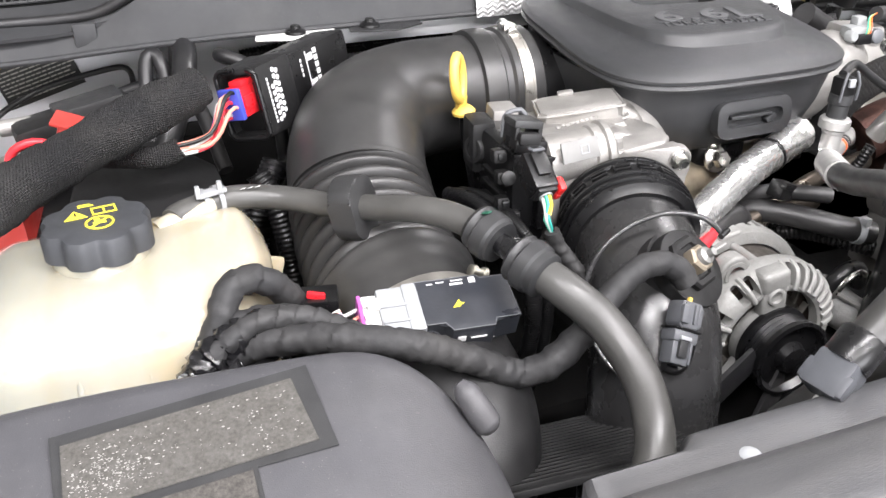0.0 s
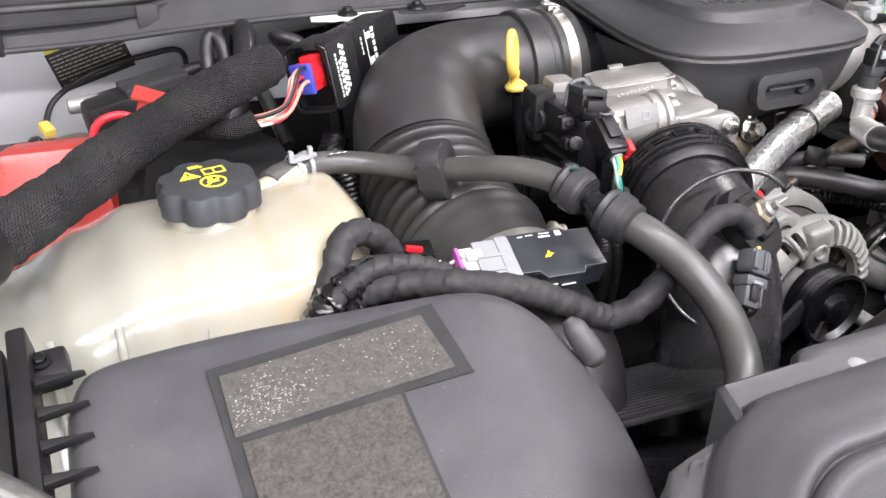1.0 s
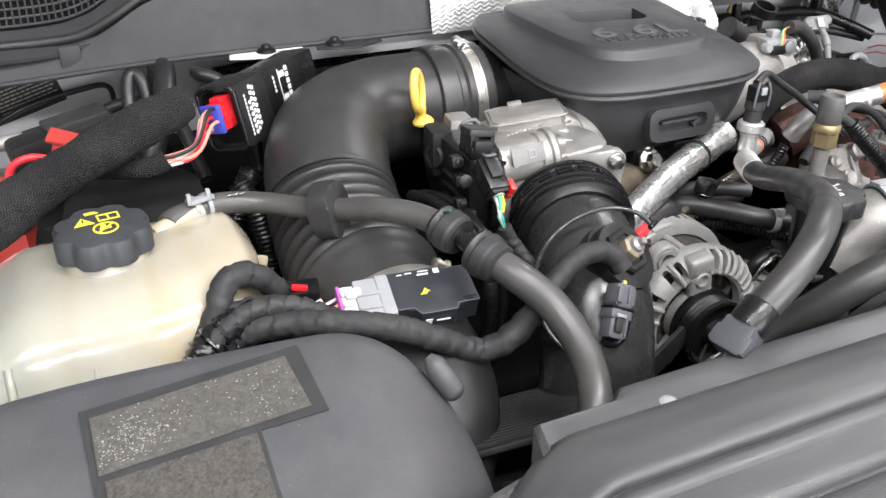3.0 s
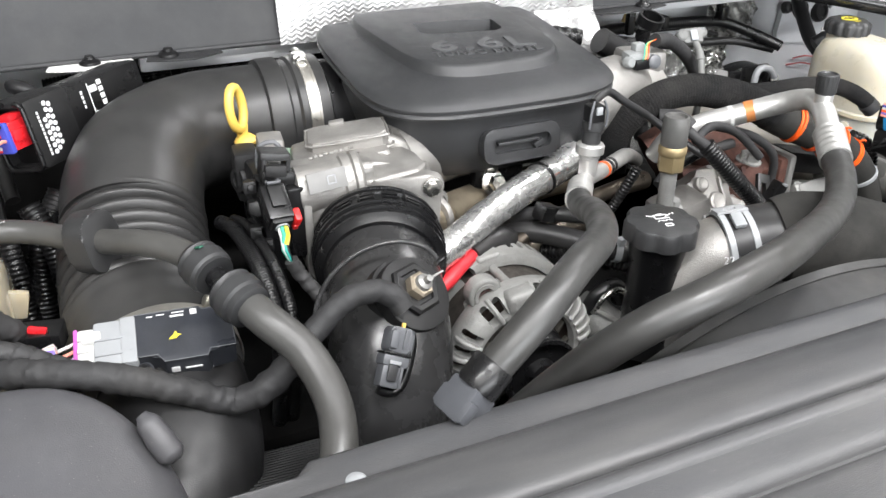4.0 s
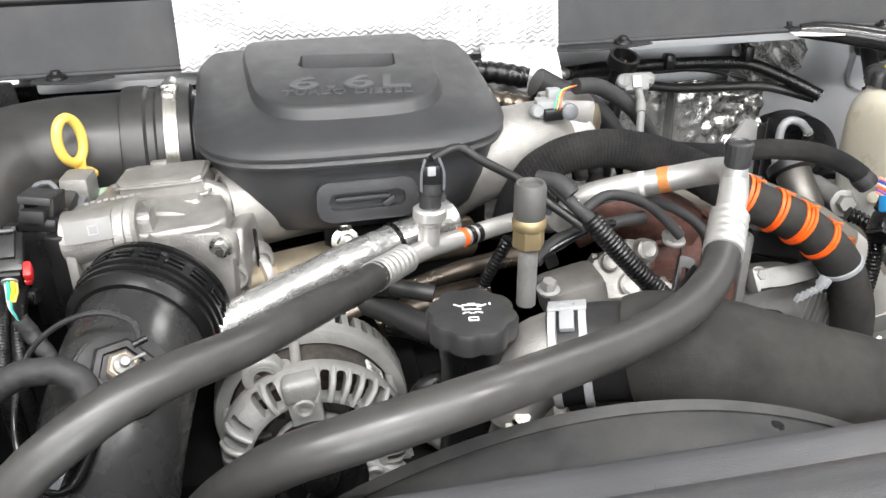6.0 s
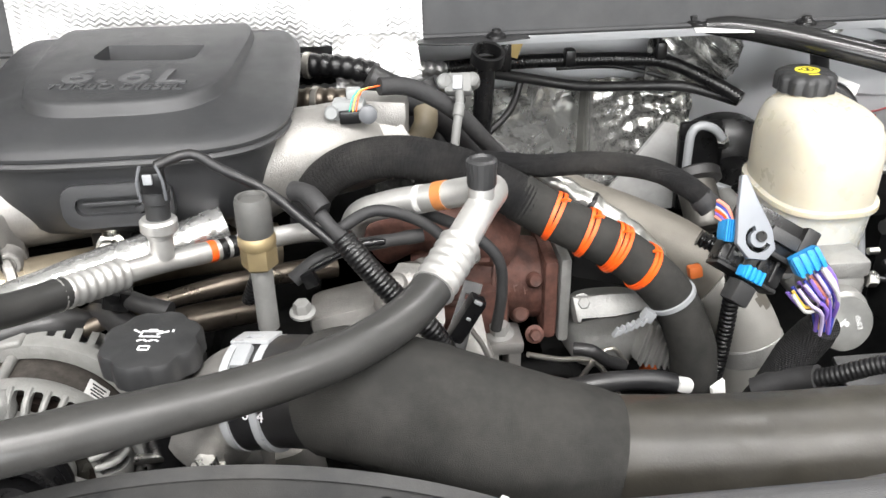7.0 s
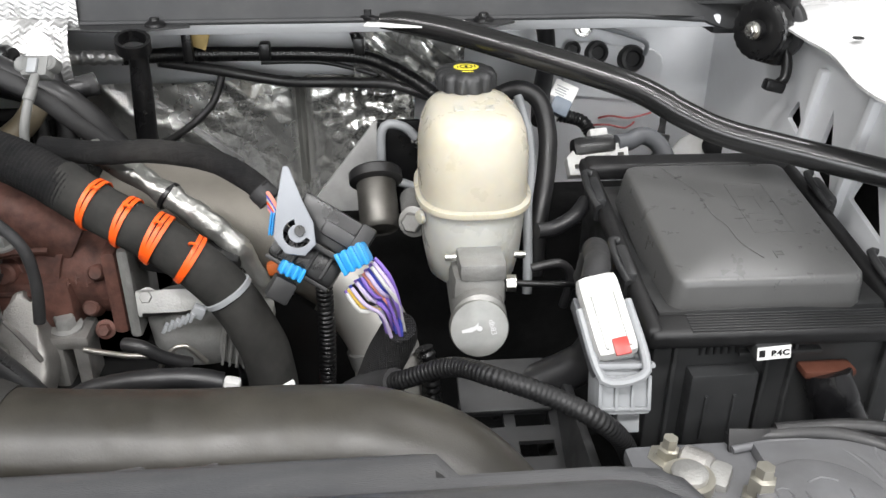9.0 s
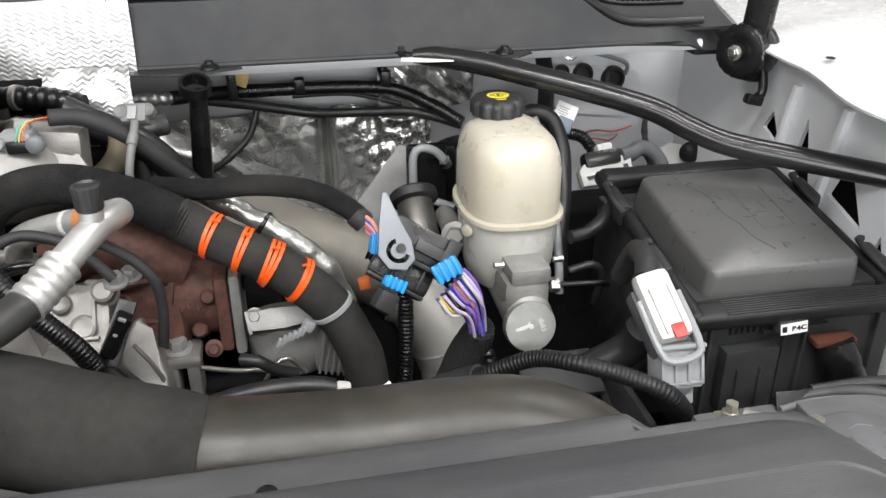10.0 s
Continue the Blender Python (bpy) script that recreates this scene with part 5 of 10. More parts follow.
sm = axes((0.584, 0.6475, 1.203), (0.02, -1, 0.12), (0, 0, 1))
frame_b = prism(B(), roundpoly(-0.046, -0.019, 0.046, 0.019, 0.012), 0.012, sm @ Matrix.Translation((0, 0, -0.006)), 0.002)
cut = prism(B(), roundpoly(-0.035, -0.008, 0.035, 0.008, 0.007), 0.02, sm @ Matrix.Translation((0, 0, -0.001)), 0.0)
part("latch_frame", carve(frame_b, cut), COVER, ec)
part("latch_tongue", box(B(), sm @ Vector((-0.004, 0.002, 0.003)), (0.05, 0.0035, 0.006), 0.001, sm.to_3x3().to_4x4()), COVER, ec)
part("latch_tongue", box(B(), sm @ Vector((0.02, -0.003, 0.003)), (0.012, 0.006, 0.008), 0.001, sm.to_3x3().to_4x4() @ turn(0, 0, 30)), COVER, ec)
br = thing("mounting_bracket", "black bracket with a bright bolt under the cover", "bracket", (0.565, 0.665, 1.13))
part("bracket", box(B(), (0.574, 0.68, 1.152), (0.06, 0.016, 0.056), 0.004), BLACK2, br)
part("bolt", hexbolt(B(), (0.563, 0.667, 1.151), (0.0, -0.92, 0.35), 0.0092, 0.013), STEEL, br)
part("bolt_pad", box(B(), (0.563, 0.672, 1.168), (0.014, 0.01, 0.02), 0.003), STEEL, br)

duct = thing("intake_duct", "black rubber intake bellows with clamped elbow", "intake duct", (0.2, 0.65, 1.05))
part("bellows", tube(B(), [(0.1835, 0.583, 1.1103, 0.069), (0.183, 0.6, 1.113, 0.07), (0.184, 0.65, 1.122, 0.071), (0.188, 0.7, 1.137, 0.071), (0.193, 0.728, 1.149, 0.07)], 0.07, 48, ribs=(0.0185, 0.0125, 0.62)), BELLOWS, duct)
part("lower_cuff", tube(B(), [(0.1885, 0.504, 1.095, 0.0615), (0.1875, 0.514, 1.0975, 0.0625), (0.187, 0.52, 1.099, 0.0645), (0.1855, 0.54, 1.103, 0.066), (0.184, 0.556, 1.106, 0.0675), (0.1838, 0.575, 1.1092, 0.0705), (0.1836, 0.586, 1.111, 0.0735), (0.1835, 0.59, 1.1115, 0.07)], 0.065, 48, step=0.003), BELLOWS, duct)
part("lower_clamp", ring(B(), (0.1862, 0.528, 1.101), (-0.06, 1, 0.22), 0.0664, 0.0014, 0.0115, 72), BANDSTEEL, duct, "steel clamp band")
part("lower_clamp_screw", lathe(B(), (0.226, 0.53, 1.161), (0.85, 0.05, -0.35), [(0.004, 0), (0.0055, 0.001), (0.0055, 0.006), (0.0035, 0.007), (0.0035, 0.012), (0.0048, 0.013), (0.0048, 0.016)], 14), ZINC, duct)
part("elbow", tube(B(), [(0.192, 0.724, 1.148, 0.069), (0.198, 0.757, 1.166, 0.069), (0.214, 0.795, 1.183, 0.067), (0.245, 0.828, 1.19, 0.065), (0.285, 0.845, 1.193, 0.064), (0.33, 0.852, 1.193, 0.063), (0.372, 0.854, 1.192, 0.063)], 0.065, 44, step=0.004), BELLOWS, duct)
part("cuff", lathe(B(), (0.352, 0.853, 1.192), (1, 0.01, -0.01), [(0.062, 0), (0.0685, 0.002), (0.0695, 0.006), (0.0695, 0.024), (0.066, 0.027), (0.066, 0.034), (0.069, 0.037), (0.069, 0.07), (0.066, 0.072)], 48), BELLOWS, duct)
part("worm_clamp", lathe(B(), (0.396, 0.8535, 1.1915), (1, 0.01, -0.01), [(0.069, 0), (0.0705, 0.0005), (0.0705, 0.003), (0.07, 0.0035), (0.07, 0.0105), (0.0705, 0.011), (0.0705, 0.0135), (0.069, 0.014)], 48), BANDSTEEL, duct, "bright steel band clamp")
bm = B()
cyl(bm, (0.402, 0.832, 1.258), (0.404, 0.868, 1.262), 0.0065, bevel=0.001)
box(bm, (0.403, 0.85, 1.2605), (0.016, 0.018, 0.012), 0.003)
part("clamp_screw", bm, STEEL, duct)
part("pipe", tube(B(), [(0.41, 0.853, 1.191, 0.063), (0.46, 0.85, 1.188, 0.063), (0.56, 0.84, 1.175, 0.063), (0.66, 0.83, 1.16, 0.06)], 0.063, 36), BLACK2, duct)
part("mouth", tube(B(), [(0.188, 0.53, 1.1, 0.062), (0.189, 0.5, 1.093, 0.06), (0.192, 0.465, 1.08, 0.058), (0.182, 0.43, 1.06, 0.056), (0.15, 0.39, 1.03, 0.054)], 0.063, 40, step=0.004), BLACK, duct)

dip = thing("dipstick", "yellow plastic dipstick with a loop handle", "dipstick", (0.32, 0.775, 1.1))
dm = axes((0.313, 0.772, 1.237), (0.8, -0.6, 0.1), (0, 0, 1))
loop = [dm @ Vector((0.0145 * math.cos(t), 0.022 * math.sin(t), 0)) for t in [2 * math.pi * k / 28 for k in range(29)]]
part("loop", tube(B(), loop, 0.005, 10, flat=1.0), YELLOW, dip)
part("stem", box(B(), (0.317, 0.773, 1.211), (0.011, 0.006, 0.016), 0.002, turn(0, 8, 15)), YELLOW, dip)
part("collar", lathe(B(), (0.32, 0.773, 1.198), (-0.1, 0, 1), [(0.012, 0), (0.0125, 0.003), (0.009, 0.007), (0.006, 0.009)], 22), YELLOW, dip)
part("tube", tube(B(), [(0.32, 0.773, 1.198), (0.324, 0.772, 1.16), (0.33, 0.76, 1.1), (0.34, 0.75, 0.95)], 0.0055, 12), BLACK2, dip)

tb = thing("throttle_assembly", "cast aluminium throttle body with bolts", "throttle body", (0.4, 0.64, 1.13))
body_poly = [(0.336, 0.606), (0.352, 0.596), (0.4, 0.594), (0.448, 0.598), (0.462, 0.612), (0.46, 0.64), (0.452, 0.69), (0.44, 0.7), (0.375, 0.722), (0.352, 0.712), (0.342, 0.66)]
part("main_casting", prism(B(), body_poly, 0.1, Matrix.Translation((0, 0, 1.113)), 0.006, 3), CAST, tb)
# the raised deck leans a little towards the front and the battery side
deck = axes((0.4085, 0.69, 1.2), (-0.16, -0.08, 1), (0.29, 1, 0))
deck_poly = [(-0.041, -0.012), (-0.035, -0.019), (0.035, -0.019), (0.042, -0.012), (0.04, 0.014), (0.033, 0.02), (-0.034, 0.02), (-0.041, 0.013)]
loft_rings = [[deck @ Vector((x * k, y * k, z)) for x, y in deck_poly] for k, z in ((1.16, -0.04), (1.1, -0.012), (1.06, 0.0), (1.03, 0.012), (1.0, 0.02), (0.98, 0.026), (0.94, 0.0285), (0.88, 0.0293), (0.3, 0.0293))]
part("raised_deck", loft(B(), loft_rings), CAST, tb, angle=30)
part("deck_rim", tube(B(), [deck @ Vector((x * 0.99, y * 0.99, 0.0262)) for x, y in deck_poly + deck_poly[:1]], 0.0013, 8, 0.004), CAST, tb)
part("deck_seam", tube(B(), [deck @ Vector(p) for p in ((-0.044, -0.0215, 0.0125), (0.0, -0.0225, 0.0135), (0.038, -0.0215, 0.014), (0.046, -0.013, 0.014), (0.045, 0.015, 0.014))], 0.0016, 8, 0.006), CAST, tb)
part("deck_lug", box(B(), deck @ Vector((-0.008, 0.018, 0.03)), (0.016, 0.007, 0.005), 0.0018, deck.to_3x3().to_4x4()), CAST, tb)
part("deck_foot", loft(B(), [[deck @ Vector((0.028 + x * k, -0.024 + y * k, z + 0.008)) for x, y in roundpoly(-0.013, -0.01, 0.013, 0.01, 0.005, 4)] for k, z in ((1.25, -0.02), (1.08, -0.008), (1.0, 0.004), (0.8, 0.0075))]), CAST, tb)
# motor barrel with its end bell, and the sloping front between barrel and deck
bar_a = Vector((1, -0.1, 0.09)).normalized()
part("motor_barrel", lathe(B(), (0.33, 0.6165, 1.2045), bar_a, [(0.018, 0), (0.0228, 0.003), (0.0228, 0.044), (0.0245, 0.046), (0.0245, 0.057), (0.0228, 0.06), (0.019, 0.063), (0.012, 0.064)], 40), CAST, tb)
part("barrel_collar", lathe(B(), Vector((0.33, 0.6165, 1.2045)) + bar_a * 0.054, bar_a, [(0.0245, 0), (0.0268, 0.002), (0.0268, 0.007), (0.0235, 0.01)], 40), CAST, tb)
bore_a = Vector((0.22, 0.97, -0.02)).normalized()
part("bore_housing", lathe(B(), (0.402, 0.601, 1.152), bore_a, [(0.055, 0.002), (0.059, 0.003), (0.0595, 0.012), (0.0612, 0.0132), (0.0615, 0.018), (0.0605, 0.0195), (0.0605, 0.025), (0.0645, 0.027), (0.065, 0.029), (0.065, 0.075), (0.063, 0.085), (0.06, 0.1)], 72), CAST, tb, angle=28)
part("barrel_bridge", box(B(), (0.365, 0.642, 1.201), (0.075, 0.045, 0.036), 0.009, turn(-6, -4, -8), 3), CAST, tb)
part("barrel_end", prism(B(), roundpoly(-0.011, -0.022, 0.011, 0.019, 0.008, 4), 0.013, axes((0.391, 0.609, 1.209), bar_a, (0, 0, 1)), 0.003), CAST, tb)
part("lug_bar", tube(B(), [(0.398, 0.607, 1.199, 0.0105), (0.42, 0.609, 1.198, 0.0105), (0.449, 0.612, 1.194, 0.0105)], 0.0105, 20), CAST, tb)
part("lug_web", prism(B(), [(-0.03, -0.02), (0.028, -0.03), (0.03, 0.004), (-0.028, 0.008)], 0.016, axes((0.424, 0.616, 1.194), (-0.2, -0.97, 0.15), (0, 0, 1)), 0.003), CAST, tb)
part("deck_arm", tube(B(), [(0.438, 0.672, 1.219, 0.008), (0.452, 0.67, 1.213, 0.008), (0.459, 0.668, 1.205, 0.0075), (0.463, 0.666, 1.18, 0.007)], 0.008, 14), CAST, tb)
part("side_cheek", prism(B(), [(-0.03, -0.05), (0.03, -0.045), (0.034, 0.01), (0.018, 0.028), (-0.02, 0.03), (-0.032, 0.01)], 0.016, axes((0.464, 0.645, 1.166), (0.96, -0.25, 0.08), (0, 0, 1)), 0.005, 3), CAST, tb)
part("cheek_slot", box(B(), (0.4815, 0.632, 1.17), (0.003, 0.005, 0.04), 0.001, turn(0, 0, 14)), BLACK2, tb)
for c, r in (((0.462, 0.606, 1.158), 0.0125), ((0.484, 0.636, 1.157), 0.013), ((0.476, 0.662, 1.186), 0.0085)):
    part("bolt_boss", lathe(B(), Vector(c) + Vector((-0.004, 0.012, -0.002)), (0.3, -0.93, 0.12), [(r * 1.15, 0), (r, 0.003), (r * 0.97, 0.014), (r * 0.8, 0.0165), (r * 0.6, 0.0165), (r * 0.5, 0.0145), (r * 0.05, 0.0145)], 24), CAST, tb)
plate_m = axes((0.3545, 0.5912, 1.2215), (0.02, -0.93, 0.36), (-0.06, 0, 1))
part("label_plate", box(B(), plate_m.translation, (0.037, 0.0185, 0.0022), 0.0007, plate_m.to_3x3().to_4x4()), mat("label_plate_metal", (0.16, 0.16, 0.158), 0.55, 0.1, dust=0.2), tb, "dull grey label plate")
bm = B()
flatbars(bm, plate_m @ Matrix.Translation((0.004, 0.0, 0.0013)), [(0, 0.0035, 0.0082, 0.0011), (0, -0.0035, 0.0082, 0.0011), (-0.0036, 0, 0.0011, 0.0082), (0.0036, 0, 0.0011, 0.0082)])
part("stamped_square", bm, LIGHTGREY, tb)
bm = B()
text_m = axes((0.372, 0.6235, 1.2305), (0.0, -0.42, 0.9), (-0.14, 1, 0.4))
flatbars(bm, text_m, [(-0.022 + 0.0052 * k, 0.004 + 0.0006 * (k % 2), 0.0036, 0.0026) for k in range(9)] + [(0.0, -0.0035, 0.05, 0.0009)])
part("cast_lettering", bm, CAST, tb)
# flange behind the charge pipe collar, lobed round its bolts
fl_m = axes((0.402, 0.601, 1.152), (-0.22, -0.97, 0.02), (0, 0, 1))
part("collar_flange", prism(B(), [(-0.066, -0.05), (-0.066, 0.036), (-0.055, 0.05), (-0.03, 0.054), (0.022, 0.057), (0.054, 0.06), (0.066, 0.052), (0.067, 0.036), (0.06, 0.02), (0.062, -0.05)], 0.016, fl_m @ Matrix.Translation((0, 0, -0.012)), 0.003), CAST, tb)
for bx_, by_ in ((0.0555, 0.047), (-0.0515, 0.04), (-0.058, -0.02), (0.05, -0.03)):
    part("bolt_boss", lathe(B(), fl_m @ Vector((bx_, by_, -0.006)), fl_m.col[2].to_3d(), [(0.0125, 0), (0.012, 0.008), (0.0105, 0.0105)], 24), CAST, tb)
    part("bolt", hexbolt(B(), fl_m @ Vector((bx_, by_, 0.0045)), fl_m.col[2].to_3d(), 0.0062, 0.0075), STEEL, tb)
part("side_neck", tube(B(), [(0.45, 0.69, 1.186, 0.04), (0.48, 0.703, 1.184, 0.041), (0.53, 0.73, 1.178, 0.041), (0.58, 0.755, 1.17, 0.041), (0.64, 0.78, 1.16, 0.041)], 0.041, 36), CAST, tb)
part("neck_flange", lathe(B(), (0.474, 0.637, 1.138), (0.8, 0.58, -0.1), [(0.025, 0), (0.0265, 0.002), (0.0265, 0.007), (0.024, 0.009)], 36), CAST, tb)
part("green_plug", lathe(B(), (0.347, 0.712, 1.2), (0, 0, 1), [(0.01, 0), (0.0095, 0.006), (0.002, 0.008)], 18), mat("pale_green_plug", (0.28, 0.4, 0.3), 0.5), tb, "pale green sealing plug")

am2 = thing("throttle_actuator", "black throttle actuator with stacked connectors", "actuator", (0.31, 0.62, 1.15))
part("gear_cover", box(B(), (0.3295, 0.7, 1.215), (0.026, 0.03, 0.03), 0.005, turn(0, 0, -8)), CAST, am2, "pale grey cast gear cover")
part("cover_leg", box(B(), (0.3285, 0.672, 1.203), (0.016, 0.04, 0.016), 0.004, turn(12, 0, -6)), GREYCON, am2)
part("housing", box(B(), (0.314, 0.655, 1.175), (0.034, 0.1, 0.09), 0.006), BLACK2, am2)
part("rear_housing", box(B(), (0.3015, 0.69, 1.2), (0.024, 0.036, 0.05), 0.006, turn(0, 0, -6)), BLACK, am2)
part("round_motor", lathe(B(), (0.296, 0.68, 1.197), (-1, -0.35, 0.1), [(0.0135, 0), (0.0135, 0.005), (0.012, 0.007), (0.008, 0.007), (0.0075, 0.0045), (0.001, 0.0045)], 28), BLACK, am2)
part("front_plate", box(B(), (0.3265, 0.603, 1.182), (0.016, 0.016, 0.07), 0.003), BLACK2, am2)
part("bolt_plate", box(B(), (0.336, 0.6, 1.17), (0.008, 0.012, 0.075), 0.002), CAST, am2, "bright machined edge")
part("socket_roof", box(B(), (0.3155, 0.626, 1.2405), (0.026, 0.03, 0.007), 0.002, turn(-8, 8, -6)), DARKGREY, am2)
for dx in (-0.011, 0.011):
    part("socket_wall", box(B(), (0.3155 + dx, 0.627, 1.23), (0.004, 0.032, 0.022), 0.0012, turn(-8, 8, -6)), BLACK, am2)
part("socket_arch", tube(B(), [(0.304, 0.642, 1.222), (0.305, 0.644, 1.236), (0.3095, 0.645, 1.243), (0.321, 0.643, 1.245), (0.326, 0.641, 1.238)], 0.0024, 8, 0.004), GREYCON, am2)
part("socket_floor", box(B(), (0.3155, 0.622, 1.222), (0.03, 0.036, 0.012), 0.003, turn(-8, 8, -6)), BLACK2, am2)
part("small_cap", box(B(), (0.3125, 0.608, 1.2315), (0.02, 0.012, 0.011), 0.003, turn(-10, 6, -6)), BLACK, am2)
for k, (dx, dz, w) in enumerate(((-0.008, 0.0, 0.012), (-0.004, -0.018, 0.013), (-0.01, -0.04, 0.011), (0.004, -0.052, 0.014))):
    part("side_terminal", box(B(), (0.2945 + dx * 0.5, 0.622 - 0.006 * k, 1.214 + dz), (w, 0.016, 0.012), 0.003, turn(-12, 0, -8)), BLACK, am2)
    part("terminal_window", box(B(), (0.2945 + dx * 0.5, 0.6125 - 0.006 * k, 1.2165 + dz), (w * 0.62, 0.002, 0.006), 0.0006, turn(-12, 0, -8)), BLACK2, am2)
part("screw_lug", lathe(B(), (0.2935, 0.607, 1.198), (-0.3, -0.9, 0.4), [(0.0065, 0), (0.0065, 0.008), (0.004, 0.009)], 18), BLACK, am2)
for k in range(4):
    part("rib", box(B(), (0.2955, 0.636, 1.15 + 0.013 * k), (0.006, 0.05, 0.003), 0.001), BLACK, am2)
pg = thing("wired_plug", "black plug with a red lock and coloured wires", "connector", (0.305, 0.57, 1.18))
pgm = axes((0.3005, 0.5675, 1.2165), (0.04, -0.8, -0.6), (0.1, -0.55, 0.8))
pgr = pgm.to_3x3().to_4x4()
part("plug", box(B(), pgm.translation, (0.0225, 0.0205, 0.034), 0.003, pgr), BLACK2, pg)
part("plug_mouth", box(B(), pgm @ Vector((0, 0, 0.018)), (0.0185, 0.0165, 0.005), 0.002, pgr), BLACK, pg)
part("latch_bridge", box(B(), pgm @ Vector((0, 0.0115, -0.004)), (0.012, 0.004, 0.022), 0.0012, pgr), BLACK, pg)
part("latch_hook", tube(B(), [pgm @ Vector(p) for p in ((-0.005, 0.0125, -0.018), (-0.005, 0.0165, -0.014), (0.005, 0.0165, -0.014), (0.005, 0.0125, -0.018))], 0.0014, 8, 0.003), GREYCON, pg)
part("lock", box(B(), pgm @ Vector((0.0135, 0.0035, 0.0155)), (0.006, 0.013, 0.0125), 0.0022, pgr), mat("bright_red_lock", (0.62, 0.02, 0.02), 0.35), pg, "bright red lock tab")
part("lock_foot", box(B(), pgm @ Vector((0.0125, -0.003, 0.0175)), (0.005, 0.007, 0.01), 0.0015, pgr), mat("deep_red_lock", (0.5, 0.02, 0.02), 0.35), pg)
part("wire_web", ring(B(), pgm @ Vector((0, 0, 0.02)), pgm.col[2].to_3d(), 0.0048, 0.0012, 0.002, 20), LIGHTGREY, pg)
for k, w in enumerate((YELLOW, mat("vivid_yellow_wire", (0.7, 0.6, 0.03), 0.4), GREEN, WHITE, mat("teal_wire", (0.02, 0.3, 0.25), 0.4), BLACK2)):
    a0 = radians(60 * k)
    o = pgm @ Vector((0.0032 * math.cos(a0), 0.0032 * math.sin(a0), 0.018))
    part("wire", tube(B(), [o, o + Vector((0.001, -0.006, -0.009)), Vector((0.3005 + 0.0018 * math.cos(a0 + 1), 0.543 + 0.0018 * math.sin(a0), 1.186)), Vector((0.306, 0.541, 1.172))], 0.0016, 8), w, pg)
part("sheath", tube(B(), [(0.3045, 0.5415, 1.176), (0.31, 0.54, 1.163), (0.318, 0.535, 1.15), (0.328, 0.527, 1.135), (0.34, 0.522, 1.11), (0.345, 0.52, 1.08)], 0.0062, 14, wob=0.06, wind=(0.012, 0.0008)), TAPE, pg)
hs = thing("loom_tube", "black braided conduit beside the bellows", "wiring conduit", (0.27, 0.55, 1.1))
for dx, rr in ((0.009, 0.0075), (0.022, 0.006)):
    part("conduit", tube(B(), [(0.262 + dx, 0.69, 1.15), (0.266 + dx, 0.64, 1.165), (0.27 + dx, 0.59, 1.165), (0.274 + dx, 0.55, 1.15), (0.276 + dx, 0.53, 1.12), (0.275 + dx, 0.535, 1.06), (0.272 + dx, 0.56, 0.98)], rr, 14, ribs=(0.0024, 0.0004)), BLACK2, hs)

el = thing("charge_pipe_elbow", "black plastic charge pipe elbow with sensor boss", "intake pipe", (0.36, 0.45, 0.9))
part("pipe", tube(B(), [(0.396, 0.58, 1.153, 0.051), (0.388, 0.548, 1.146, 0.052), (0.379, 0.512, 1.132, 0.053), (0.369, 0.478, 1.107, 0.0535), (0.359, 0.454, 1.068, 0.053), (0.353, 0.443, 1.02, 0.053), (0.349, 0.438, 0.95, 0.053), (0.346, 0.435, 0.82, 0.053)], 0.052, 48, step=0.004), ELBOW, el)
ca = Vector((-0.27, -0.955, -0.12)).normalized()
cc = Vector((0.3985, 0.585, 1.153))
part("collar", lathe(B(), cc, ca, [(0.05, -0.002), (0.0595, -0.001), (0.0615, 0.0), (0.0615, 0.003), (0.0585, 0.004), (0.0585, 0.007), (0.0615, 0.008), (0.0615, 0.01), (0.0595, 0.011), (0.0595, 0.021), (0.062, 0.022), (0.062, 0.025), (0.0588, 0.026), (0.0588, 0.029), (0.0612, 0.03), (0.0612, 0.033), (0.058, 0.034), (0.058, 0.037), (0.06, 0.038), (0.06, 0.041), (0.0565, 0.043), (0.053, 0.046)], 72), BLACK2, el)
mcol = axes(cc, ca)
for k in range(18):
    t = 2 * math.pi * k / 18
    rm = mcol @ turn(0, 0, math.degrees(t))
    bm = box(B(), rm @ Vector((0.0605, 0.0, 0.0135)), (0.004, 0.0145, 0.0022), 0.0006, rm.to_3x3().to_4x4())
    box(bm, rm @ Vector((0.0605, 0.0, 0.0185)), (0.004, 0.0145, 0.0022), 0.0006, rm.to_3x3().to_4x4())
    if k % 2:
        box(bm, rm @ Vector((0.0605, 0.0072, 0.016)), (0.004, 0.0022, 0.01), 0.0006, rm.to_3x3().to_4x4())
    part("collar_latch", bm, BLACK2, el)
part("mould_line", tube(B(), [(0.3925, 0.548, 1.199), (0.3905, 0.53, 1.1925), (0.388, 0.51, 1.1855), (0.386, 0.494, 1.178)], 0.0009, 6), BLACK, el)
nb = Vector((0.30, -0.62, 0.72)).normalized()
bc = Vector((0.386, 0.4655, 1.1685))
bpm = axes(bc - nb * 0.012, nb)
part("boss_plate", prism(B(), [(0.033 * math.cos(t), 0.033 * math.sin(t) - 0.003) for t in [2 * math.pi * k / 32 for k in range(32)]], 0.013, bpm, 0.002), BLACK, el)
part("boss_stem", lathe(B(), bc - nb * 0.03, nb, [(0.036, 0), (0.033, 0.018)], 32), BLACK, el)
part("boss_hex", lathe(B(), bc, nb, [(0.0235, 0), (0.0235, 0.005), (0.021, 0.007), (0.0165, 0.007), (0.0155, 0.0045)], 6), BLACK, el)
sen = thing("temperature_sensor", "brass hex sensor screwed into the charge pipe", "sensor", bc)
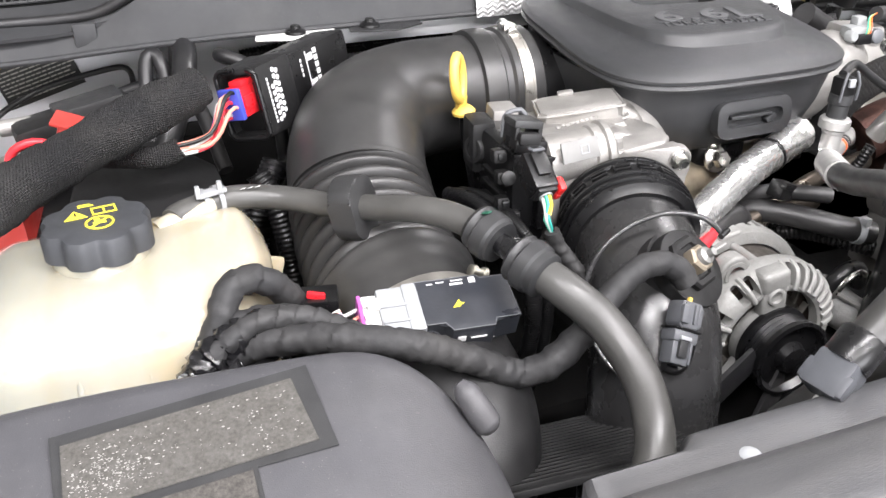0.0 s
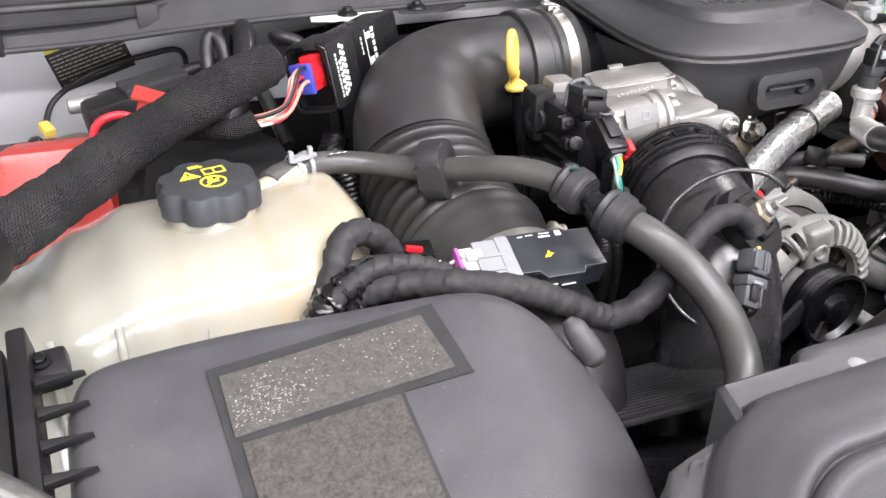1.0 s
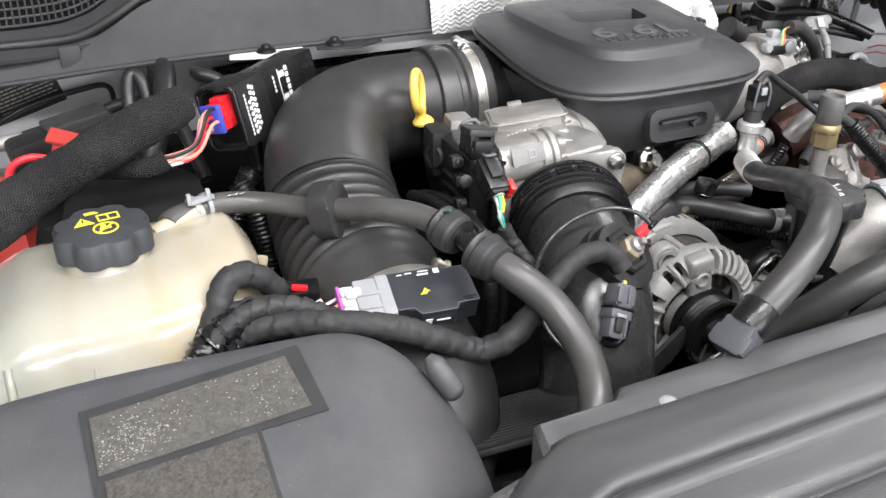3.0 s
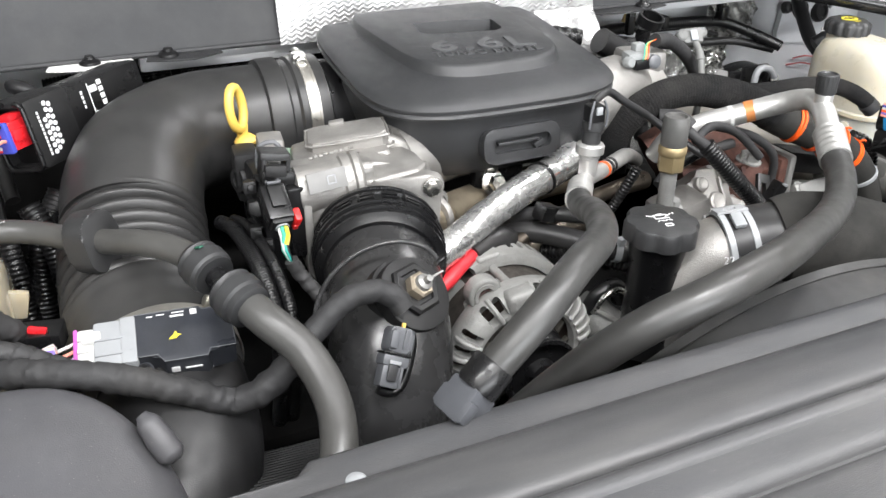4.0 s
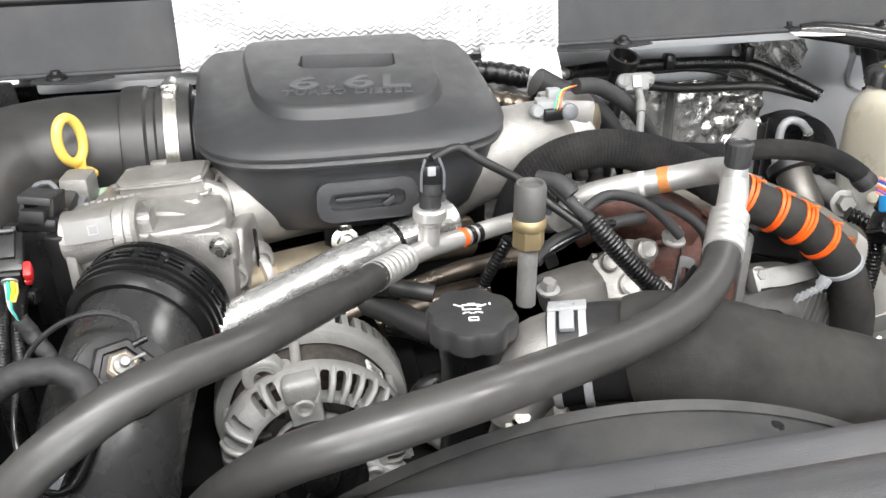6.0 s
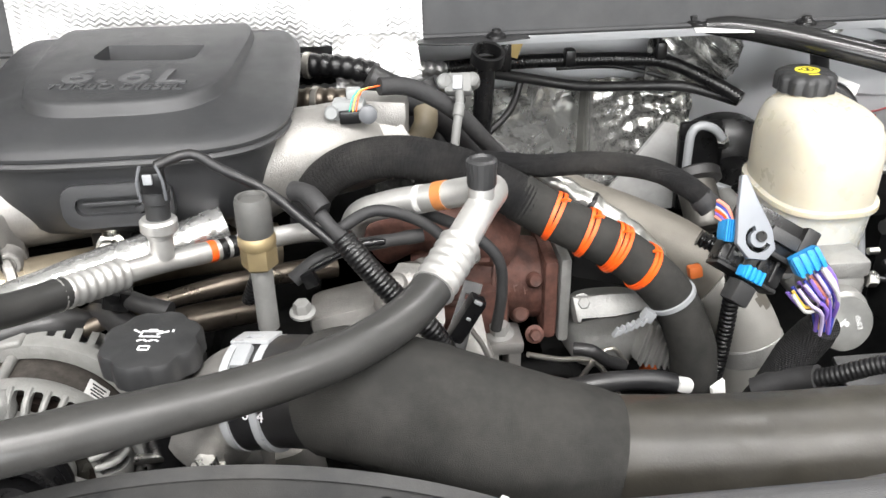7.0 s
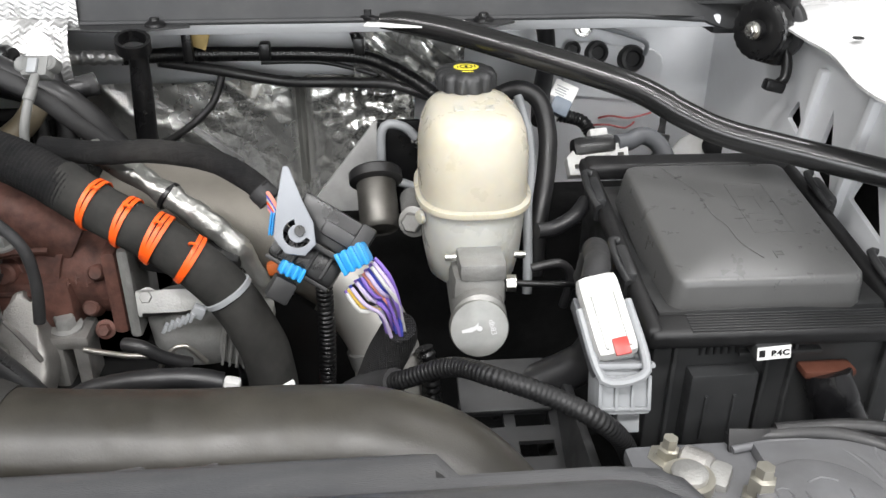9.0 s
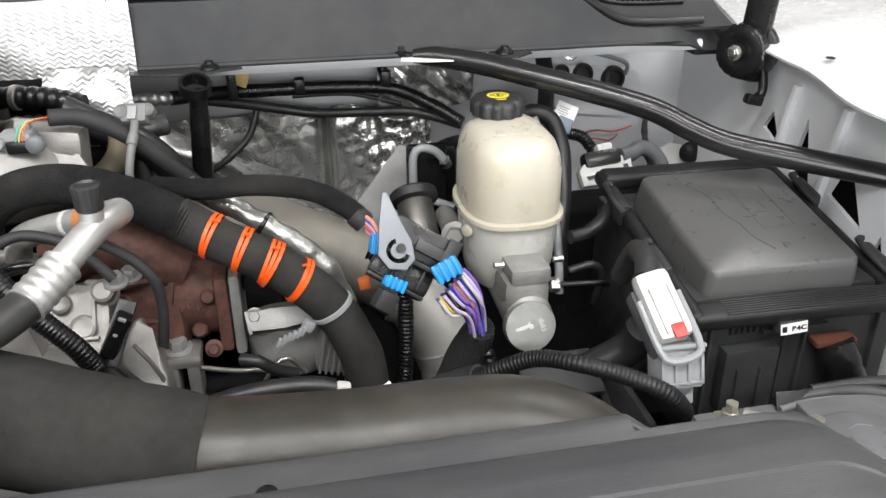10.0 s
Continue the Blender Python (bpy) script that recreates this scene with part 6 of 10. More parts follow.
part("hex", lathe(B(), bc + nb * 0.004, nb, [(0.0112, 0), (0.0115, 0.002), (0.0115, 0.009), (0.0095, 0.011)], 6), mat("dull_brass", (0.36, 0.3, 0.22), 0.5, 0.6, var=0.3, dust=0.45), sen)
part("tip", lathe(B(), bc + nb * 0.014, nb, [(0.0075, 0), (0.0068, 0.005), (0.0035, 0.007), (0.003, 0.012)], 16), CASTDULL, sen)
part("pin", cyl(B(), bc + nb * 0.02, bc + nb * 0.02 + Vector((0.015, 0.0, 0.006)), 0.0012), CASTDULL, sen)
gp = thing("wired_plug", "grey pressure sensor and plug on the charge pipe", "connector", (0.34, 0.42, 1.1))
gup = Vector((0.0225, 0.031, 0.038)).normalized()
gfw = Vector((0.1, -0.86, 0.5))
gm = axes((0.3515, 0.4205, 1.1455), gfw, gup) @ Matrix.Scale(0.76, 4)
gr = gm.to_3x3().to_4x4()
part("sensor_body", prism(B(), roundpoly(-0.014, -0.001, 0.014, 0.026, 0.006, 4), 0.022, gm @ Matrix.Translation((0.001, 0, -0.012)), 0.003), GREYCON, gp)
part("sensor_step", box(B(), gm @ Vector((-0.008, 0.012, 0.011)), (0.009, 0.018, 0.006), 0.002, gr), GREYCON, gp)
part("sensor_rib", box(B(), gm @ Vector((0.004, 0.014, 0.0105)), (0.0025, 0.02, 0.004), 0.001, gr), GREYCON, gp)
part("sensor_rib", box(B(), gm @ Vector((0.0095, 0.014, 0.0095)), (0.0025, 0.02, 0.003), 0.001, gr), GREYCON, gp)
part("seal_line", box(B(), gm @ Vector((0, -0.002, -0.001)), (0.0315, 0.0022, 0.0235), 0.001, gr), BLACK2, gp)
part("plug_shoulder", box(B(), gm @ Vector((0.0, -0.009, -0.002)), (0.029, 0.012, 0.022), 0.003, gr), GREYCON, gp)
part("plug", box(B(), gm @ Vector((-0.001, -0.024, -0.003)), (0.0225, 0.026, 0.019), 0.003, gr), GREYCON, gp)
part("plug_latch", box(B(), gm @ Vector((-0.002, -0.02, 0.0085)), (0.01, 0.02, 0.004), 0.0012, gr), DARKGREY, gp)
part("latch_tooth", box(B(), gm @ Vector((-0.002, -0.011, 0.0105)), (0.013, 0.004, 0.004), 0.001, gr), LIGHTGREY, gp)
part("plug_ridge", box(B(), gm @ Vector((0.0085, -0.024, 0.007)), (0.003, 0.022, 0.003), 0.001, gr), GREYCON, gp)
part("backing_loop", tube(B(), [gm @ Vector(p) for p in ((0.0165, 0.024, -0.008), (0.021, 0.012, -0.008), (0.0215, -0.014, -0.009), (0.018, -0.034, -0.01), (0.006, -0.042, -0.01), (-0.006, -0.04, -0.01))], 0.0036, 10), BLACK2, gp)
part("yellow_tag", box(B(), gm @ Vector((0.004, 0.0285, -0.001)), (0.004, 0.006, 0.004), 0.001, gr), YELLOW, gp)
hw = thing("taped_harness", "black taped harness branch over the charge pipe", "wiring harness", (0.33, 0.45, 1.17))
part("branch", tube(B(), [(0.25, 0.432, 1.133), (0.277, 0.434, 1.153), (0.298, 0.44, 1.172), (0.322, 0.446, 1.186), (0.345, 0.449, 1.187), (0.361, 0.448, 1.179), (0.368, 0.442, 1.168)], 0.0095, 18, wob=0.05, wind=(0.02, 0.0009)), TAPE, hw)
wr = thing("wire_loop", "thin black wire looped round the charge pipe", "wire", (0.33, 0.42, 1.1))
part("wire", tube(B(), [(0.404, 0.456, 1.197), (0.4, 0.47, 1.203), (0.384, 0.482, 1.206), (0.3655, 0.489, 1.204), (0.342, 0.495, 1.193), (0.321, 0.495, 1.175), (0.308, 0.489, 1.15), (0.304, 0.471, 1.122), (0.311, 0.449, 1.102), (0.326, 0.428, 1.093), (0.346, 0.414, 1.093)], 0.0022, 10), mat("glossy_wire_sheath", (0.03, 0.03, 0.031), 0.2, bump=0.0, spec=0.7), wr)
part("wire_end", cyl(B(), (0.4, 0.452, 1.197), (0.409, 0.456, 1.199), 0.0024), BLACK2, wr)
rcab = thing("alternator_cable", "red battery cable with a black boot at the alternator", "cable", (0.45, 0.53, 1.13))
part("cable", tube(B(), [(0.418, 0.535, 1.103), (0.436, 0.54, 1.111), (0.455, 0.546, 1.118), (0.476, 0.559, 1.124), (0.497, 0.572, 1.126)], 0.0075, 14), REDWIRE, rcab)
part("boot", tube(B(), [(0.49, 0.567, 1.127, 0.009), (0.51, 0.58, 1.126, 0.014), (0.53, 0.59, 1.121, 0.0185), (0.552, 0.6, 1.112, 0.013)], 0.012, 16), RUBBER, rcab)

al = thing("alternator", "dusty cast aluminium alternator with vent slots and pulley", "alternator", (0.515, 0.55, 0.97))
AC = Vector((0.516, 0.513, 1.043))


def on_alt(ang, r, h):
    """A point on the alternator: angle in degrees in its face, radius, height towards the radiator."""
    t = radians(ang)
    return AC + Vector((r * math.cos(t), -h, r * math.sin(t)))


part("stator", cyl(B(), on_alt(0, 0, -0.004), on_alt(0, 0, -0.052), 0.071, seg=56), mat("stator_laminations", (0.07, 0.062, 0.055), 0.55, 0.5, var=0.3, scale=120, bump=0.4), al, "brown laminated stator ring")
part("winding", ring(B(), on_alt(0, 0, -0.002), (0, -1, 0), 0.045, 0.02, 0.007, 48), COPPER, al, "dark copper windings")
face = lathe(B(), AC, (0, -1, 0), [(0.0765, -0.01), (0.0785, -0.007), (0.0785, 0.002), (0.0765, 0.009), (0.0725, 0.0145), (0.066, 0.018), (0.057, 0.0195), (0.054, 0.0185), (0.0535, 0.008), (0.06, 0.008), (0.07, 0.003), (0.0725, -0.01)], 90)
bmesh.ops.delete(face, geom=[f for f in face.faces if len(f.verts) > 4], context="FACES_ONLY")
face.verts.ensure_lookup_table()
for i in range(90):
    face.faces.new((face.verts[i], face.verts[(i + 1) % 90], face.verts[11 * 90 + (i + 1) % 90], face.verts[11 * 90 + i]))
slots = B()
for ang in (2, 12, 22, 32, 42, 52, 61.5, 71, 81, 115, 126, 147, 161, 174, 188, 204, 240, 252, 264, 276, 288, 300, 312, 346):
    box(slots, on_alt(ang, 0.068, 0.01), (0.0185, 0.04, 0.0082), 0.0022, turn(0, -ang, 0), 2)
part("front_housing", carve(face, slots), ALTCAST, al, angle=35)
for ang in (7, 17, 27, 37, 47, 57, 66, 76, 86, 120, 154, 168):
    part("vent_bar", tube(B(), [on_alt(ang, 0.0775, 0.004), on_alt(ang, 0.0735, 0.0145), on_alt(ang, 0.064, 0.0195), on_alt(ang, 0.057, 0.0205)], 0.0026, 8, 0.004), ALTCAST, al)
for ang, wide in ((97, 0.027), (222, 0.024), (328, 0.024)):
    sm_ = turn(0, -ang, 0)
    part("spoke", box(B(), on_alt(ang, 0.0465, 0.0145), (0.036, 0.014, wide), 0.005, sm_, 3, ), ALTCAST, al)
    part("spoke_shoulder", box(B(), on_alt(ang, 0.067, 0.0125), (0.022, 0.02, wide * 1.15), 0.007, sm_, 3), ALTCAST, al)
    part("bolt_boss", lathe(B(), on_alt(ang + 1, 0.0525, 0.019), (0, -1, 0), [(0.0095, 0), (0.0088, 0.004), (0.0078, 0.005), (0.0058, 0.005), (0.0052, 0.002), (0.0005, 0.002)], 24), ALTCAST, al)
part("hub", lathe(B(), AC, (0, -1, 0), [(0.02, 0.0), (0.036, 0.006), (0.036, 0.019), (0.031, 0.0225), (0.02, 0.023)], 48), ALTCAST, al)
part("rotor_fan", lathe(B(), AC, (0, -1, 0), [(0.02, 0.001), (0.053, 0.001), (0.053, 0.003), (0.02, 0.003)], 40), mat("dark_fan_metal", (0.09, 0.085, 0.075), 0.5, 0.7, dust=0.3), al, "dark metal cooling fan")
for k in range(14):
    ang = 360 / 14 * k
    part("fan_blade", box(B(), on_alt(ang, 0.047, 0.007), (0.013, 0.009, 0.0022), 0.0006, turn(0, -ang - 32, 0)), bpy.data.materials["dark_fan_metal"], al)
# mounting ears
for ang, rad_, rr in ((118, 0.0785, 0.0175), (224, 0.084, 0.015), (330, 0.082, 0.015)):
    d = on_alt(ang, 1, 0) - AC
    side = Vector((-d.z, 0, d.x))
    ear_m = Matrix((side, d, Vector((0, -1, 0)))).transposed().to_4x4()
    ear_m.translation = AC + d * rad_ + Vector((0, 0.009, 0))
    outline_e = [(rr * math.cos(radians(a)), rr * math.sin(radians(a))) for a in range(-20, 201, 20)]
    outline_e += [(-rr - 0.008, -0.012), (-rr - 0.014, -0.026), (rr + 0.014, -0.026), (rr + 0.008, -0.012)]
    ear = prism(B(), outline_e, 0.016, ear_m @ Matrix.Translation((0, 0, -0.008)), 0.0035, 3)
    hole = cyl(B(), AC + d * rad_ + Vector((0, 0.06, 0)), AC + d * rad_ + Vector((0, -0.06, 0)), 0.0082, seg=28)
    part("mounting_ear", carve(ear, hole), ALTCAST, al, angle=35)
    part("ear_rim", ring(B(), AC + d * rad_ + Vector((0, 0.0015, 0)), (0, -1, 0), 0.0086, 0.0036, 0.002, 32), ALTCAST, al)
# rear housing with fins along its edge
rear = lathe(B(), on_alt(0, 0, -0.092), (0, -1, 0), [(0.02, 0), (0.06, 0.001), (0.074, 0.006), (0.0835, 0.014), (0.0858, 0.022), (0.0858, 0.046), (0.084, 0.0505), (0.079, 0.0525), (0.073, 0.0525), (0.073, 0.03), (0.066, 0.012), (0.02, 0.008)], 96)
slots = B()
for k in range(24):
    ang = -14 + 8.4 * k
    if not 86 < ang < 124:
        box(slots, on_alt(ang, 0.084, -0.066), (0.03, 0.0255, 0.0066), 0.001, turn(0, -ang, 0), 1)
cyl(slots, on_alt(118, 0.0785, 0.02), on_alt(118, 0.0785, -0.085), 0.0085, seg=24)
part("rear_housing", carve(rear, slots), ALTCAST, al, angle=35)
part("rear_shoulder", box(B(), on_alt(99, 0.083, -0.062), (0.009, 0.042, 0.026), 0.004, turn(0, -99, 0), 3), ALTCAST, al)
part("inner_drum", cyl(B(), on_alt(0, 0, -0.045), on_alt(0, 0, -0.09), 0.064, seg=40), bpy.data.materials["stator_laminations"], al)
for ang in (98, 20, 170, 250):
    part("through_bolt", cyl(B(), on_alt(ang, 0.0735, -0.002), on_alt(ang, 0.0735, -0.045), 0.0045, seg=14), ALTCAST, al)
part("spec_plate", box(B(), on_alt(41, 0.0725, -0.022), (0.019, 0.019, 0.002), 0.0005, turn(0, 49, 0)), PAPER, al, "small pale specification plate")
bm = B()
pm_s = Matrix.Translation(on_alt(41, 0.0737, -0.022)) @ turn(0, 49, 0)
flatbars(bm, pm_s, [(0.0, 0.005 - 0.0035 * k, 0.013 - 0.003 * (k % 2), 0.0014) for k in range(4)])
part("plate_print", bm, DARKGREY, al)
part("pulley", lathe(B(), on_alt(0, 0, 0.018), (0, -1, 0), [(0.02, 0), (0.0385, 0.001), (0.0385, 0.006), (0.0345, 0.008), (0.036, 0.0105), (0.0335, 0.013), (0.036, 0.0155), (0.0335, 0.018), (0.036, 0.0205), (0.0335, 0.023), (0.0385, 0.026), (0.0385, 0.031), (0.035, 0.032), (0.031, 0.026), (0.016, 0.026), (0.013, 0.034), (0.004, 0.036)], 48), BLACK2, al, "black ribbed pulley")
blt = thing("drive_belt", "black ribbed drive belt below the alternator", "belt", (0.4, 0.45, 0.9))
bm = B()
for a, b in (((0.48, 0.472, 1.05), (0.3, 0.44, 0.95)), ((0.52, 0.472, 1.03), (0.42, 0.45, 0.8))):
    a, b = Vector(a), Vector(b)
    mb = axes((a + b) / 2, b - a)
    box(bm, (a + b) / 2, (0.005, 0.026, (b - a).length), 0.001, mb.to_3x3().to_4x4())
part("belt", bm, RUBBER, blt)
fs = thing("fan_shroud_duct", "black ribbed fan shroud between air box and pipe", "fan shroud", (0.25, 0.36, 1.0))
grille = axes((0.268, 0.42, 1.062), (0.0, 0.42, 0.9), (0.1, 1, 0))
part("ribbed_skin", box(B(), grille @ Vector((0, 0, -0.006)), (0.15, 0.12, 0.006), 0.002, grille.to_3x3().to_4x4()), BLACK, fs)
for k in range(18):
    part("rib", box(B(), grille @ Vector((0, -0.055 + 0.0064 * k, -0.0015)), (0.146, 0.0026, 0.004), 0.0008, grille.to_3x3().to_4x4()), BLACK, fs)
part("duct", box(B(), (0.27, 0.37, 0.95), (0.17, 0.05, 0.14), 0.01, turn(-20, 8, -12)), BLACK2, fs)

# ---- air conditioning lines ----
ac1 = thing("ac_line", "thin black refrigerant hose with aluminium end and sensor", "hose", (0.45, 0.35, 1.2))
part("hose", tube(B(), [(0.36, 0.279, 1.222), (0.392, 0.282, 1.25), (0.43, 0.303, 1.263), (0.478, 0.345, 1.254), (0.507, 0.385, 1.243), (0.535, 0.435, 1.225), (0.556, 0.482, 1.205), (0.575, 0.516, 1.195)], 0.0117, 20), HOSE, ac1)
part("crimp", tube(B(), [(0.571, 0.511, 1.196), (0.588, 0.535, 1.19), (0.604, 0.557, 1.185)], 0.0128, 18, ribs=(0.008, 0.0012)), ALUPIPE, ac1)
part("pipe", tube(B(), [(0.6, 0.552, 1.186), (0.628, 0.583, 1.1785), (0.665, 0.606, 1.174), (0.7, 0.632, 1.168), (0.74, 0.667, 1.155), (0.78, 0.7, 1.13)], 0.0088, 16), ALUPIPE, ac1)
for x, y, z, m_ in ((0.66, 0.603, 1.1745, ORANGE), (0.668, 0.608, 1.1735, BLACK2), (0.676, 0.6135, 1.1725, BLACK2)):
    part("band", lathe(B(), (x, y, z), (0.82, 0.56, -0.1), [(0.0091, 0), (0.0093, 0.001), (0.0093, 0.005), (0.0091, 0.006)], 18), m_, ac1)
pq = Vector((0.629, 0.584, 1.183))
part("boss", lathe(B(), pq, (0.05, 0.02, 1), [(0.0095, 0), (0.0095, 0.018), (0.0105, 0.019), (0.0105, 0.024)], 20), ALUPIPE, ac1)
ps = thing("pressure_sensor", "silver pressure sensor with a grey plug", "sensor", pq)
part("hex", lathe(B(), pq + Vector((0.001, 0.001, 0.022)), (0.05, 0.02, 1), [(0.0115, 0), (0.0145, 0.002), (0.0145, 0.01), (0.0125, 0.012)], 24), ALUPIPE, ps)
part("body", lathe(B(), pq + Vector((0.002, 0.002, 0.033)), (0.05, 0.02, 1), [(0.0095, 0), (0.0095, 0.014), (0.011, 0.015), (0.011, 0.024)], 20), DARKGREY, ps)
part("plug", box(B(), pq + Vector((0.003, 0.002, 0.064)), (0.017, 0.016, 0.02), 0.003), BLACK2, ps)
for sx in (-0.0095, 0.0095):
    part("clip_arm", tube(B(), [pq + Vector((0.003 + sx, -0.006, 0.052)), pq + Vector((0.003 + sx, -0.007, 0.068)), pq + Vector((0.003 + sx * 0.6, -0.005, 0.08))], 0.0013, 8), GREYCON, ps)
part("clip", box(B(), pq + Vector((0.002, -0.008, 0.07)), (0.007, 0.003, 0.008), 0.001), LIGHTGREY, ps)
part("lead", tube(B(), [pq + Vector((0.005, 0.008, 0.074)), pq + Vector((0.03, 0.02, 0.078)), (0.68, 0.603, 1.248), (0.715, 0.602, 1.226), (0.74, 0.592, 1.206), (0.77, 0.575, 1.185)], 0.0042, 10), RUBBER, ps)
qc = thing("quick_connector", "grey plastic quick connector on the refrigerant line", "connector", (0.34, 0.28, 1.19))
qd = Vector((0.36, 0.279, 1.222)) - Vector((0.325, 0.272, 1.19))
qm = axes((0.342, 0.276, 1.206), qd)
part("body", box(B(), (0.341, 0.276, 1.206), (0.024, 0.022, 0.024), 0.003, qm.to_3x3().to_4x4()), mat("quick_connector_plastic", (0.06, 0.063, 0.07), 0.42), qc)
part("wing", box(B(), qm @ Vector((0.0, 0.007, -0.004)), (0.029, 0.009, 0.015), 0.003, qm.to_3x3().to_4x4()), bpy.data.materials["quick_connector_plastic"], qc)
part("sleeve", lathe(B(), qm @ Vector((0, 0, 0.01)), qd, [(0.0135, 0), (0.014, 0.003), (0.014, 0.018), (0.0125, 0.02)], 20), BLACK2, qc)
part("white_tip", box(B(), qm @ Vector((-0.004, -0.01, -0.018)), (0.018, 0.012, 0.014), 0.003, qm.to_3x3().to_4x4()), WHITE, qc)

ac2 = thing("ac_line", "thick black refrigerant hose with bent aluminium end", "hose", (0.6, 0.3, 1.2))
part("hose", tube(B(), [(0.405, 0.36, 1.085), (0.436, 0.338, 1.135), (0.463, 0.315, 1.178), (0.495, 0.296, 1.211), (0.54, 0.288, 1.229), (0.6, 0.302, 1.231), (0.66, 0.33, 1.223), (0.72, 0.362, 1.213), (0.775, 0.398, 1.207), (0.815, 0.434, 1.208), (0.838, 0.465, 1.213)], 0.0138, 22), HOSE, ac2)
part("crimp", tube(B(), [(0.835, 0.46, 1.212), (0.846, 0.477, 1.218), (0.857, 0.494, 1.225)], 0.0158, 20, ribs=(0.0085, 0.0014)), ALUPIPE, ac2)
part("pipe", tube(B(), [(0.852, 0.487, 1.222), (0.866, 0.508, 1.232), (0.879, 0.53, 1.239), (0.889, 0.553, 1.238), (0.887, 0.576, 1.23), (0.872, 0.594, 1.22), (0.845, 0.61, 1.209), (0.812, 0.628, 1.197), (0.785, 0.645, 1.18), (0.775, 0.66, 1.15)], 0.0118, 20), ALUPIPE, ac2)
FADEDORANGE = mat("faded_orange_band", (0.5, 0.19, 0.06), 0.45, 0.2, var=0.2)
for m_, pts in ((FADEDORANGE, [(0.859, 0.6015, 1.2148), (0.855, 0.6045, 1.2131), (0.8505, 0.6072, 1.2113)]), (WHITE, [(0.84, 0.6128, 1.2071), (0.838, 0.614, 1.2064), (0.8355, 0.6153, 1.2056)])):
    part("band", tube(B(), pts, 0.0122, 24), m_, ac2)
part("service_port", lathe(B(), (0.877, 0.527, 1.244), (0, 0.02, 1), [(0.0095, 0), (0.0095, 0.012)], 20), ALUPIPE, ac2)
part("port_cap", lathe(B(), (0.877, 0.527, 1.2545), (0, 0.02, 1), [(0.0098, 0), (0.0108, 0.002), (0.0108, 0.013), (0.0113, 0.015), (0.0113, 0.02), (0.009, 0.0215), (0.0075, 0.0195), (0.004, 0.0195)], 36, (18, 0.05)), DARKGREY, ac2, "dark grey screw cap")

bf = thing("service_valve", "brass service valve with a dark plastic cap", "valve", (0.71, 0.55, 1.1))
part("stem", lathe(B(), (0.709, 0.553, 1.13), (0.005, 0.003, 1), [(0.0085, 0), (0.0085, 0.055)], 18), CASTDULL, bf)
part("hex", lathe(B(), (0.709, 0.553, 1.186), (0.005, 0.003, 1), [(0.012, 0), (0.014, 0.002), (0.014, 0.018), (0.012, 0.02)], 6), BRASS, bf)
part("collar", lathe(B(), (0.709, 0.553, 1.204), (0.005, 0.003, 1), [(0.0135, 0), (0.0145, 0.002), (0.0145, 0.008), (0.0125, 0.011)], 24), BRASS, bf)
part("cap", lathe(B(), (0.709, 0.553, 1.213), (0.005, 0.003, 1), [(0.012, 0), (0.0135, 0.002), (0.0135, 0.028), (0.012, 0.032), (0.0102, 0.032), (0.0095, 0.029), (0.001, 0.029)], 26), mat("worn_cap_plastic", (0.06, 0.061, 0.06), 0.5, dust=0.2), bf, "worn grey plastic cap")

fp = thing("foil_wrapped_pipe", "silver foil-wrapped pipe beside the throttle body", "pipe", (0.55, 0.6, 1.1))
part("pipe", tube(B(), [(0.43, 0.548, 1.135, 0.0155), (0.49, 0.578, 1.148, 0.016), (0.56, 0.615, 1.157, 0.0165), (0.62, 0.643, 1.162, 0.018), (0.665, 0.662, 1.168, 0.019)], 0.017, 20, wob=0.05), mat("foil_wrap", (0.75, 0.75, 0.74), 0.26, 0.9, var=0.1, bump=0.2, crumple=0.35), fp)
part("band", lathe(B(), (0.604, 0.636, 1.1605), (0.85, 0.4, 0.1), [(0.0182, 0), (0.019, 0.0008), (0.019, 0.004), (0.0182, 0.005)], 22), BLACK2, fp)
ep = thing("exhaust_pipe", "heat-tinted bronze steel exhaust pipe under the cover", "exhaust pipe", (0.55, 0.7, 1.1))
part("pipe", tube(B(), [(0.46, 0.628, 1.136, 0.022), (0.52, 0.665, 1.127, 0.022), (0.6, 0.706, 1.118, 0.022), (0.7, 0.738, 1.108, 0.022)], 0.022, 24), HEATSTEEL, ep)
part("flange", lathe(B(), (0.486, 0.646, 1.132), (0.8, 0.58, -0.1), [(0.0245, 0), (0.0245, 0.005)], 28), HEATSTEEL, ep)
ep2 = thing("exhaust_pipe", "narrow heat-tinted steel pipe behind the oil filler", "exhaust pipe", (0.62, 0.58, 1.1))
part("pipe", tube(B(), [(0.55, 0.59, 1.115, 0.007), (0.6, 0.605, 1.125, 0.007), (0.68, 0.63, 1.13, 0.009), (0.76, 0.655, 1.125, 0.011)], 0.008, 18), HOTSTEEL, ep2)
part("pipe", tube(B(), [(0.58, 0.62, 1.08), (0.62, 0.64, 1.085), (0.7, 0.66, 1.085)], 0.014, 18), HOTSTEEL, ep2)

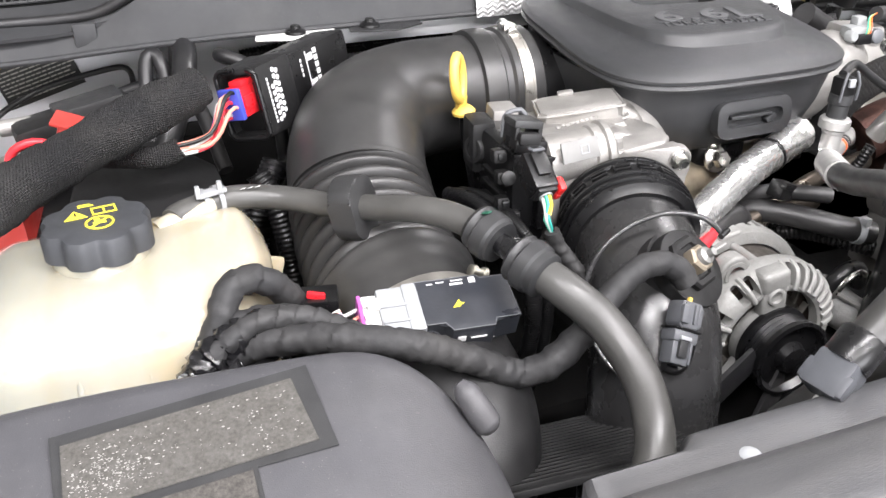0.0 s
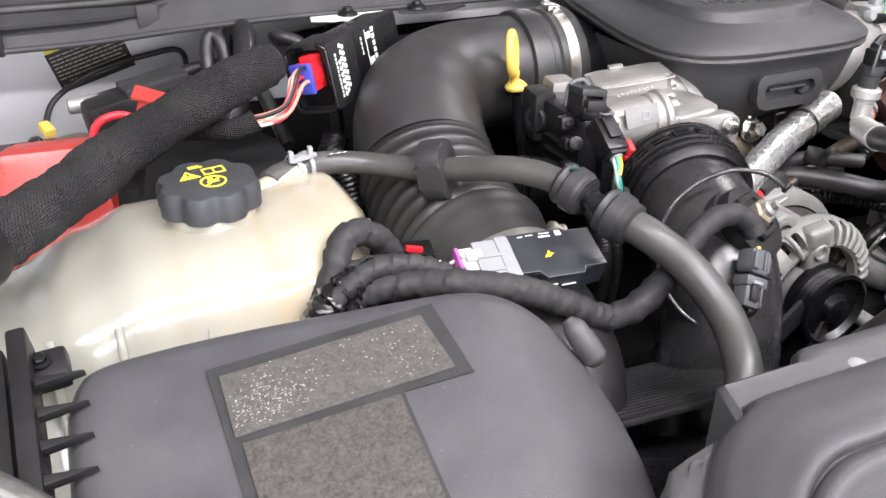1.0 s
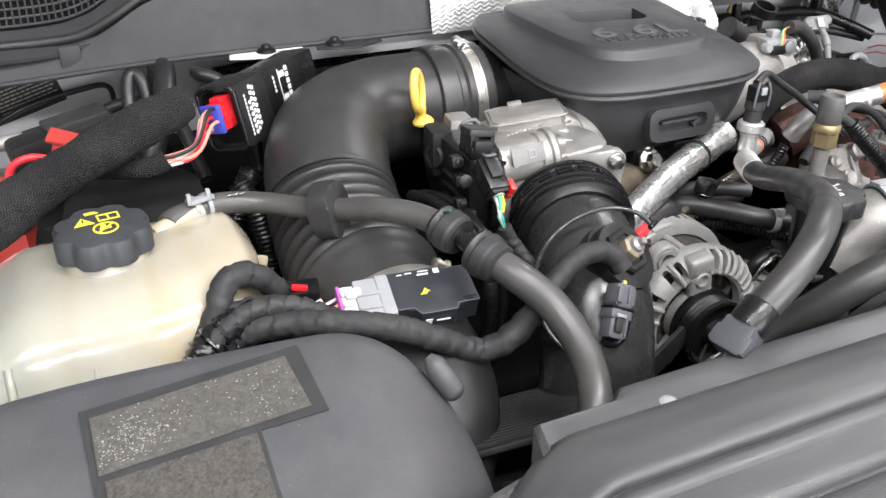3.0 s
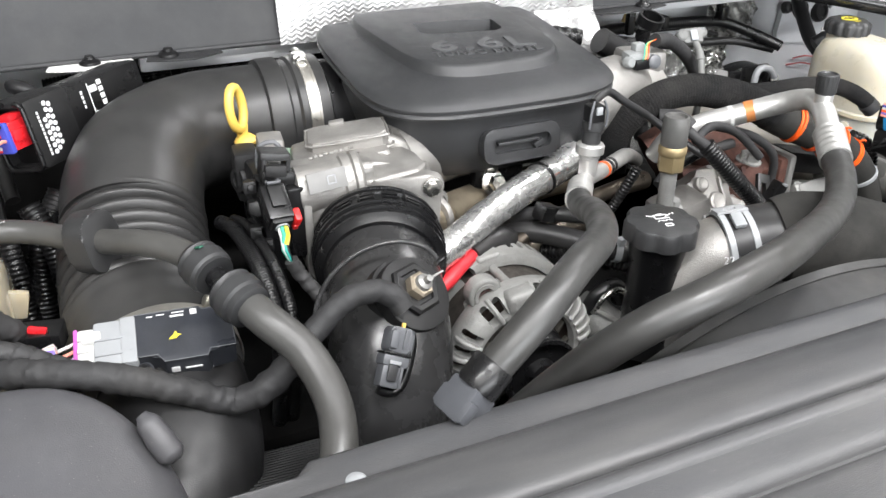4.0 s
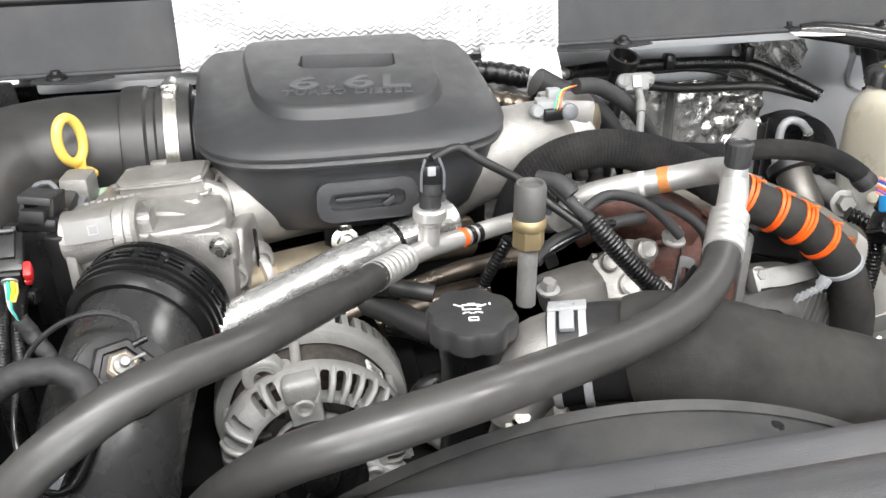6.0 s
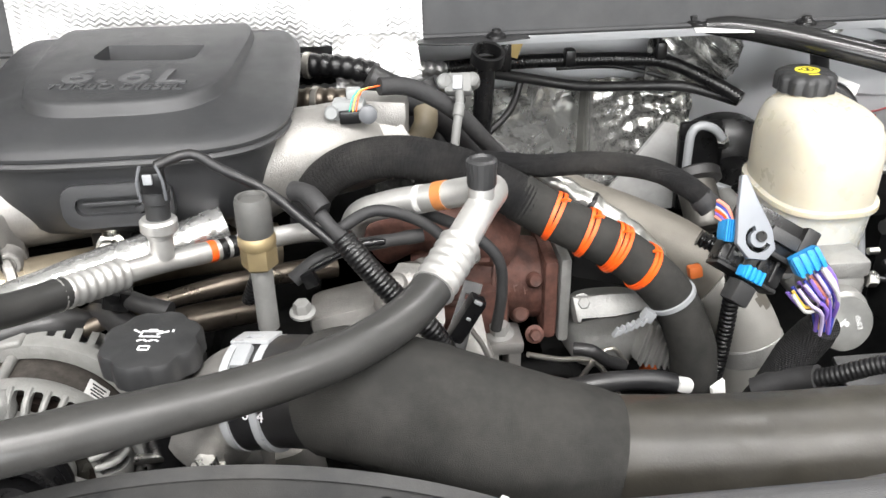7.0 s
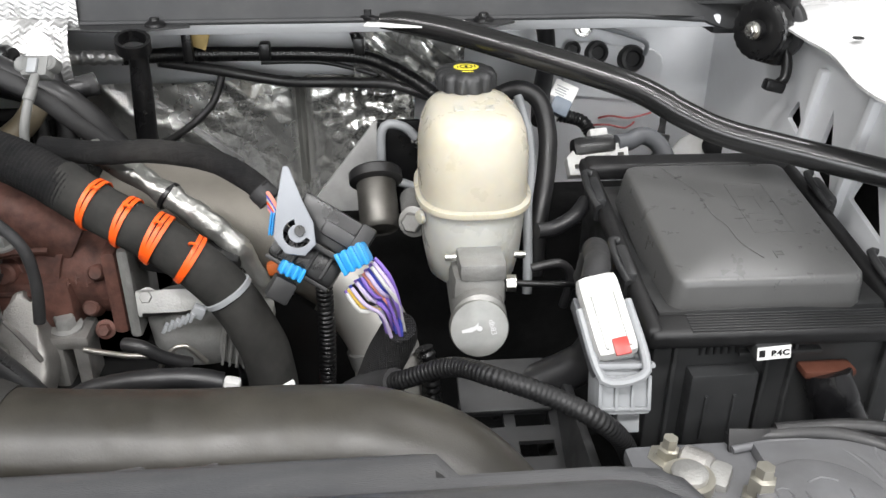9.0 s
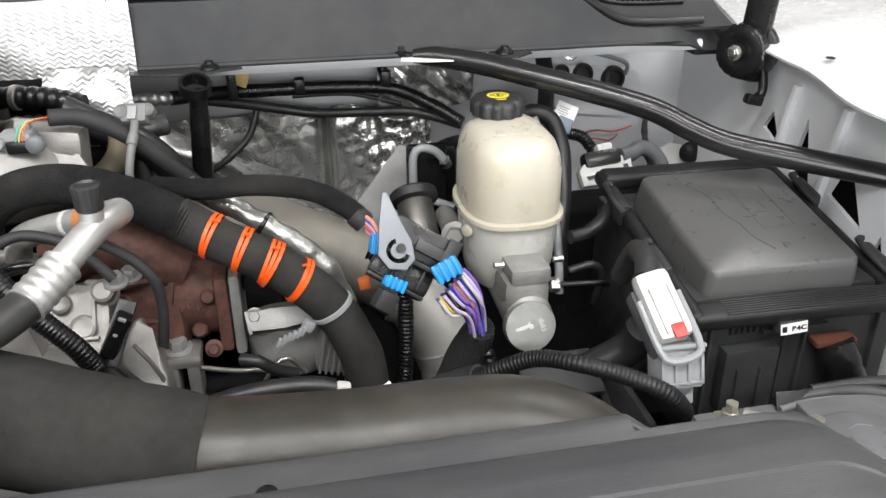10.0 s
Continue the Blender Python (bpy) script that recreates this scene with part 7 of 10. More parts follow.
oc = thing("oil_filler", "black oil filler neck with a scalloped cap", "oil cap", (0.64, 0.475, 1.05))
part("neck", lathe(B(), (0.642, 0.48, 1.03), (0, -0.03, 1), [(0.026, 0), (0.024, 0.06), (0.0245, 0.1), (0.028, 0.128), (0.028, 0.138)], 32), BLACK2, oc)
cap = part("cap", lathe(B(), (0.641, 0.474, 1.158), (0, -0.03, 1), [(0.031, 0), (0.0355, 0.003), (0.0355, 0.017), (0.0335, 0.0205), (0.03, 0.0215), (0.001, 0.022)], 80, (8, 0.09)), DARKGREY, oc, "scalloped dark grey cap")
om = axes((0.641, 0.4734, 1.1803), (0, -0.03, 1), (0, 1, 0)) @ turn(0, 0, -8)
bm = B()
for x, y, w, h, a in ((0.0, 0.006, 0.014, 0.0012, 0), (0.0, 0.0, 0.014, 0.0012, 0), (-0.007, 0.003, 0.0012, 0.007, 0), (0.0075, 0.0045, 0.0085, 0.0012, 28), (-0.011, 0.006, 0.006, 0.0012, -30), (0.0, 0.0075, 0.006, 0.0016, 0), (-0.006, -0.0045, 0.0035, 0.0011, 30), (-0.002, -0.0045, 0.0035, 0.0011, -30), (0.002, -0.0045, 0.0035, 0.0011, 30), (0.006, -0.0045, 0.0035, 0.0011, -30), (0.0, -0.011, 0.007, 0.001, 0), (0.0, -0.015, 0.007, 0.001, 0), (-0.0035, -0.013, 0.001, 0.004, 0), (0.0035, -0.013, 0.001, 0.004, 0), (0.014, 0.007, 0.0015, 0.0025, 0)):
    box(bm, om @ Vector((x, y, 0.0002)), (w, h, 0.0006), 0, om.to_3x3().to_4x4() @ turn(0, 0, a))
part("oil_symbol", bm, WHITEINK, cap, "white printed oil can symbol")

th = thing("thermostat_housing", "cast aluminium coolant outlet housing", "engine casting", (0.7, 0.48, 1.05))
part("casting", tube(B(), [(0.668, 0.475, 1.09, 0.034), (0.685, 0.468, 1.12, 0.034), (0.705, 0.459, 1.137, 0.036), (0.735, 0.448, 1.145, 0.036)], 0.035, 30), CAST, th)
part("foot", box(B(), (0.675, 0.485, 1.06), (0.07, 0.06, 0.06), 0.014), CAST, th)
part("bolt", hexbolt(B(), (0.672, 0.44, 1.09), (0, -0.4, 1), 0.008, 0.01), STEEL, th)
part("bolt", lathe(B(), (0.676, 0.5, 1.035), (-0.2, -0.6, 0.8), [(0.011, 0), (0.0115, 0.003), (0.0115, 0.012), (0.009, 0.014), (0.004, 0.012)], 24), STEEL, th)
part("arm", loft(B(), [oval(0.7, 0.51, z, a, b, 2.6, 28) for z, a, b in ((0.98, 0.05, 0.03), (1.03, 0.045, 0.028), (1.05, 0.035, 0.024), (1.056, 0.02, 0.014))]), CAST, th)
rh = thing("radiator_hose", "black coolant hose with white spring clamp and foam sleeve", "hose", (0.85, 0.42, 1.1))
part("hose", tube(B(), [(0.705, 0.458, 1.137, 0.0385), (0.735, 0.448, 1.145, 0.0385), (0.77, 0.436, 1.148, 0.0385), (0.8, 0.428, 1.146, 0.0385)], 0.0385, 36), RUBBER, rh)
part("foam_sleeve", tube(B(), [(0.758, 0.44, 1.148, 0.0415), (0.763, 0.438, 1.149, 0.0435), (0.78, 0.433, 1.15, 0.0455), (0.82, 0.42, 1.144, 0.046), (0.88, 0.408, 1.124, 0.047), (0.92, 0.404, 1.11, 0.0475), (0.943, 0.402, 1.103, 0.0465)], 0.046, 36, wob=0.02), FOAM, rh, "thick black foam insulation sleeve")
hd = Vector((0.93, -0.33, 0.16)).normalized()
for s in (-0.012, 0.011):
    part("spring_clamp", lathe(B(), Vector((0.7135, 0.4555, 1.1395)) + hd * s, hd, [(0.0386, 0), (0.0402, 0.0005), (0.0402, 0.0062), (0.0386, 0.0068)], 40), CLAMPWHITE, rh, "white coated spring clamp")
hu = (Vector((0, 0, 1)) - hd * hd.z).normalized()
hb = hu.cross(hd).normalized()
hb = hb if hb.y > 0 else -hb


def on_hose(deg, along, lift):
    """A plane on the hose under the clamp, deg from its top towards the back."""
    rad_v = hu * math.cos(radians(deg)) + hb * math.sin(radians(deg))
    return axes(Vector((0.7135, 0.4555, 1.1395)) + hd * along + rad_v * (0.0392 + lift), rad_v, hd.cross(rad_v))


cm3 = on_hose(14, 0.003, 0.0012)
plate = box(B(), cm3.translation, (0.0295, 0.02, 0.0025), 0.0008, cm3.to_3x3().to_4x4())
slot = box(B(), cm3 @ Vector((0, 0.001, 0)), (0.012, 0.007, 0.02), 0, cm3.to_3x3().to_4x4())
part("clamp_plate", carve(plate, slot), CLAMPWHITE, rh)
cm3 = on_hose(-18, 0.003, 0.002)
part("clamp_lock", box(B(), cm3.translation, (0.011, 0.018, 0.005), 0.0012, cm3.to_3x3().to_4x4()), LIGHTGREY, rh)
nm_ = axes((0.7, 0.4205, 1.1505), (-0.33, -0.92, 0.26), (0, 0, 1)) @ Matrix.Translation((0, 0, 0.0012))
letters("printed_number", "22", nm_ @ Matrix.Translation((-0.016, -0.001, 0)), 0.0105, WHITEINK, rh, 0.0002, "printed digits 22")
letters("printed_number", "9084", nm_ @ Matrix.Translation((0.011, 0.001, 0.0)), 0.0105, WHITEINK, rh, 0.0002, "printed digits 9084")

# hoses and wires in the gap beside the oil filler
fh = thing("breather_hose", "black rubber hose with a pale clip behind the oil filler", "hose", (0.6, 0.53, 1.1))
part("hose", tube(B(), [(0.655, 0.532, 1.112), (0.625, 0.545, 1.118), (0.595, 0.575, 1.122), (0.565, 0.605, 1.12), (0.54, 0.63, 1.1)], 0.0115, 16), RUBBER, fh)
part("clip", ring(B(), (0.645, 0.5365, 1.114), (-0.92, 0.36, 0.15), 0.0118, 0.0016, 0.007, 24), LIGHTGREY, fh)
part("clip_ear", box(B(), (0.641, 0.53, 1.128), (0.007, 0.008, 0.008), 0.001), LIGHTGREY, fh)
fh2 = thing("breather_hose", "narrow black hose with a small plug by the alternator", "hose", (0.57, 0.54, 1.13))
part("hose", tube(B(), [(0.63, 0.57, 1.14), (0.605, 0.58, 1.143), (0.58, 0.6, 1.14), (0.56, 0.62, 1.125), (0.545, 0.64, 1.1)], 0.008, 14), RUBBER, fh2)
part("plug", box(B(), (0.585, 0.588, 1.146), (0.022, 0.018, 0.018), 0.003, turn(0, 20, 10)), BLACK2, fh2)
part("plug_clip", box(B(), (0.583, 0.579, 1.153), (0.014, 0.006, 0.005), 0.001, turn(0, 20, 10)), BLACK2, fh2)
fh3 = thing("loom_tube", "black corrugated conduit under the breather hose", "wiring conduit", (0.6, 0.52, 1.09))
part("conduit", tube(B(), [(0.66, 0.53, 1.095), (0.635, 0.55, 1.1), (0.615, 0.575, 1.1), (0.595, 0.605, 1.09)], 0.009, 14, ribs=(0.0045, 0.0014)), BLACK2, fh3)
hk = thing("hook_pipe", "short curled steel pipe beside the oil filler", "pipe", (0.62, 0.52, 1.06))
part("pipe", tube(B(), [(0.597, 0.53, 1.03), (0.602, 0.521, 1.062), (0.611, 0.518, 1.08), (0.626, 0.518, 1.086), (0.638, 0.52, 1.077), (0.641, 0.523, 1.062)], 0.0085, 16), BLACK2, hk)
part("pipe_rim", tube(B(), [(0.602, 0.512, 1.062), (0.611, 0.5092, 1.08), (0.626, 0.5092, 1.0865), (0.636, 0.511, 1.08)], 0.003, 8), STEEL, hk)
cl_ = thing("engine_casting", "grey cast engine lobe beside the pulley", "engine casting", (0.61, 0.5, 1.03))
part("lobe", tube(B(), [(0.602, 0.535, 1.055, 0.02), (0.61, 0.53, 1.05, 0.022), (0.63, 0.515, 1.035, 0.02), (0.66, 0.51, 1.02, 0.018)], 0.02, 18), CASTDULL, cl_)
part("lobe_rib", tube(B(), [(0.605, 0.512, 1.066), (0.618, 0.505, 1.058), (0.64, 0.497, 1.045)], 0.004, 8), CASTDULL, cl_)
part("neck_seam", box(B(), (0.63, 0.456, 1.088), (0.026, 0.006, 0.006), 0.002, turn(0, 8, 12)), STEEL, oc)
# ---- right of the engine: turbo plumbing, brakes, fuse box, battery ----
sl = thing("sleeved_hose", "thick hose in black foam with orange tape bands", "hose", (1.0, 0.6, 1.0))
sp = [(0.735, 0.7, 1.14, 0.018), (0.745, 0.688, 1.185, 0.018), (0.775, 0.678, 1.213, 0.0185), (0.815, 0.67, 1.223, 0.019), (0.855, 0.66, 1.219, 0.0198), (0.9, 0.649, 1.203, 0.0205), (0.938, 0.637, 1.183, 0.0208)]
part("braided_sleeve", tube(B(), sp, 0.03, 26, ribs=(0.0035, 0.0006)), WRAP, sl, "ribbed black braided sleeve")
fpnts = [(0.925, 0.643, 1.19, 0.0215), (0.955, 0.63, 1.174, 0.0208), (0.981, 0.619, 1.163, 0.0206), (1.006, 0.612, 1.15, 0.0206), (1.034, 0.607, 1.129, 0.0208), (1.06, 0.604, 1.1, 0.0212), (1.078, 0.602, 1.065, 0.0216), (1.09, 0.602, 1.02, 0.022), (1.097, 0.602, 0.9, 0.022)]
part("foam", tube(B(), fpnts, 0.021, 26, wob=0.02), FOAM, sl)
for p, d, turns in (((0.953, 0.631, 1.1755), (0.83, -0.36, -0.42), 2), ((0.98, 0.6195, 1.1635), (0.84, -0.3, -0.43), 2), ((1.004, 0.6125, 1.151), (0.82, -0.22, -0.53), 3), ((1.03, 0.608, 1.1325), (0.77, -0.13, -0.62), 2)):
    bm = B()
    dv = Vector(d).normalized()
    for k in range(turns):
        o_ = k - (turns - 1) / 2
        ring(bm, Vector(p) + dv * (0.0032 * o_), dv + Vector((0.04 + 0.1 * o_, 0.08, 0.05 - 0.13 * o_)), 0.0212 + 0.0005 * k, 0.0012, 0.0034, 36)
    knot = Vector(p) + Vector((0.006, -0.012, 0.0195))
    tube(bm, [knot, knot + Vector((0.003, -0.003, 0.0022)), knot + Vector((0.0065, -0.004, 0.001))], 0.0013, 6, 0.002)
    part("orange_band", bm, ORANGE, sl, "bright orange wound tape band")
part("zip_tie", lathe(B(), (1.059, 0.604, 1.102), (0.5, -0.08, -0.86), [(0.0212, 0), (0.0228, 0.0008), (0.0228, 0.005), (0.0212, 0.0058)], 28), LIGHTGREY, sl, "pale grey zip tie")
bm = B()
box(bm, (1.036, 0.592, 1.089), (0.011, 0.009, 0.011), 0.002, turn(0, 30, 0))
for k in range(6):
    box(bm, (1.031 - 0.0048 * k, 0.588, 1.086 - 0.002 * k), (0.003, 0.006, 0.009), 0.0005, turn(0, 30, 0))
part("tie_tail", bm, LIGHTGREY, sl)["kind"] = "stuff"
part("white_tag", box(B(), (1.11, 0.582, 0.995), (0.016, 0.004, 0.045), 0.001, turn(0, -14, 25)), PAPER, sl, "white paper tag")

eg = thing("exhaust_manifold", "rusty brown iron exhaust elbow with flange", "exhaust manifold", (0.92, 0.68, 1.0))
part("elbow", tube(B(), [(0.84, 0.7, 1.085, 0.046), (0.885, 0.69, 1.09, 0.046), (0.925, 0.68, 1.088, 0.04), (0.965, 0.675, 1.086, 0.039)], 0.042, 26), RUST, eg)
part("flange", box(B(), (0.956, 0.668, 1.087), (0.014, 0.078, 0.084), 0.007), RUST, eg)
part("lobe", box(B(), (0.885, 0.66, 1.068), (0.07, 0.06, 0.07), 0.018), RUST, eg)
part("upper_arm", tube(B(), [(0.8, 0.7, 1.13, 0.03), (0.84, 0.69, 1.15, 0.03), (0.88, 0.68, 1.14, 0.032), (0.92, 0.68, 1.12, 0.03)], 0.03, 20), RUST, eg)
em = axes((0.93, 0.637, 1.098), (0, -0.85, 0.5), (-0.1, 0, 1))
for k, (x, y) in enumerate(((-0.014, 0.0), (-0.007, 0.002), (0.002, -0.002), (0.009, 0.001))):
    bm = B()
    flatbars(bm, em @ Matrix.Translation((x, y, 0.0)), [(0, 0, 0.0011, 0.007), (0.0016, 0.0022 * (k % 2), 0.003, 0.001)], )
    part("cast_mark", bm, RUST, eg)
part("bolt", hexbolt(B(), (0.942, 0.632, 1.05), (0, -0.9, 0.4), 0.006, 0.008), RUST, eg)
part("gasket", box(B(), (0.969, 0.668, 1.086), (0.011, 0.08, 0.09), 0.005), CASTDULL, eg)
part("neck_bead", ring(B(), (0.912, 0.683, 1.088), (1, -0.25, -0.05), 0.0415, 0.0035, 0.006, 40), RUST, eg)
part("seam", tube(B(), [(0.84, 0.648, 1.112), (0.86, 0.645, 1.122), (0.885, 0.645, 1.126), (0.9, 0.648, 1.124)], 0.0032, 8), RUST, eg)
part("seam", tube(B(), [(0.852, 0.635, 1.088), (0.875, 0.631, 1.09), (0.895, 0.632, 1.087)], 0.0026, 8), RUST, eg)
for c, r in (((0.862, 0.64, 1.105), 0.011), ((0.9, 0.637, 1.066), 0.009), ((0.93, 0.64, 1.068), 0.008), ((0.942, 0.636, 1.106), 0.0075)):
    part("cast_boss", lathe(B(), Vector(c) + Vector((0, 0.01, -0.004)), (0, -0.9, 0.4), [(r * 1.3, 0), (r, 0.005), (r * 0.95, 0.012), (r * 0.7, 0.014), (r * 0.3, 0.0135)], 18), RUST, eg)
ea = thing("egr_actuator", "grey cast aluminium valve actuator with ribs", "actuator", (1.03, 0.64, 1.0))
part("bracket_bar", prism(B(), [(-0.046, 0.014), (-0.046, -0.012), (-0.01, -0.008), (0.044, -0.016), (0.05, -0.004), (0.03, 0.004), (-0.02, 0.01)], 0.022, axes((1.022, 0.64, 1.076), (0, -0.85, 0.5), (-0.12, 0, 1)), 0.004), CASTDULL, ea)
part("body", loft(B(), [oval(1.018, 0.66, z, a, b, 2.6, 32) for z, a, b in ((1.0, 0.03, 0.02), (1.02, 0.042, 0.026), (1.05, 0.045, 0.028), (1.066, 0.036, 0.022), (1.07, 0.02, 0.012))]), CASTDULL, ea)
part("motor", box(B(), (1.066, 0.646, 1.034), (0.046, 0.05, 0.056), 0.012, turn(0, 12, 0)), CASTDULL, ea)
for k in range(7):
    part("rib", box(B(), (1.0485 + 0.0062 * k, 0.6205, 1.036 - 0.0016 * k), (0.0024, 0.006, 0.046), 0.0008, turn(0, 12, 0)), CASTDULL, ea)
part("heat_screen", box(B(), (1.02, 0.664, 1.105), (0.09, 0.04, 0.03), 0.01, turn(0, 14, 0)), BLACK, ea)
part("bolt", hexbolt(B(), (0.985, 0.628, 1.084), (0, -0.85, 0.5), 0.006, 0.007), CASTDULL, ea)

vc = thing("valve_cover", "pale cast aluminium brackets and bolts on the head", "engine casting", (0.84, 0.58, 1.0))
part("bracket", box(B(), (0.792, 0.585, 1.06), (0.09, 0.08, 0.07), 0.016), CAST, vc)
part("web", box(B(), (0.77, 0.6, 1.105), (0.06, 0.05, 0.04), 0.01, turn(0, -12, 0)), CAST, vc)
part("web", box(B(), (0.82, 0.62, 1.01), (0.1, 0.07, 0.09), 0.012), CAST, vc)
hd = axes((0.826, 0.6, 1.095), (0, -0.8, 0.6), (0, 0, 1))
part("head_casting", prism(B(), [(-0.044, -0.052), (-0.038, 0.026), (-0.026, 0.04), (-0.006, 0.046), (0.01, 0.058), (0.028, 0.054), (0.036, 0.036), (0.022, 0.0), (0.012, -0.052)], 0.05, hd @ Matrix.Translation((0, 0, -0.05)), 0.007), CAST, vc)
for x, y, r, h in ((-0.03, 0.02, 0.008, 0.006), (-0.012, 0.034, 0.009, 0.008), (0.006, 0.01, 0.012, 0.005), (-0.022, -0.012, 0.01, 0.007), (0.026, 0.042, 0.011, 0.012), (-0.004, -0.02, 0.007, 0.009), (0.006, -0.034, 0.007, 0.005)):
    part("cast_boss", lathe(B(), hd @ Vector((x, y, -0.001)), hd.col[2].to_3d(), [(r * 1.25, 0), (r, 0.002), (r * 0.95, h), (r * 0.7, h + 0.0015), (r * 0.35, h + 0.0005)], 20), CAST, vc)
for x, y, w, h in ((-0.01, 0.0, 0.06, 0.004), (-0.012, -0.032, 0.05, 0.006), (0.016, 0.024, 0.004, 0.03), (-0.034, 0.0, 0.004, 0.05)):
    part("cast_web", box(B(), hd @ Vector((x, y, 0.001)), (w, h, 0.008), 0.002, hd.to_3x3().to_4x4()), CAST, vc)
kb = axes((0.868, 0.575, 1.113), (0, -0.8, 0.6), (0.28, 0, 1))
slot_cut = box(B(), kb @ Vector((0.0, 0.012, 0)), (0.006, 0.014, 0.03), 0, kb.to_3x3().to_4x4())
box(slot_cut, kb @ Vector((0.0, -0.012, 0)), (0.006, 0.014, 0.03), 0, kb.to_3x3().to_4x4())
part("slotted_bracket", carve(prism(B(), [(-0.01, -0.03), (0.009, -0.03), (0.009, 0.03), (-0.007, 0.03)], 0.006, kb, 0.001), slot_cut), BLACK2, vc)
leaf = [(-0.018, 0.012), (-0.012, 0.03), (-0.006, 0.046), (0.004, 0.05), (0.008, 0.036), (0.018, 0.018), (0.027, -0.006), (0.029, -0.026), (0.024, -0.05), (-0.006, -0.06), (-0.016, -0.03)]
part("leaf_casting", prism(B(), leaf, 0.03, axes((0.873, 0.603, 1.055), (-0.12, -0.85, 0.5), (0, 0, 1)) @ Matrix.Translation((0, 0, -0.03)), 0.006, 3), CAST, vc)
part("leaf_ridge", tube(B(), [(0.876, 0.589, 1.09), (0.888, 0.59, 1.068), (0.896, 0.596, 1.04), (0.894, 0.603, 1.015)], 0.0024, 8), CAST, vc)
part("toothed_arc", tube(B(), [(0.849, 0.586, 1.076), (0.858, 0.583, 1.062), (0.872, 0.581, 1.045), (0.886, 0.581, 1.026), (0.893, 0.582, 1.01)], 0.0105, 20), DARKGREY, vc, "dark toothed ring")
for k in range(15):
    f = k / 14
    p = Vector((0.862 + 0.034 * f, 0.5775, 1.075 - 0.052 * f))
    part("tooth", box(B(), p, (0.0042, 0.007, 0.0028), 0.0006, turn(0, 40, 0)), DARKGREY, vc)
part("pillar", box(B(), (0.9, 0.634, 1.005), (0.013, 0.036, 0.09), 0.004), CAST, vc)
part("pillar", box(B(), (0.921, 0.634, 1.005), (0.013, 0.036, 0.09), 0.004), CAST, vc)
part("pillar_head", box(B(), (0.91, 0.634, 1.046), (0.04, 0.038, 0.014), 0.005), CAST, vc)
part("bolt", hexbolt(B(), (0.908, 0.632, 1.053), (0, -0.15, 1), 0.0095, 0.011), CASTDULL, vc)
for c in ((0.772, 0.555, 1.103), (0.735, 0.57, 1.13), (0.869, 0.6, 1.15), (0.755, 0.535, 1.12), (0.878, 0.62, 1.144)):
    part("bolt", hexbolt(B(), c, (0, -0.15, 1), 0.0072, 0.009), CASTDULL, vc)
part("boss", lathe(B(), (0.772, 0.56, 1.08), (0, -0.15, 1), [(0.02, 0), (0.02, 0.02), (0.017, 0.024)], 22), CAST, vc)
tw = thing("taped_harness", "thin black taped wires twisted over the pipes", "wiring harness", (0.77, 0.6, 1.17))
part("branch", tube(B(), [(0.728, 0.59, 1.15), (0.75, 0.598, 1.164), (0.777, 0.6, 1.172), (0.805, 0.6, 1.176), (0.838, 0.605, 1.177)], 0.006, 12, wob=0.25), TAPE, tw)
part("branch", tube(B(), [(0.742, 0.592, 1.158), (0.765, 0.595, 1.168), (0.79, 0.594, 1.178), (0.81, 0.6, 1.176)], 0.004, 10, wob=0.3), VINYL, tw)
part("clip", box(B(), (0.742, 0.588, 1.152), (0.012, 0.01, 0.014), 0.002, turn(0, -20, 0)), BLACK2, tw)
part("fuel_line", tube(B(), [(0.93, 0.6, 1.05), (0.96, 0.61, 1.035), (1.0, 0.62, 1.02), (1.03, 0.63, 0.97)], 0.0026, 10), BANDSTEEL, vc)
part("fuel_line", tube(B(), [(0.985, 0.612, 1.01), (1.0, 0.612, 1.034), (1.014, 0.614, 1.04), (1.03, 0.618, 1.018)], 0.0026, 10), BANDSTEEL, vc)
lo = thing("taped_harness", "black taped harness with a white plug low on the engine", "wiring harness", (0.98, 0.57, 1.0))
part("branch", tube(B(), [(0.925, 0.565, 1.02), (0.945, 0.562, 1.034), (0.979, 0.56, 1.042), (1.026, 0.56, 1.043), (1.055, 0.56, 1.036)], 0.009, 14, wob=0.2), RUBBER, lo)
part("branch", tube(B(), [(0.95, 0.575, 1.0), (0.985, 0.572, 1.022), (1.03, 0.575, 1.03), (1.06, 0.58, 1.01)], 0.006, 12, wob=0.2), TAPE, lo)
part("branch", tube(B(), [(0.97, 0.59, 1.06), (0.985, 0.585, 1.06), (1.0, 0.59, 1.045), (1.02, 0.6, 1.03)], 0.006, 10), RUBBER, lo)
part("plug", box(B(), (1.063, 0.557, 1.036), (0.015, 0.012, 0.012), 0.004, turn(0, 14, 0)), WHITE, lo)
part("orange_plug", lathe(B(), (1.083, 0.7, 0.935), (0, -0.25, 1), [(0.007, 0), (0.009, 0.003), (0.0095, 0.012), (0.008, 0.022), (0.005, 0.026), (0.0045, 0.032)], 18), mat("orange_seal", (0.6, 0.11, 0.02), 0.5), lo)
for pts, r in (([(0.83, 0.63, 1.19), (0.87, 0.61, 1.18), (0.9, 0.6, 1.155), (0.905, 0.6, 1.12), (0.9, 0.6, 1.08)], 0.005), ([(0.77, 0.59, 1.195), (0.8, 0.6, 1.205), (0.84, 0.6, 1.19), (0.87, 0.59, 1.16)], 0.005)):
    t = thing("cable", "thin black sheathed cable over the engine", "cable", pts[0], group="cables over the engine")
    part("cable", tube(B(), pts, r, 10, wob=0.05), TAPE, t)
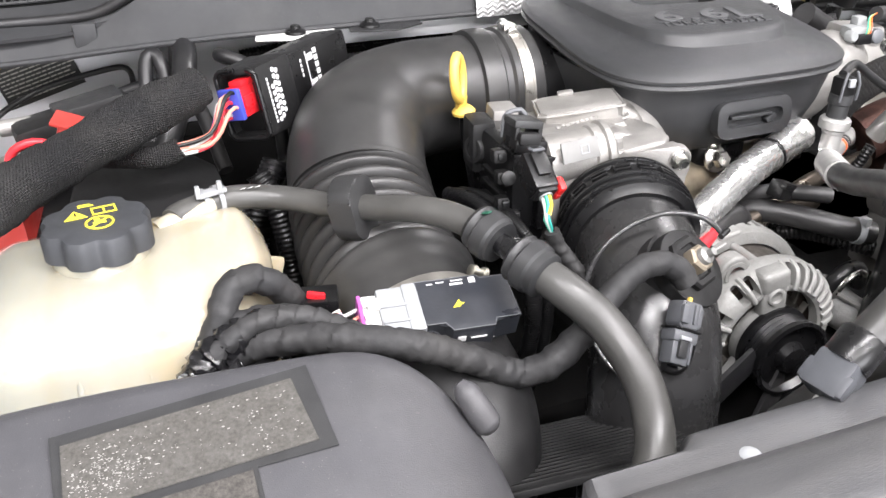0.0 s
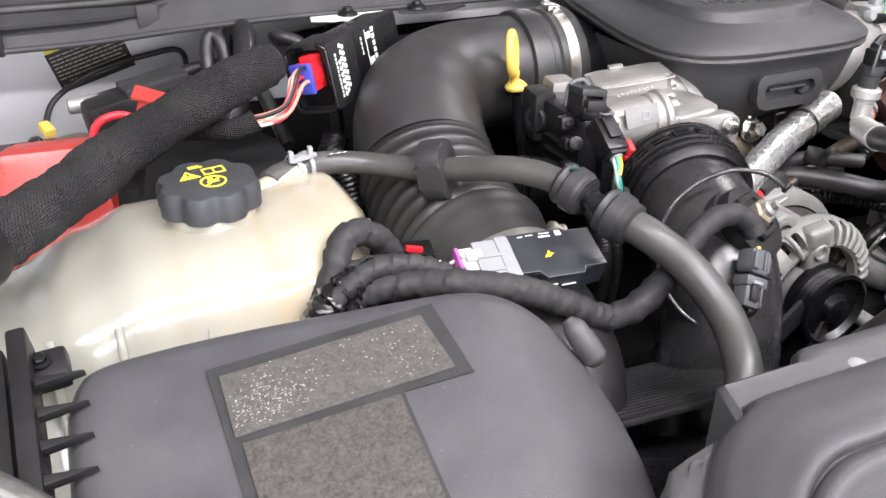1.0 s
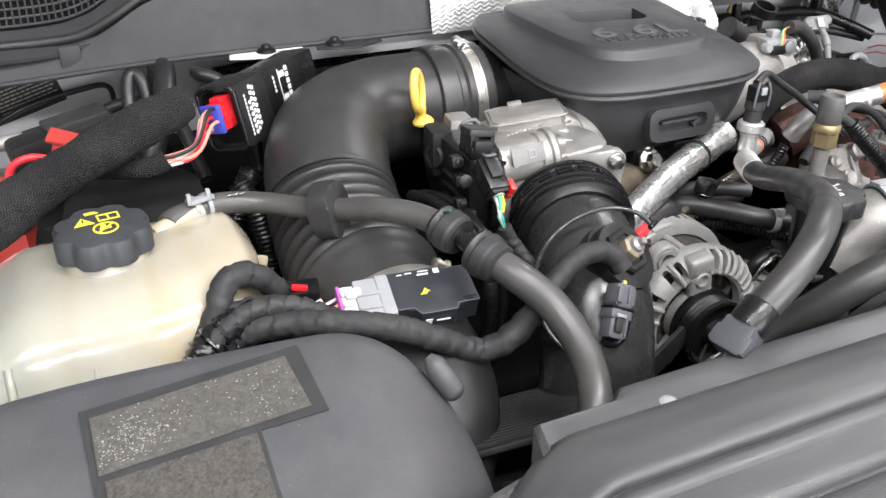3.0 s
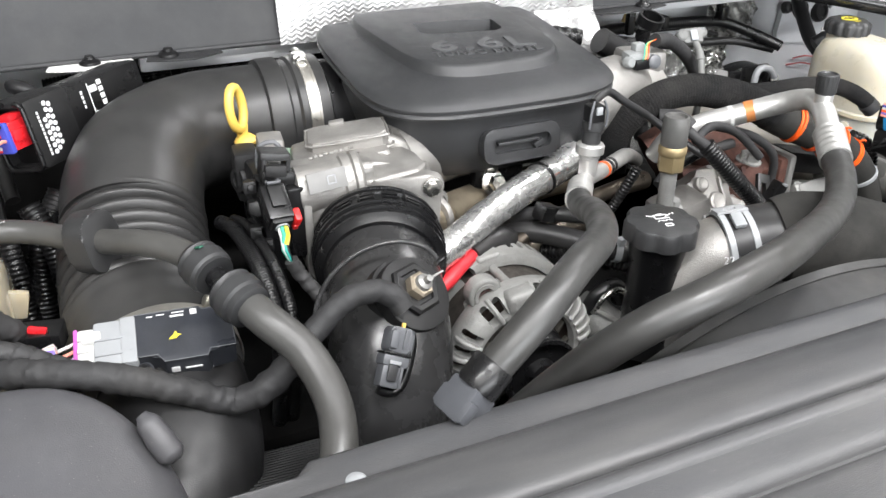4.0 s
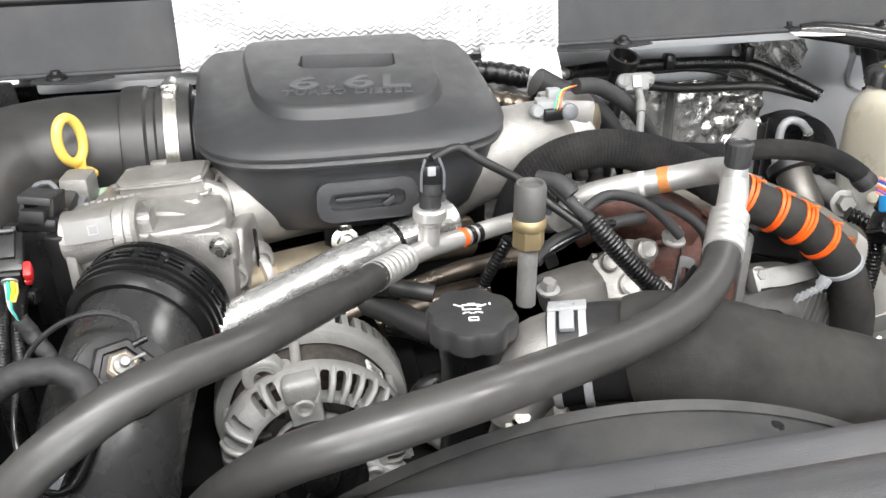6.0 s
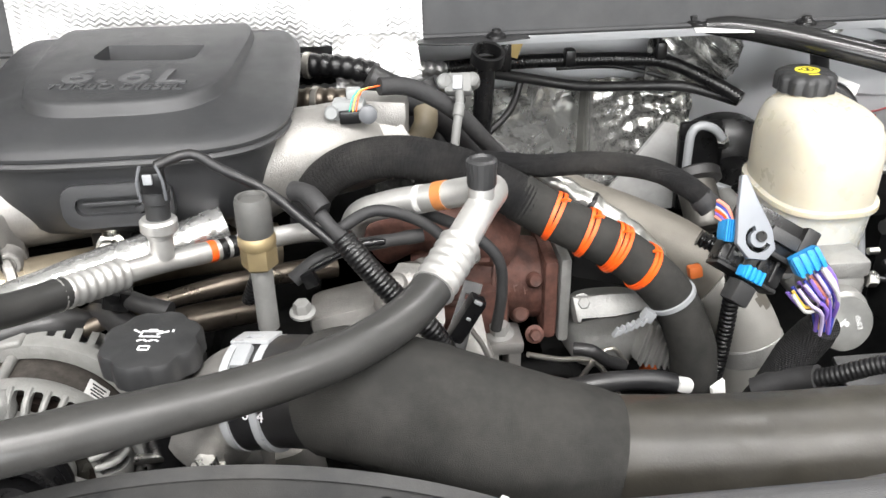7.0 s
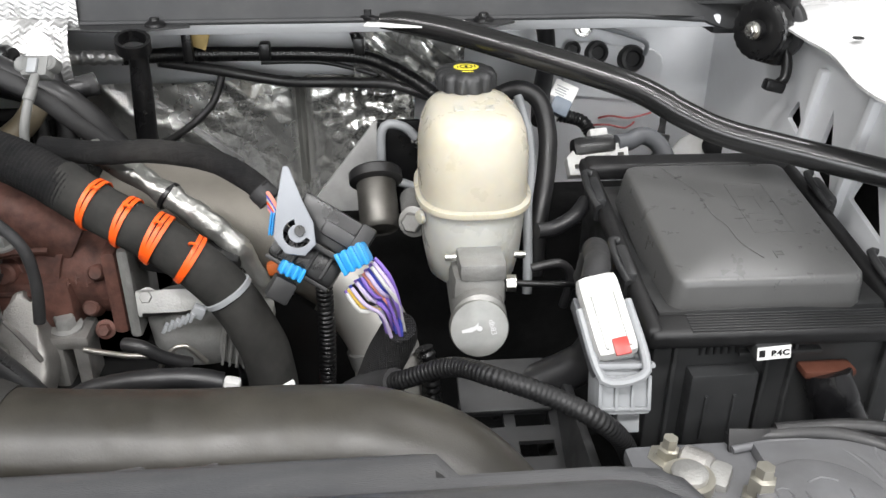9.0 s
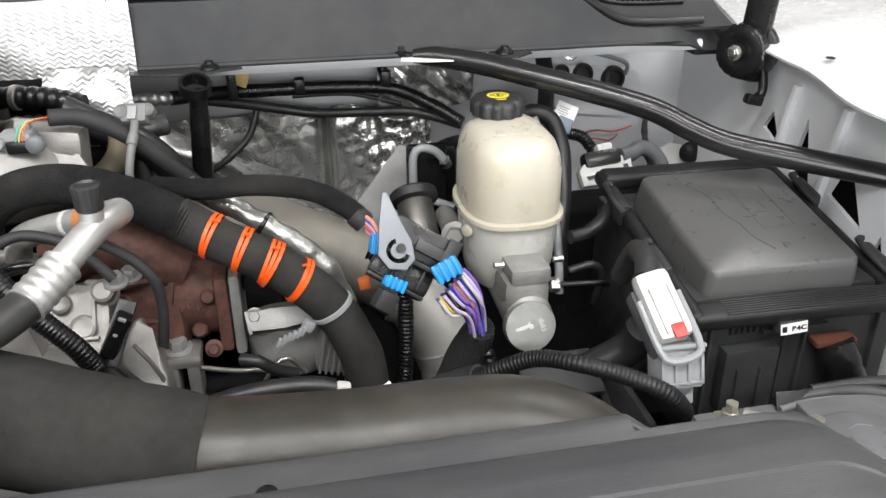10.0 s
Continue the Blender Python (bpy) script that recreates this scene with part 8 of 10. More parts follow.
part("plug", box(B(), (0.869, 0.561, 1.12), (0.014, 0.015, 0.044), 0.003, turn(0, 30, 0)), BLACK2, lo)
part("plug_window", box(B(), (0.878, 0.553, 1.139), (0.007, 0.003, 0.003), 0.001, turn(0, 30, 0)), LIGHTGREY, lo)
part("plug_window", box(B(), (0.87, 0.553, 1.124), (0.004, 0.003, 0.0025), 0.001, turn(0, 30, 0)), LIGHTGREY, lo)
cd = thing("loom_tube", "black corrugated wiring conduit over the engine", "wiring conduit", (0.8, 0.57, 1.15))
part("conduit", tube(B(), [(0.772, 0.574, 1.196), (0.785, 0.565, 1.18), (0.81, 0.553, 1.152), (0.838, 0.545, 1.122), (0.85, 0.545, 1.1)], 0.0098, 16, ribs=(0.0038, 0.0007)), BLACK2, cd)
part("tape", tube(B(), [(0.735, 0.61, 1.222), (0.748, 0.597, 1.224), (0.758, 0.586, 1.215)], 0.008, 12, wob=0.15), TAPE, cd)
part("branch", tube(B(), [(0.706, 0.602, 1.17), (0.698, 0.604, 1.152), (0.685, 0.612, 1.12)], 0.0062, 12, ribs=(0.004, 0.0008)), BLACK2, cd)
part("wire_lead", tube(B(), [(0.742, 0.602, 1.222), (0.752, 0.592, 1.214), (0.762, 0.581, 1.204), (0.775, 0.572, 1.193)], 0.0058, 12, wob=0.15), TAPE, cd)

# turbo inlet, down pipe and sensor
ti = thing("turbo_pipe", "pale cast turbo outlet pipe with sensor", "turbo pipe", (0.76, 0.75, 1.15))
part("pipe", tube(B(), [(0.66, 0.74, 1.17, 0.045), (0.71, 0.73, 1.2, 0.045), (0.76, 0.74, 1.205, 0.044), (0.8, 0.77, 1.2, 0.042)], 0.045, 30), CAST, ti)
part("sensor_block", box(B(), (0.806, 0.752, 1.226), (0.06, 0.036, 0.056), 0.01, turn(0, 4, -6)), CAST, ti)
part("block_flange", prism(B(), [(-0.03, -0.02), (0.026, -0.022), (0.034, 0.0), (0.02, 0.024), (-0.026, 0.02)], 0.008, axes((0.806, 0.733, 1.21), (0, -0.9, 0.4), (0, 0, 1)), 0.002), CAST, ti)
DUSTPALE = mat("dusty_pale_plastic", (0.24, 0.25, 0.25), 0.45, dust=0.15)
ms = thing("wired_plug", "pale grey plug with green and orange wires", "connector", (0.78, 0.73, 1.25))
part("plug", box(B(), (0.781, 0.725, 1.25), (0.03, 0.02, 0.018), 0.004, turn(0, 0, -8)), DUSTPALE, ms)
part("plug_ear", lathe(B(), (0.765, 0.72, 1.249), (0, -1, 0.2), [(0.0065, 0), (0.0065, 0.008), (0.005, 0.01)], 20), DUSTPALE, ms)
part("plug_ear", lathe(B(), (0.798, 0.717, 1.247), (0, -1, 0.2), [(0.0085, 0), (0.0085, 0.008), (0.006, 0.01)], 20), GREYCON, ms)
part("plug_face", box(B(), (0.782, 0.713, 1.246), (0.02, 0.006, 0.012), 0.002), BLACK2, ms)
part("plug_neck", box(B(), (0.786, 0.73, 1.262), (0.014, 0.012, 0.012), 0.003), DUSTPALE, ms)
for k, m_ in enumerate((GREEN, YELLOW, ORANGE)):
    part("wire", tube(B(), [(0.781 + 0.003 * k, 0.7115, 1.248), (0.783 + 0.003 * k, 0.712, 1.258), (0.79 + 0.002 * k, 0.72, 1.268), (0.812, 0.73, 1.269)], 0.0006, 8), m_, ms)
part("sheath", tube(B(), [(0.81, 0.73, 1.268), (0.84, 0.74, 1.262), (0.88, 0.75, 1.235), (0.91, 0.76, 1.2), (0.94, 0.78, 1.16)], 0.0085, 12), TAPE, ms)
for pts, r, nm2 in (([(0.8, 0.83, 1.245), (0.84, 0.83, 1.222), (0.88, 0.835, 1.195), (0.92, 0.84, 1.14), (0.95, 0.85, 1.08)], 0.017, "hose"), ([(0.86, 0.85, 1.235), (0.868, 0.84, 1.2), (0.872, 0.83, 1.16), (0.88, 0.82, 1.1)], 0.01, "hose"), ([(0.845, 0.83, 1.225), (0.85, 0.82, 1.18), (0.853, 0.81, 1.13)], 0.009, "hose"),
                    ([(0.9, 0.69, 1.205), (0.95, 0.678, 1.203), (1.0, 0.668, 1.207), (1.05, 0.656, 1.202), (1.085, 0.645, 1.185), (1.1, 0.638, 1.17)], 0.0105, "wrapped cable"), ([(0.78, 0.9, 1.2), (0.83, 0.87, 1.2), (0.87, 0.86, 1.205), (0.9, 0.87, 1.21)], 0.011, "hose")):
    t = thing("engine_hose", "black rubber %s behind the engine" % nm2, "hose", pts[0], group="hoses behind the engine")
    part("hose", tube(B(), pts, r, 14, wob=0.04), WRAP if nm2 != "hose" else RUBBER, t)
    pv, qv = Vector(pts[-2]), Vector(pts[-1])
    part("end_tape", tube(B(), [pv + (qv - pv) * 0.35, pv + (qv - pv) * 0.98], r * 1.08, 16, wind=(0.012, 0.0008)), TAPE, t)
gc = thing("grey_connector", "grey plastic connector with a thin grey cable", "connector", (0.885, 0.754, 1.257))
gcm = axes((0.886, 0.756, 1.258), (-0.2, -0.75, 0.62), (0.1, 0.6, 0.75)) @ Matrix.Scale(0.78, 4)
gcr = gcm.to_3x3().to_4x4()
DUSTGREY = mat("dusty_grey_plastic", (0.13, 0.133, 0.13), 0.5, dust=0.2)
part("body", box(B(), gcm.translation, (0.034, 0.026, 0.02), 0.005, gcr), DUSTGREY, gc)
part("lobe", lathe(B(), gcm @ Vector((-0.016, 0.002, -0.008)), gcm.col[2].to_3d(), [(0.0075, 0), (0.008, 0.002), (0.008, 0.013), (0.0065, 0.0145), (0.004, 0.013)], 24), DUSTGREY, gc)
part("lobe", lathe(B(), gcm @ Vector((0.017, 0.004, -0.008)), gcm.col[2].to_3d(), [(0.0065, 0), (0.007, 0.002), (0.007, 0.012), (0.0055, 0.0135), (0.0035, 0.012)], 24), DUSTGREY, gc)
part("latch", box(B(), gcm @ Vector((0.0, -0.002, 0.012)), (0.012, 0.018, 0.005), 0.0015, gcr), LIGHTGREY, gc)
part("cable", tube(B(), [gcm @ Vector((0.002, -0.01, 0.006)), (0.884, 0.733, 1.244), (0.88, 0.722, 1.228), (0.877, 0.714, 1.21), (0.876, 0.712, 1.19), (0.876, 0.716, 1.16)], 0.0042, 12), DUSTGREY, gc)
part("cable_ferrule", cyl(B(), (0.8845, 0.735, 1.2455), (0.8815, 0.7265, 1.236), 0.0052, bevel=0.001), DUSTGREY, gc)
for pts, r_, m_, lab in (([(0.69, 0.925, 1.236), (0.73, 0.917, 1.238), (0.77, 0.905, 1.238), (0.81, 0.89, 1.232)], 0.0135, BLACK2, "short glossy black pipe behind the engine cover"), ([(0.71, 0.87, 1.212), (0.74, 0.862, 1.215), (0.77, 0.852, 1.216), (0.8, 0.838, 1.212)], 0.014, HOTSTEEL, "short dark steel pipe behind the engine cover")):
    t = thing("heater_pipe", lab, "pipe", pts[0], group="pipes behind the engine cover")
    part("pipe", tube(B(), pts, r_, 20, ribs=(0.013, 0.0016)), m_, t)
    pv = Vector(pts[1])
    part("clamp_band", lathe(B(), pv, Vector(pts[2]) - pv, [(r_ * 0.98, 0), (r_ * 1.1, 0.001), (r_ * 1.1, 0.007), (r_ * 0.98, 0.008)], 26), BANDSTEEL, t)
tn = thing("tan_elbow", "tan rubber elbow between the engine hoses", "hose", (0.845, 0.793, 1.19))
part("elbow", tube(B(), [(0.81, 0.775, 1.165), (0.828, 0.782, 1.178), (0.845, 0.79, 1.19), (0.856, 0.8, 1.204), (0.857, 0.812, 1.216)], 0.0125, 18), mat("tan_rubber", (0.13, 0.105, 0.065), 0.5, dust=0.2), tn)
dp = thing("down_pipe", "beige heat-coated exhaust down pipe", "exhaust pipe", (1.1, 0.75, 0.95))
part("pipe", tube(B(), [(0.92, 0.83, 1.095, 0.044), (0.98, 0.8, 1.1, 0.046), (1.04, 0.77, 1.086, 0.045), (1.11, 0.75, 1.062, 0.041), (1.165, 0.72, 1.025, 0.035), (1.195, 0.695, 0.965, 0.033), (1.2, 0.685, 0.85, 0.033)], 0.05, 36), BEIGE, dp)
part("band", lathe(B(), (1.19, 0.7, 0.98), (0.3, -0.25, -0.9), [(0.035, 0), (0.037, 0.002), (0.037, 0.02), (0.035, 0.022)], 36), CASTDULL, dp)
part("lower_pipe", tube(B(), [(1.15, 0.728, 1.037, 0.039), (1.168, 0.718, 1.02, 0.0365), (1.195, 0.695, 0.965, 0.0345), (1.2, 0.685, 0.85, 0.0345)], 0.036, 36), mat("pale_pipe_metal", (0.46, 0.45, 0.42), 0.4, 0.45, var=0.15, scale=9, bump=0.3, dust=0.3), dp, "pale bare metal lower section")
part("heat_screen", box(B(), (1.12, 0.735, 0.94), (0.13, 0.012, 0.16), 0.004, turn(0, 0, -10)), BLACK, dp, "black heat screen plate")
chs = thing("loom_tube", "black corrugated conduit beside the down pipe", "wiring conduit", (1.14, 0.66, 0.9))
part("conduit", tube(B(), [(1.105, 0.665, 1.125), (1.125, 0.655, 1.115), (1.138, 0.65, 1.09), (1.14, 0.65, 1.05), (1.138, 0.652, 0.98), (1.13, 0.66, 0.88)], 0.0085, 16, ribs=(0.005, 0.0015)), BLACK2, chs)
fw2 = thing("foil_wrapped_hose", "silver foil-wrapped hose beside the turbo", "hose", (1.03, 0.7, 1.1))
part("hose", tube(B(), [(0.93, 0.72, 1.19), (0.97, 0.7, 1.175), (1.02, 0.68, 1.145), (1.06, 0.67, 1.11), (1.08, 0.67, 1.06)], 0.0115, 26, wob=0.2, wind=(0.03, 0.0013)), mat("crumpled_foil", (0.38, 0.38, 0.36), 0.36, 0.85, var=0.15, bump=0.3, crumple=0.4), fw2)
part("tie_band", lathe(B(), (1.0, 0.688, 1.157), (0.75, -0.3, -0.5), [(0.0135, 0), (0.0145, 0.001), (0.0145, 0.004), (0.0135, 0.005)], 22), BLACK2, fw2)

# looms along the firewall
fl = thing("firewall_harness", "black wiring loom clipped along the firewall", "wiring harness", (1.05, 1.05, 1.15))
part("loom", tube(B(), [(0.895, 0.99, 1.205), (0.95, 1.02, 1.2), (1.0, 1.035, 1.196), (1.06, 1.04, 1.194), (1.13, 1.04, 1.192), (1.19, 1.035, 1.187), (1.24, 1.01, 1.168), (1.275, 0.98, 1.15)], 0.0092, 18, ribs=(0.0045, 0.0003), wob=0.04), BLACK2, fl)
part("loom", tube(B(), [(0.93, 1.02, 1.192), (1.0, 1.045, 1.172), (1.08, 1.05, 1.155), (1.16, 1.045, 1.153), (1.22, 1.03, 1.153), (1.28, 1.0, 1.14)], 0.007, 14), RUBBER, fl)
part("loom", tube(B(), [(1.0, 1.05, 1.165), (0.985, 1.04, 1.13), (0.95, 1.03, 1.1), (0.9, 1.03, 1.07)], 0.005, 10), RUBBER, fl)
part("loom", tube(B(), [(1.05, 1.06, 1.178), (1.13, 1.062, 1.176), (1.2, 1.055, 1.16)], 0.0035, 10), RUBBER, fl)
for c in ((1.06, 1.032, 1.2), (1.178, 1.028, 1.206)):
    part("clip", box(B(), c, (0.014, 0.02, 0.022), 0.004), BLACK2, fl)
part("clip_stalk", cyl(B(), (1.18, 1.03, 1.2), (1.172, 1.03, 1.222), 0.007, 0.006), BLACK2, fl)
part("clip_stalk", box(B(), (0.972, 1.0, 1.215), (0.012, 0.012, 0.04), 0.003), BLACK2, fl)
part("tape_patch", box(B(), (0.985, 1.02, 1.222), (0.02, 0.003, 0.03), 0.001, turn(0, 20, 0)), mat("masking_tape", (0.55, 0.4, 0.16), 0.6), fl, "yellowed tape patch")
part("foil_end", tube(B(), [(0.8, 0.95, 1.213), (0.85, 0.975, 1.21), (0.9, 0.995, 1.204)], 0.0095, 14, ribs=(0.012, 0.002), wob=0.1), FOIL, fl)
part("loom", tube(B(), [(0.72, 0.93, 1.222), (0.76, 0.935, 1.22), (0.8, 0.95, 1.213)], 0.011, 14, ribs=(0.012, 0.002)), BLACK2, fl)
vp = thing("vent_post", "black drain tube with an open ring top", "drain tube", (0.92, 0.9, 1.1))
part("post", tube(B(), [(0.935, 0.915, 1.228, 0.0105), (0.932, 0.918, 1.18, 0.012), (0.928, 0.922, 1.12, 0.0125), (0.925, 0.925, 1.0, 0.0125)], 0.0115, 16), BLACK2, vp)
bm = B()
ring(bm, (0.934, 0.905, 1.236), (0.1, -0.35, 0.95), 0.015, 0.004, 0.014, 30)
part("ring_top", bm, BLACK2, vp)
tg = thing("support_bracket", "light grey painted support bracket on the firewall", "bracket", (1.18, 1.05, 1.0))
part("plate", prism(B(), [(-0.07, -0.06), (0.05, -0.06), (0.05, 0.06), (0.03, 0.065)], 0.008, axes((1.165, 1.03, 1.04), (0, -1, 0.1)), 0.002), mat("dusty_grey_paint", (0.3, 0.3, 0.295), 0.5, dust=0.3), tg)
part("black_panel", box(B(), (1.245, 1.02, 1.04), (0.06, 0.02, 0.12), 0.006), BLACK2, tg)

# brake reservoir, master cylinder, booster
rv = thing("brake_fluid_reservoir", "yellowed white brake fluid reservoir with black cap", "reservoir", (1.3, 0.82, 0.99))
RX, RY = 1.299, 0.828
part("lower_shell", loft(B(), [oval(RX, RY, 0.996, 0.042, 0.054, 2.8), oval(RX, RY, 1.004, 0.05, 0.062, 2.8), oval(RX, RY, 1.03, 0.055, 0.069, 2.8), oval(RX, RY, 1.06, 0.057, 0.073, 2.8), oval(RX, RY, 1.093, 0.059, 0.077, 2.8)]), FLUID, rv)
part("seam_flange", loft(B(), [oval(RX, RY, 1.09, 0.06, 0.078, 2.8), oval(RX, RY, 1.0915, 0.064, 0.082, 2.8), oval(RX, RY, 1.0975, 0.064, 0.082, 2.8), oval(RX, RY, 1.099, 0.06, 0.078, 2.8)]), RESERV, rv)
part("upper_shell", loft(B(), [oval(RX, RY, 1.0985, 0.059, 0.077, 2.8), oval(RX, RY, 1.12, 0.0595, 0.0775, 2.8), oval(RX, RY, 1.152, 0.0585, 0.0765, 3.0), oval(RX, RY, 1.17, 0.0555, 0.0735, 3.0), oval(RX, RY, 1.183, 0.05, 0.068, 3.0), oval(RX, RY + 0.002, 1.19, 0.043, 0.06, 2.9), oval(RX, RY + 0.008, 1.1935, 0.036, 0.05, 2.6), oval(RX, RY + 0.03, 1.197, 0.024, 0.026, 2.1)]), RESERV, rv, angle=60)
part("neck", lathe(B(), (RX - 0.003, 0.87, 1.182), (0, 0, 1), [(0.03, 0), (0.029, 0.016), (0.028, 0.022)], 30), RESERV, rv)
cap2 = part("cap", lathe(B(), (RX - 0.003, 0.872, 1.196), (0, -0.02, 1), [(0.031, 0), (0.0345, 0.002), (0.0345, 0.016), (0.031, 0.02), (0.026, 0.022), (0.001, 0.0225)], 72, (12, 0.09)), DARKGREY, rv, "ridged dark cap with yellow symbol")
bm = B()
cm2 = axes((RX - 0.003, 0.8715, 1.2188), (0, -0.02, 1), (0, 1, 0))
prism(bm, [(0.014 * math.cos(t), 0.0115 * math.sin(t)) for t in [2 * math.pi * k / 24 for k in range(24)]], 0.0006, cm2, 0)
for x, y, w, h in ((0.0, -0.017, 0.012, 0.002),):
    box(bm, cm2 @ Vector((x, y, 0.0003)), (w, h, 0.0006), 0, cm2.to_3x3().to_4x4())
part("yellow_symbol", bm, YELLOWINK, cap2, "yellow printed disc")
bm = B()
ring(bm, cm2 @ Vector((0, 0, 0.0007)), (0, 0, 1), 0.006, 0.0012, 0.0004, 20)
flatbars(bm, cm2 @ Matrix.Translation((0, 0, 0.0008)), [(0, 0, 0.003, 0.006), (-0.0095, 0, 0.0012, 0.006), (0.0095, 0, 0.0012, 0.006)])
part("symbol_lines", bm, BLACK, cap2)
part("moulded_dot", lathe(B(), (1.2405, 0.79, 1.077), (-0.85, -0.5, 0), [(0.008, 0), (0.007, 0.004), (0.002, 0.005)], 16), RESERV, rv)
bm = B()
for k in range(3):
    box(bm, (RX - 0.018 + 0.016 * k, 0.81, 1.1945 - 0.001), (0.01, 0.03, 0.003), 0.001)
part("moulded_letters", bm, RESERV, rv)
mc = thing("master_cylinder", "grey cast brake master cylinder with round front cap", "master cylinder", (1.3, 0.78, 0.95))
part("barrel", cyl(B(), (1.295, 0.7, 0.998), (1.3, 0.96, 1.0), 0.029, bevel=0.004, seg=32), CASTDULL, mc)
part("top_block", box(B(), (1.297, 0.745, 1.016), (0.058, 0.055, 0.045), 0.012), CASTDULL, mc)
part("foot", box(B(), (1.3, 0.75, 1.045), (0.05, 0.07, 0.02), 0.006), CASTDULL, mc)
fc = part("front_cap", lathe(B(), (1.2936, 0.703, 0.99), (0, -0.95, 0.3), [(0.0305, 0), (0.031, 0.002), (0.031, 0.012), (0.03, 0.014), (0.001, 0.0145)], 40), mat("brushed_cap", (0.42, 0.42, 0.4), 0.42, 0.8, dust=0.15), mc, "round brushed metal end cap")
fcm = axes(Vector((1.2936, 0.703, 0.99)) + Vector((0, -0.95, 0.3)).normalized() * 0.0147, (0, -0.95, 0.3), (0, 0, 1))
part("chalk_mark", prism(B(), [(-0.019, -0.001), (-0.005, 0.003), (-0.001, 0.0065), (-0.002, 0.0), (-0.008, -0.003), (-0.018, -0.004)], 0.0004, fcm, 0), WHITEINK, fc)
part("centre_dot", lathe(B(), fcm.translation, fcm.col[2].to_3d(), [(0.003, 0), (0.0025, 0.0006)], 16), WHITEINK, fc)
letters("stamped_code", "db83", fcm @ Matrix.Translation((0.0135, 0.001, 0.0002)) @ turn(0, 0, -78), 0.0085, WHITEINK, fc, 0.0002, "stamped code db83")
part("hex_plug", lathe(B(), (1.325, 0.72, 1.03), (1, -0.1, 0), [(0.009, 0), (0.009, 0.01)], 6), STEEL, mc)
part("brake_line", tube(B(), [(1.333, 0.719, 1.03), (1.36, 0.715, 1.03), (1.39, 0.715, 1.028), (1.405, 0.74, 1.01), (1.405, 0.8, 0.98)], 0.0035, 10), BLACK2, mc)
for x in (1.262, 1.336):
    part("clip_pin", cyl(B(), (x, 0.745, 1.05), (x + 0.012, 0.745, 1.05), 0.004), STEEL, mc)
bs = thing("brake_booster", "black round brake booster on the firewall", "brake booster", (1.3, 1.0, 0.95))
part("drum", lathe(B(), (1.305, 1.12, 1.0), (0, -1, 0), [(0.08, 0), (0.09, 0.02), (0.09, 0.05), (0.07, 0.07), (0.045, 0.08), (0.036, 0.16)], 48), BLACK2, bs)
acm = thing("accumulator", "dull steel cylinder beside the brake reservoir", "cylinder", (1.19, 0.85, 1.0))
part("cylinder", lathe(B(), (1.192, 0.9, 1.08), (0.06, -0.72, -0.69), [(0.022, 0), (0.0235, 0.004), (0.0235, 0.063), (0.021, 0.068), (0.02, 0.069), (0.0185, 0.0675), (0.008, 0.0675), (0.006, 0.069), (0.001, 0.069)], 36), mat("dull_steel", (0.1, 0.096, 0.088), 0.45, 0.7, dust=0.3), acm)
part("collar", lathe(B(), (1.192, 0.905, 1.085), (0.06, -0.72, -0.69), [(0.029, 0), (0.032, 0.003), (0.032, 0.014), (0.027, 0.017)], 32), RUBBER, acm)
part("nut", hexbolt(B(), (1.235, 0.835, 1.05), (-0.3, -0.9, 0.3), 0.012, 0.014), CASTDULL, acm)
part("fitting", cyl(B(), (1.235, 0.9, 1.05), (1.235, 0.84, 1.05), 0.014, seg=20), CASTDULL, acm)
bl = thing("brake_line", "bent grey steel brake line at the reservoir", "pipe", (1.22, 0.95, 1.05))
BRAKELINE = [(1.255, 0.93, 1.045), (1.23, 0.945, 1.05), (1.211, 0.95, 1.054), (1.202, 0.95, 1.066), (1.201, 0.95, 1.09), (1.202, 0.95, 1.118), (1.212, 0.95, 1.128), (1.231, 0.95, 1.123), (1.244, 0.95, 1.109)]
part("line", tube(B(), BRAKELINE, 0.0058, 12), LIGHTGREY, bl)
part("end_nut", lathe(B(), BRAKELINE[-1], (0.4, 0.5, -0.7), [(0.008, 0), (0.008, 0.014)], 6), STEEL, bl)
part("back_panel", box(B(), (1.224, 0.975, 1.075), (0.056, 0.012, 0.1), 0.006), BLACK2, bl)
bl2 = thing("brake_line", "grey steel brake line behind the reservoir", "pipe", (1.38, 0.9, 1.0))
part("line", tube(B(), [(1.37, 0.95, 1.16), (1.38, 0.92, 1.12), (1.375, 0.87, 1.09), (1.365, 0.83, 1.07), (1.362, 0.8, 1.03), (1.36, 0.78, 0.98)], 0.0055, 12), LIGHTGREY, bl2)
vh = thing("vacuum_hose", "black vacuum hose curling behind the reservoir", "hose", (1.38, 0.95, 1.1))
part("hose", tube(B(), [(1.34, 0.97, 1.15), (1.37, 0.96, 1.165), (1.395, 0.95, 1.155), (1.405, 0.93, 1.12), (1.4, 0.9, 1.08), (1.385, 0.86, 1.03), (1.38, 0.84, 0.97)], 0.0115, 16), RUBBER, vh)
part("hose", tube(B(), [(1.39, 1.19, 1.215), (1.4, 1.15, 1.225), (1.43, 1.13, 1.215), (1.435, 1.1, 1.17), (1.42, 1.05, 1.13), (1.41, 1.0, 1.11)], 0.0125, 16), RUBBER, vh)
part("hose", tube(B(), [(1.365, 0.77, 1.065), (1.385, 0.775, 1.065), (1.41, 0.785, 1.075), (1.425, 0.8, 1.085)], 0.0085, 14), RUBBER, vh)
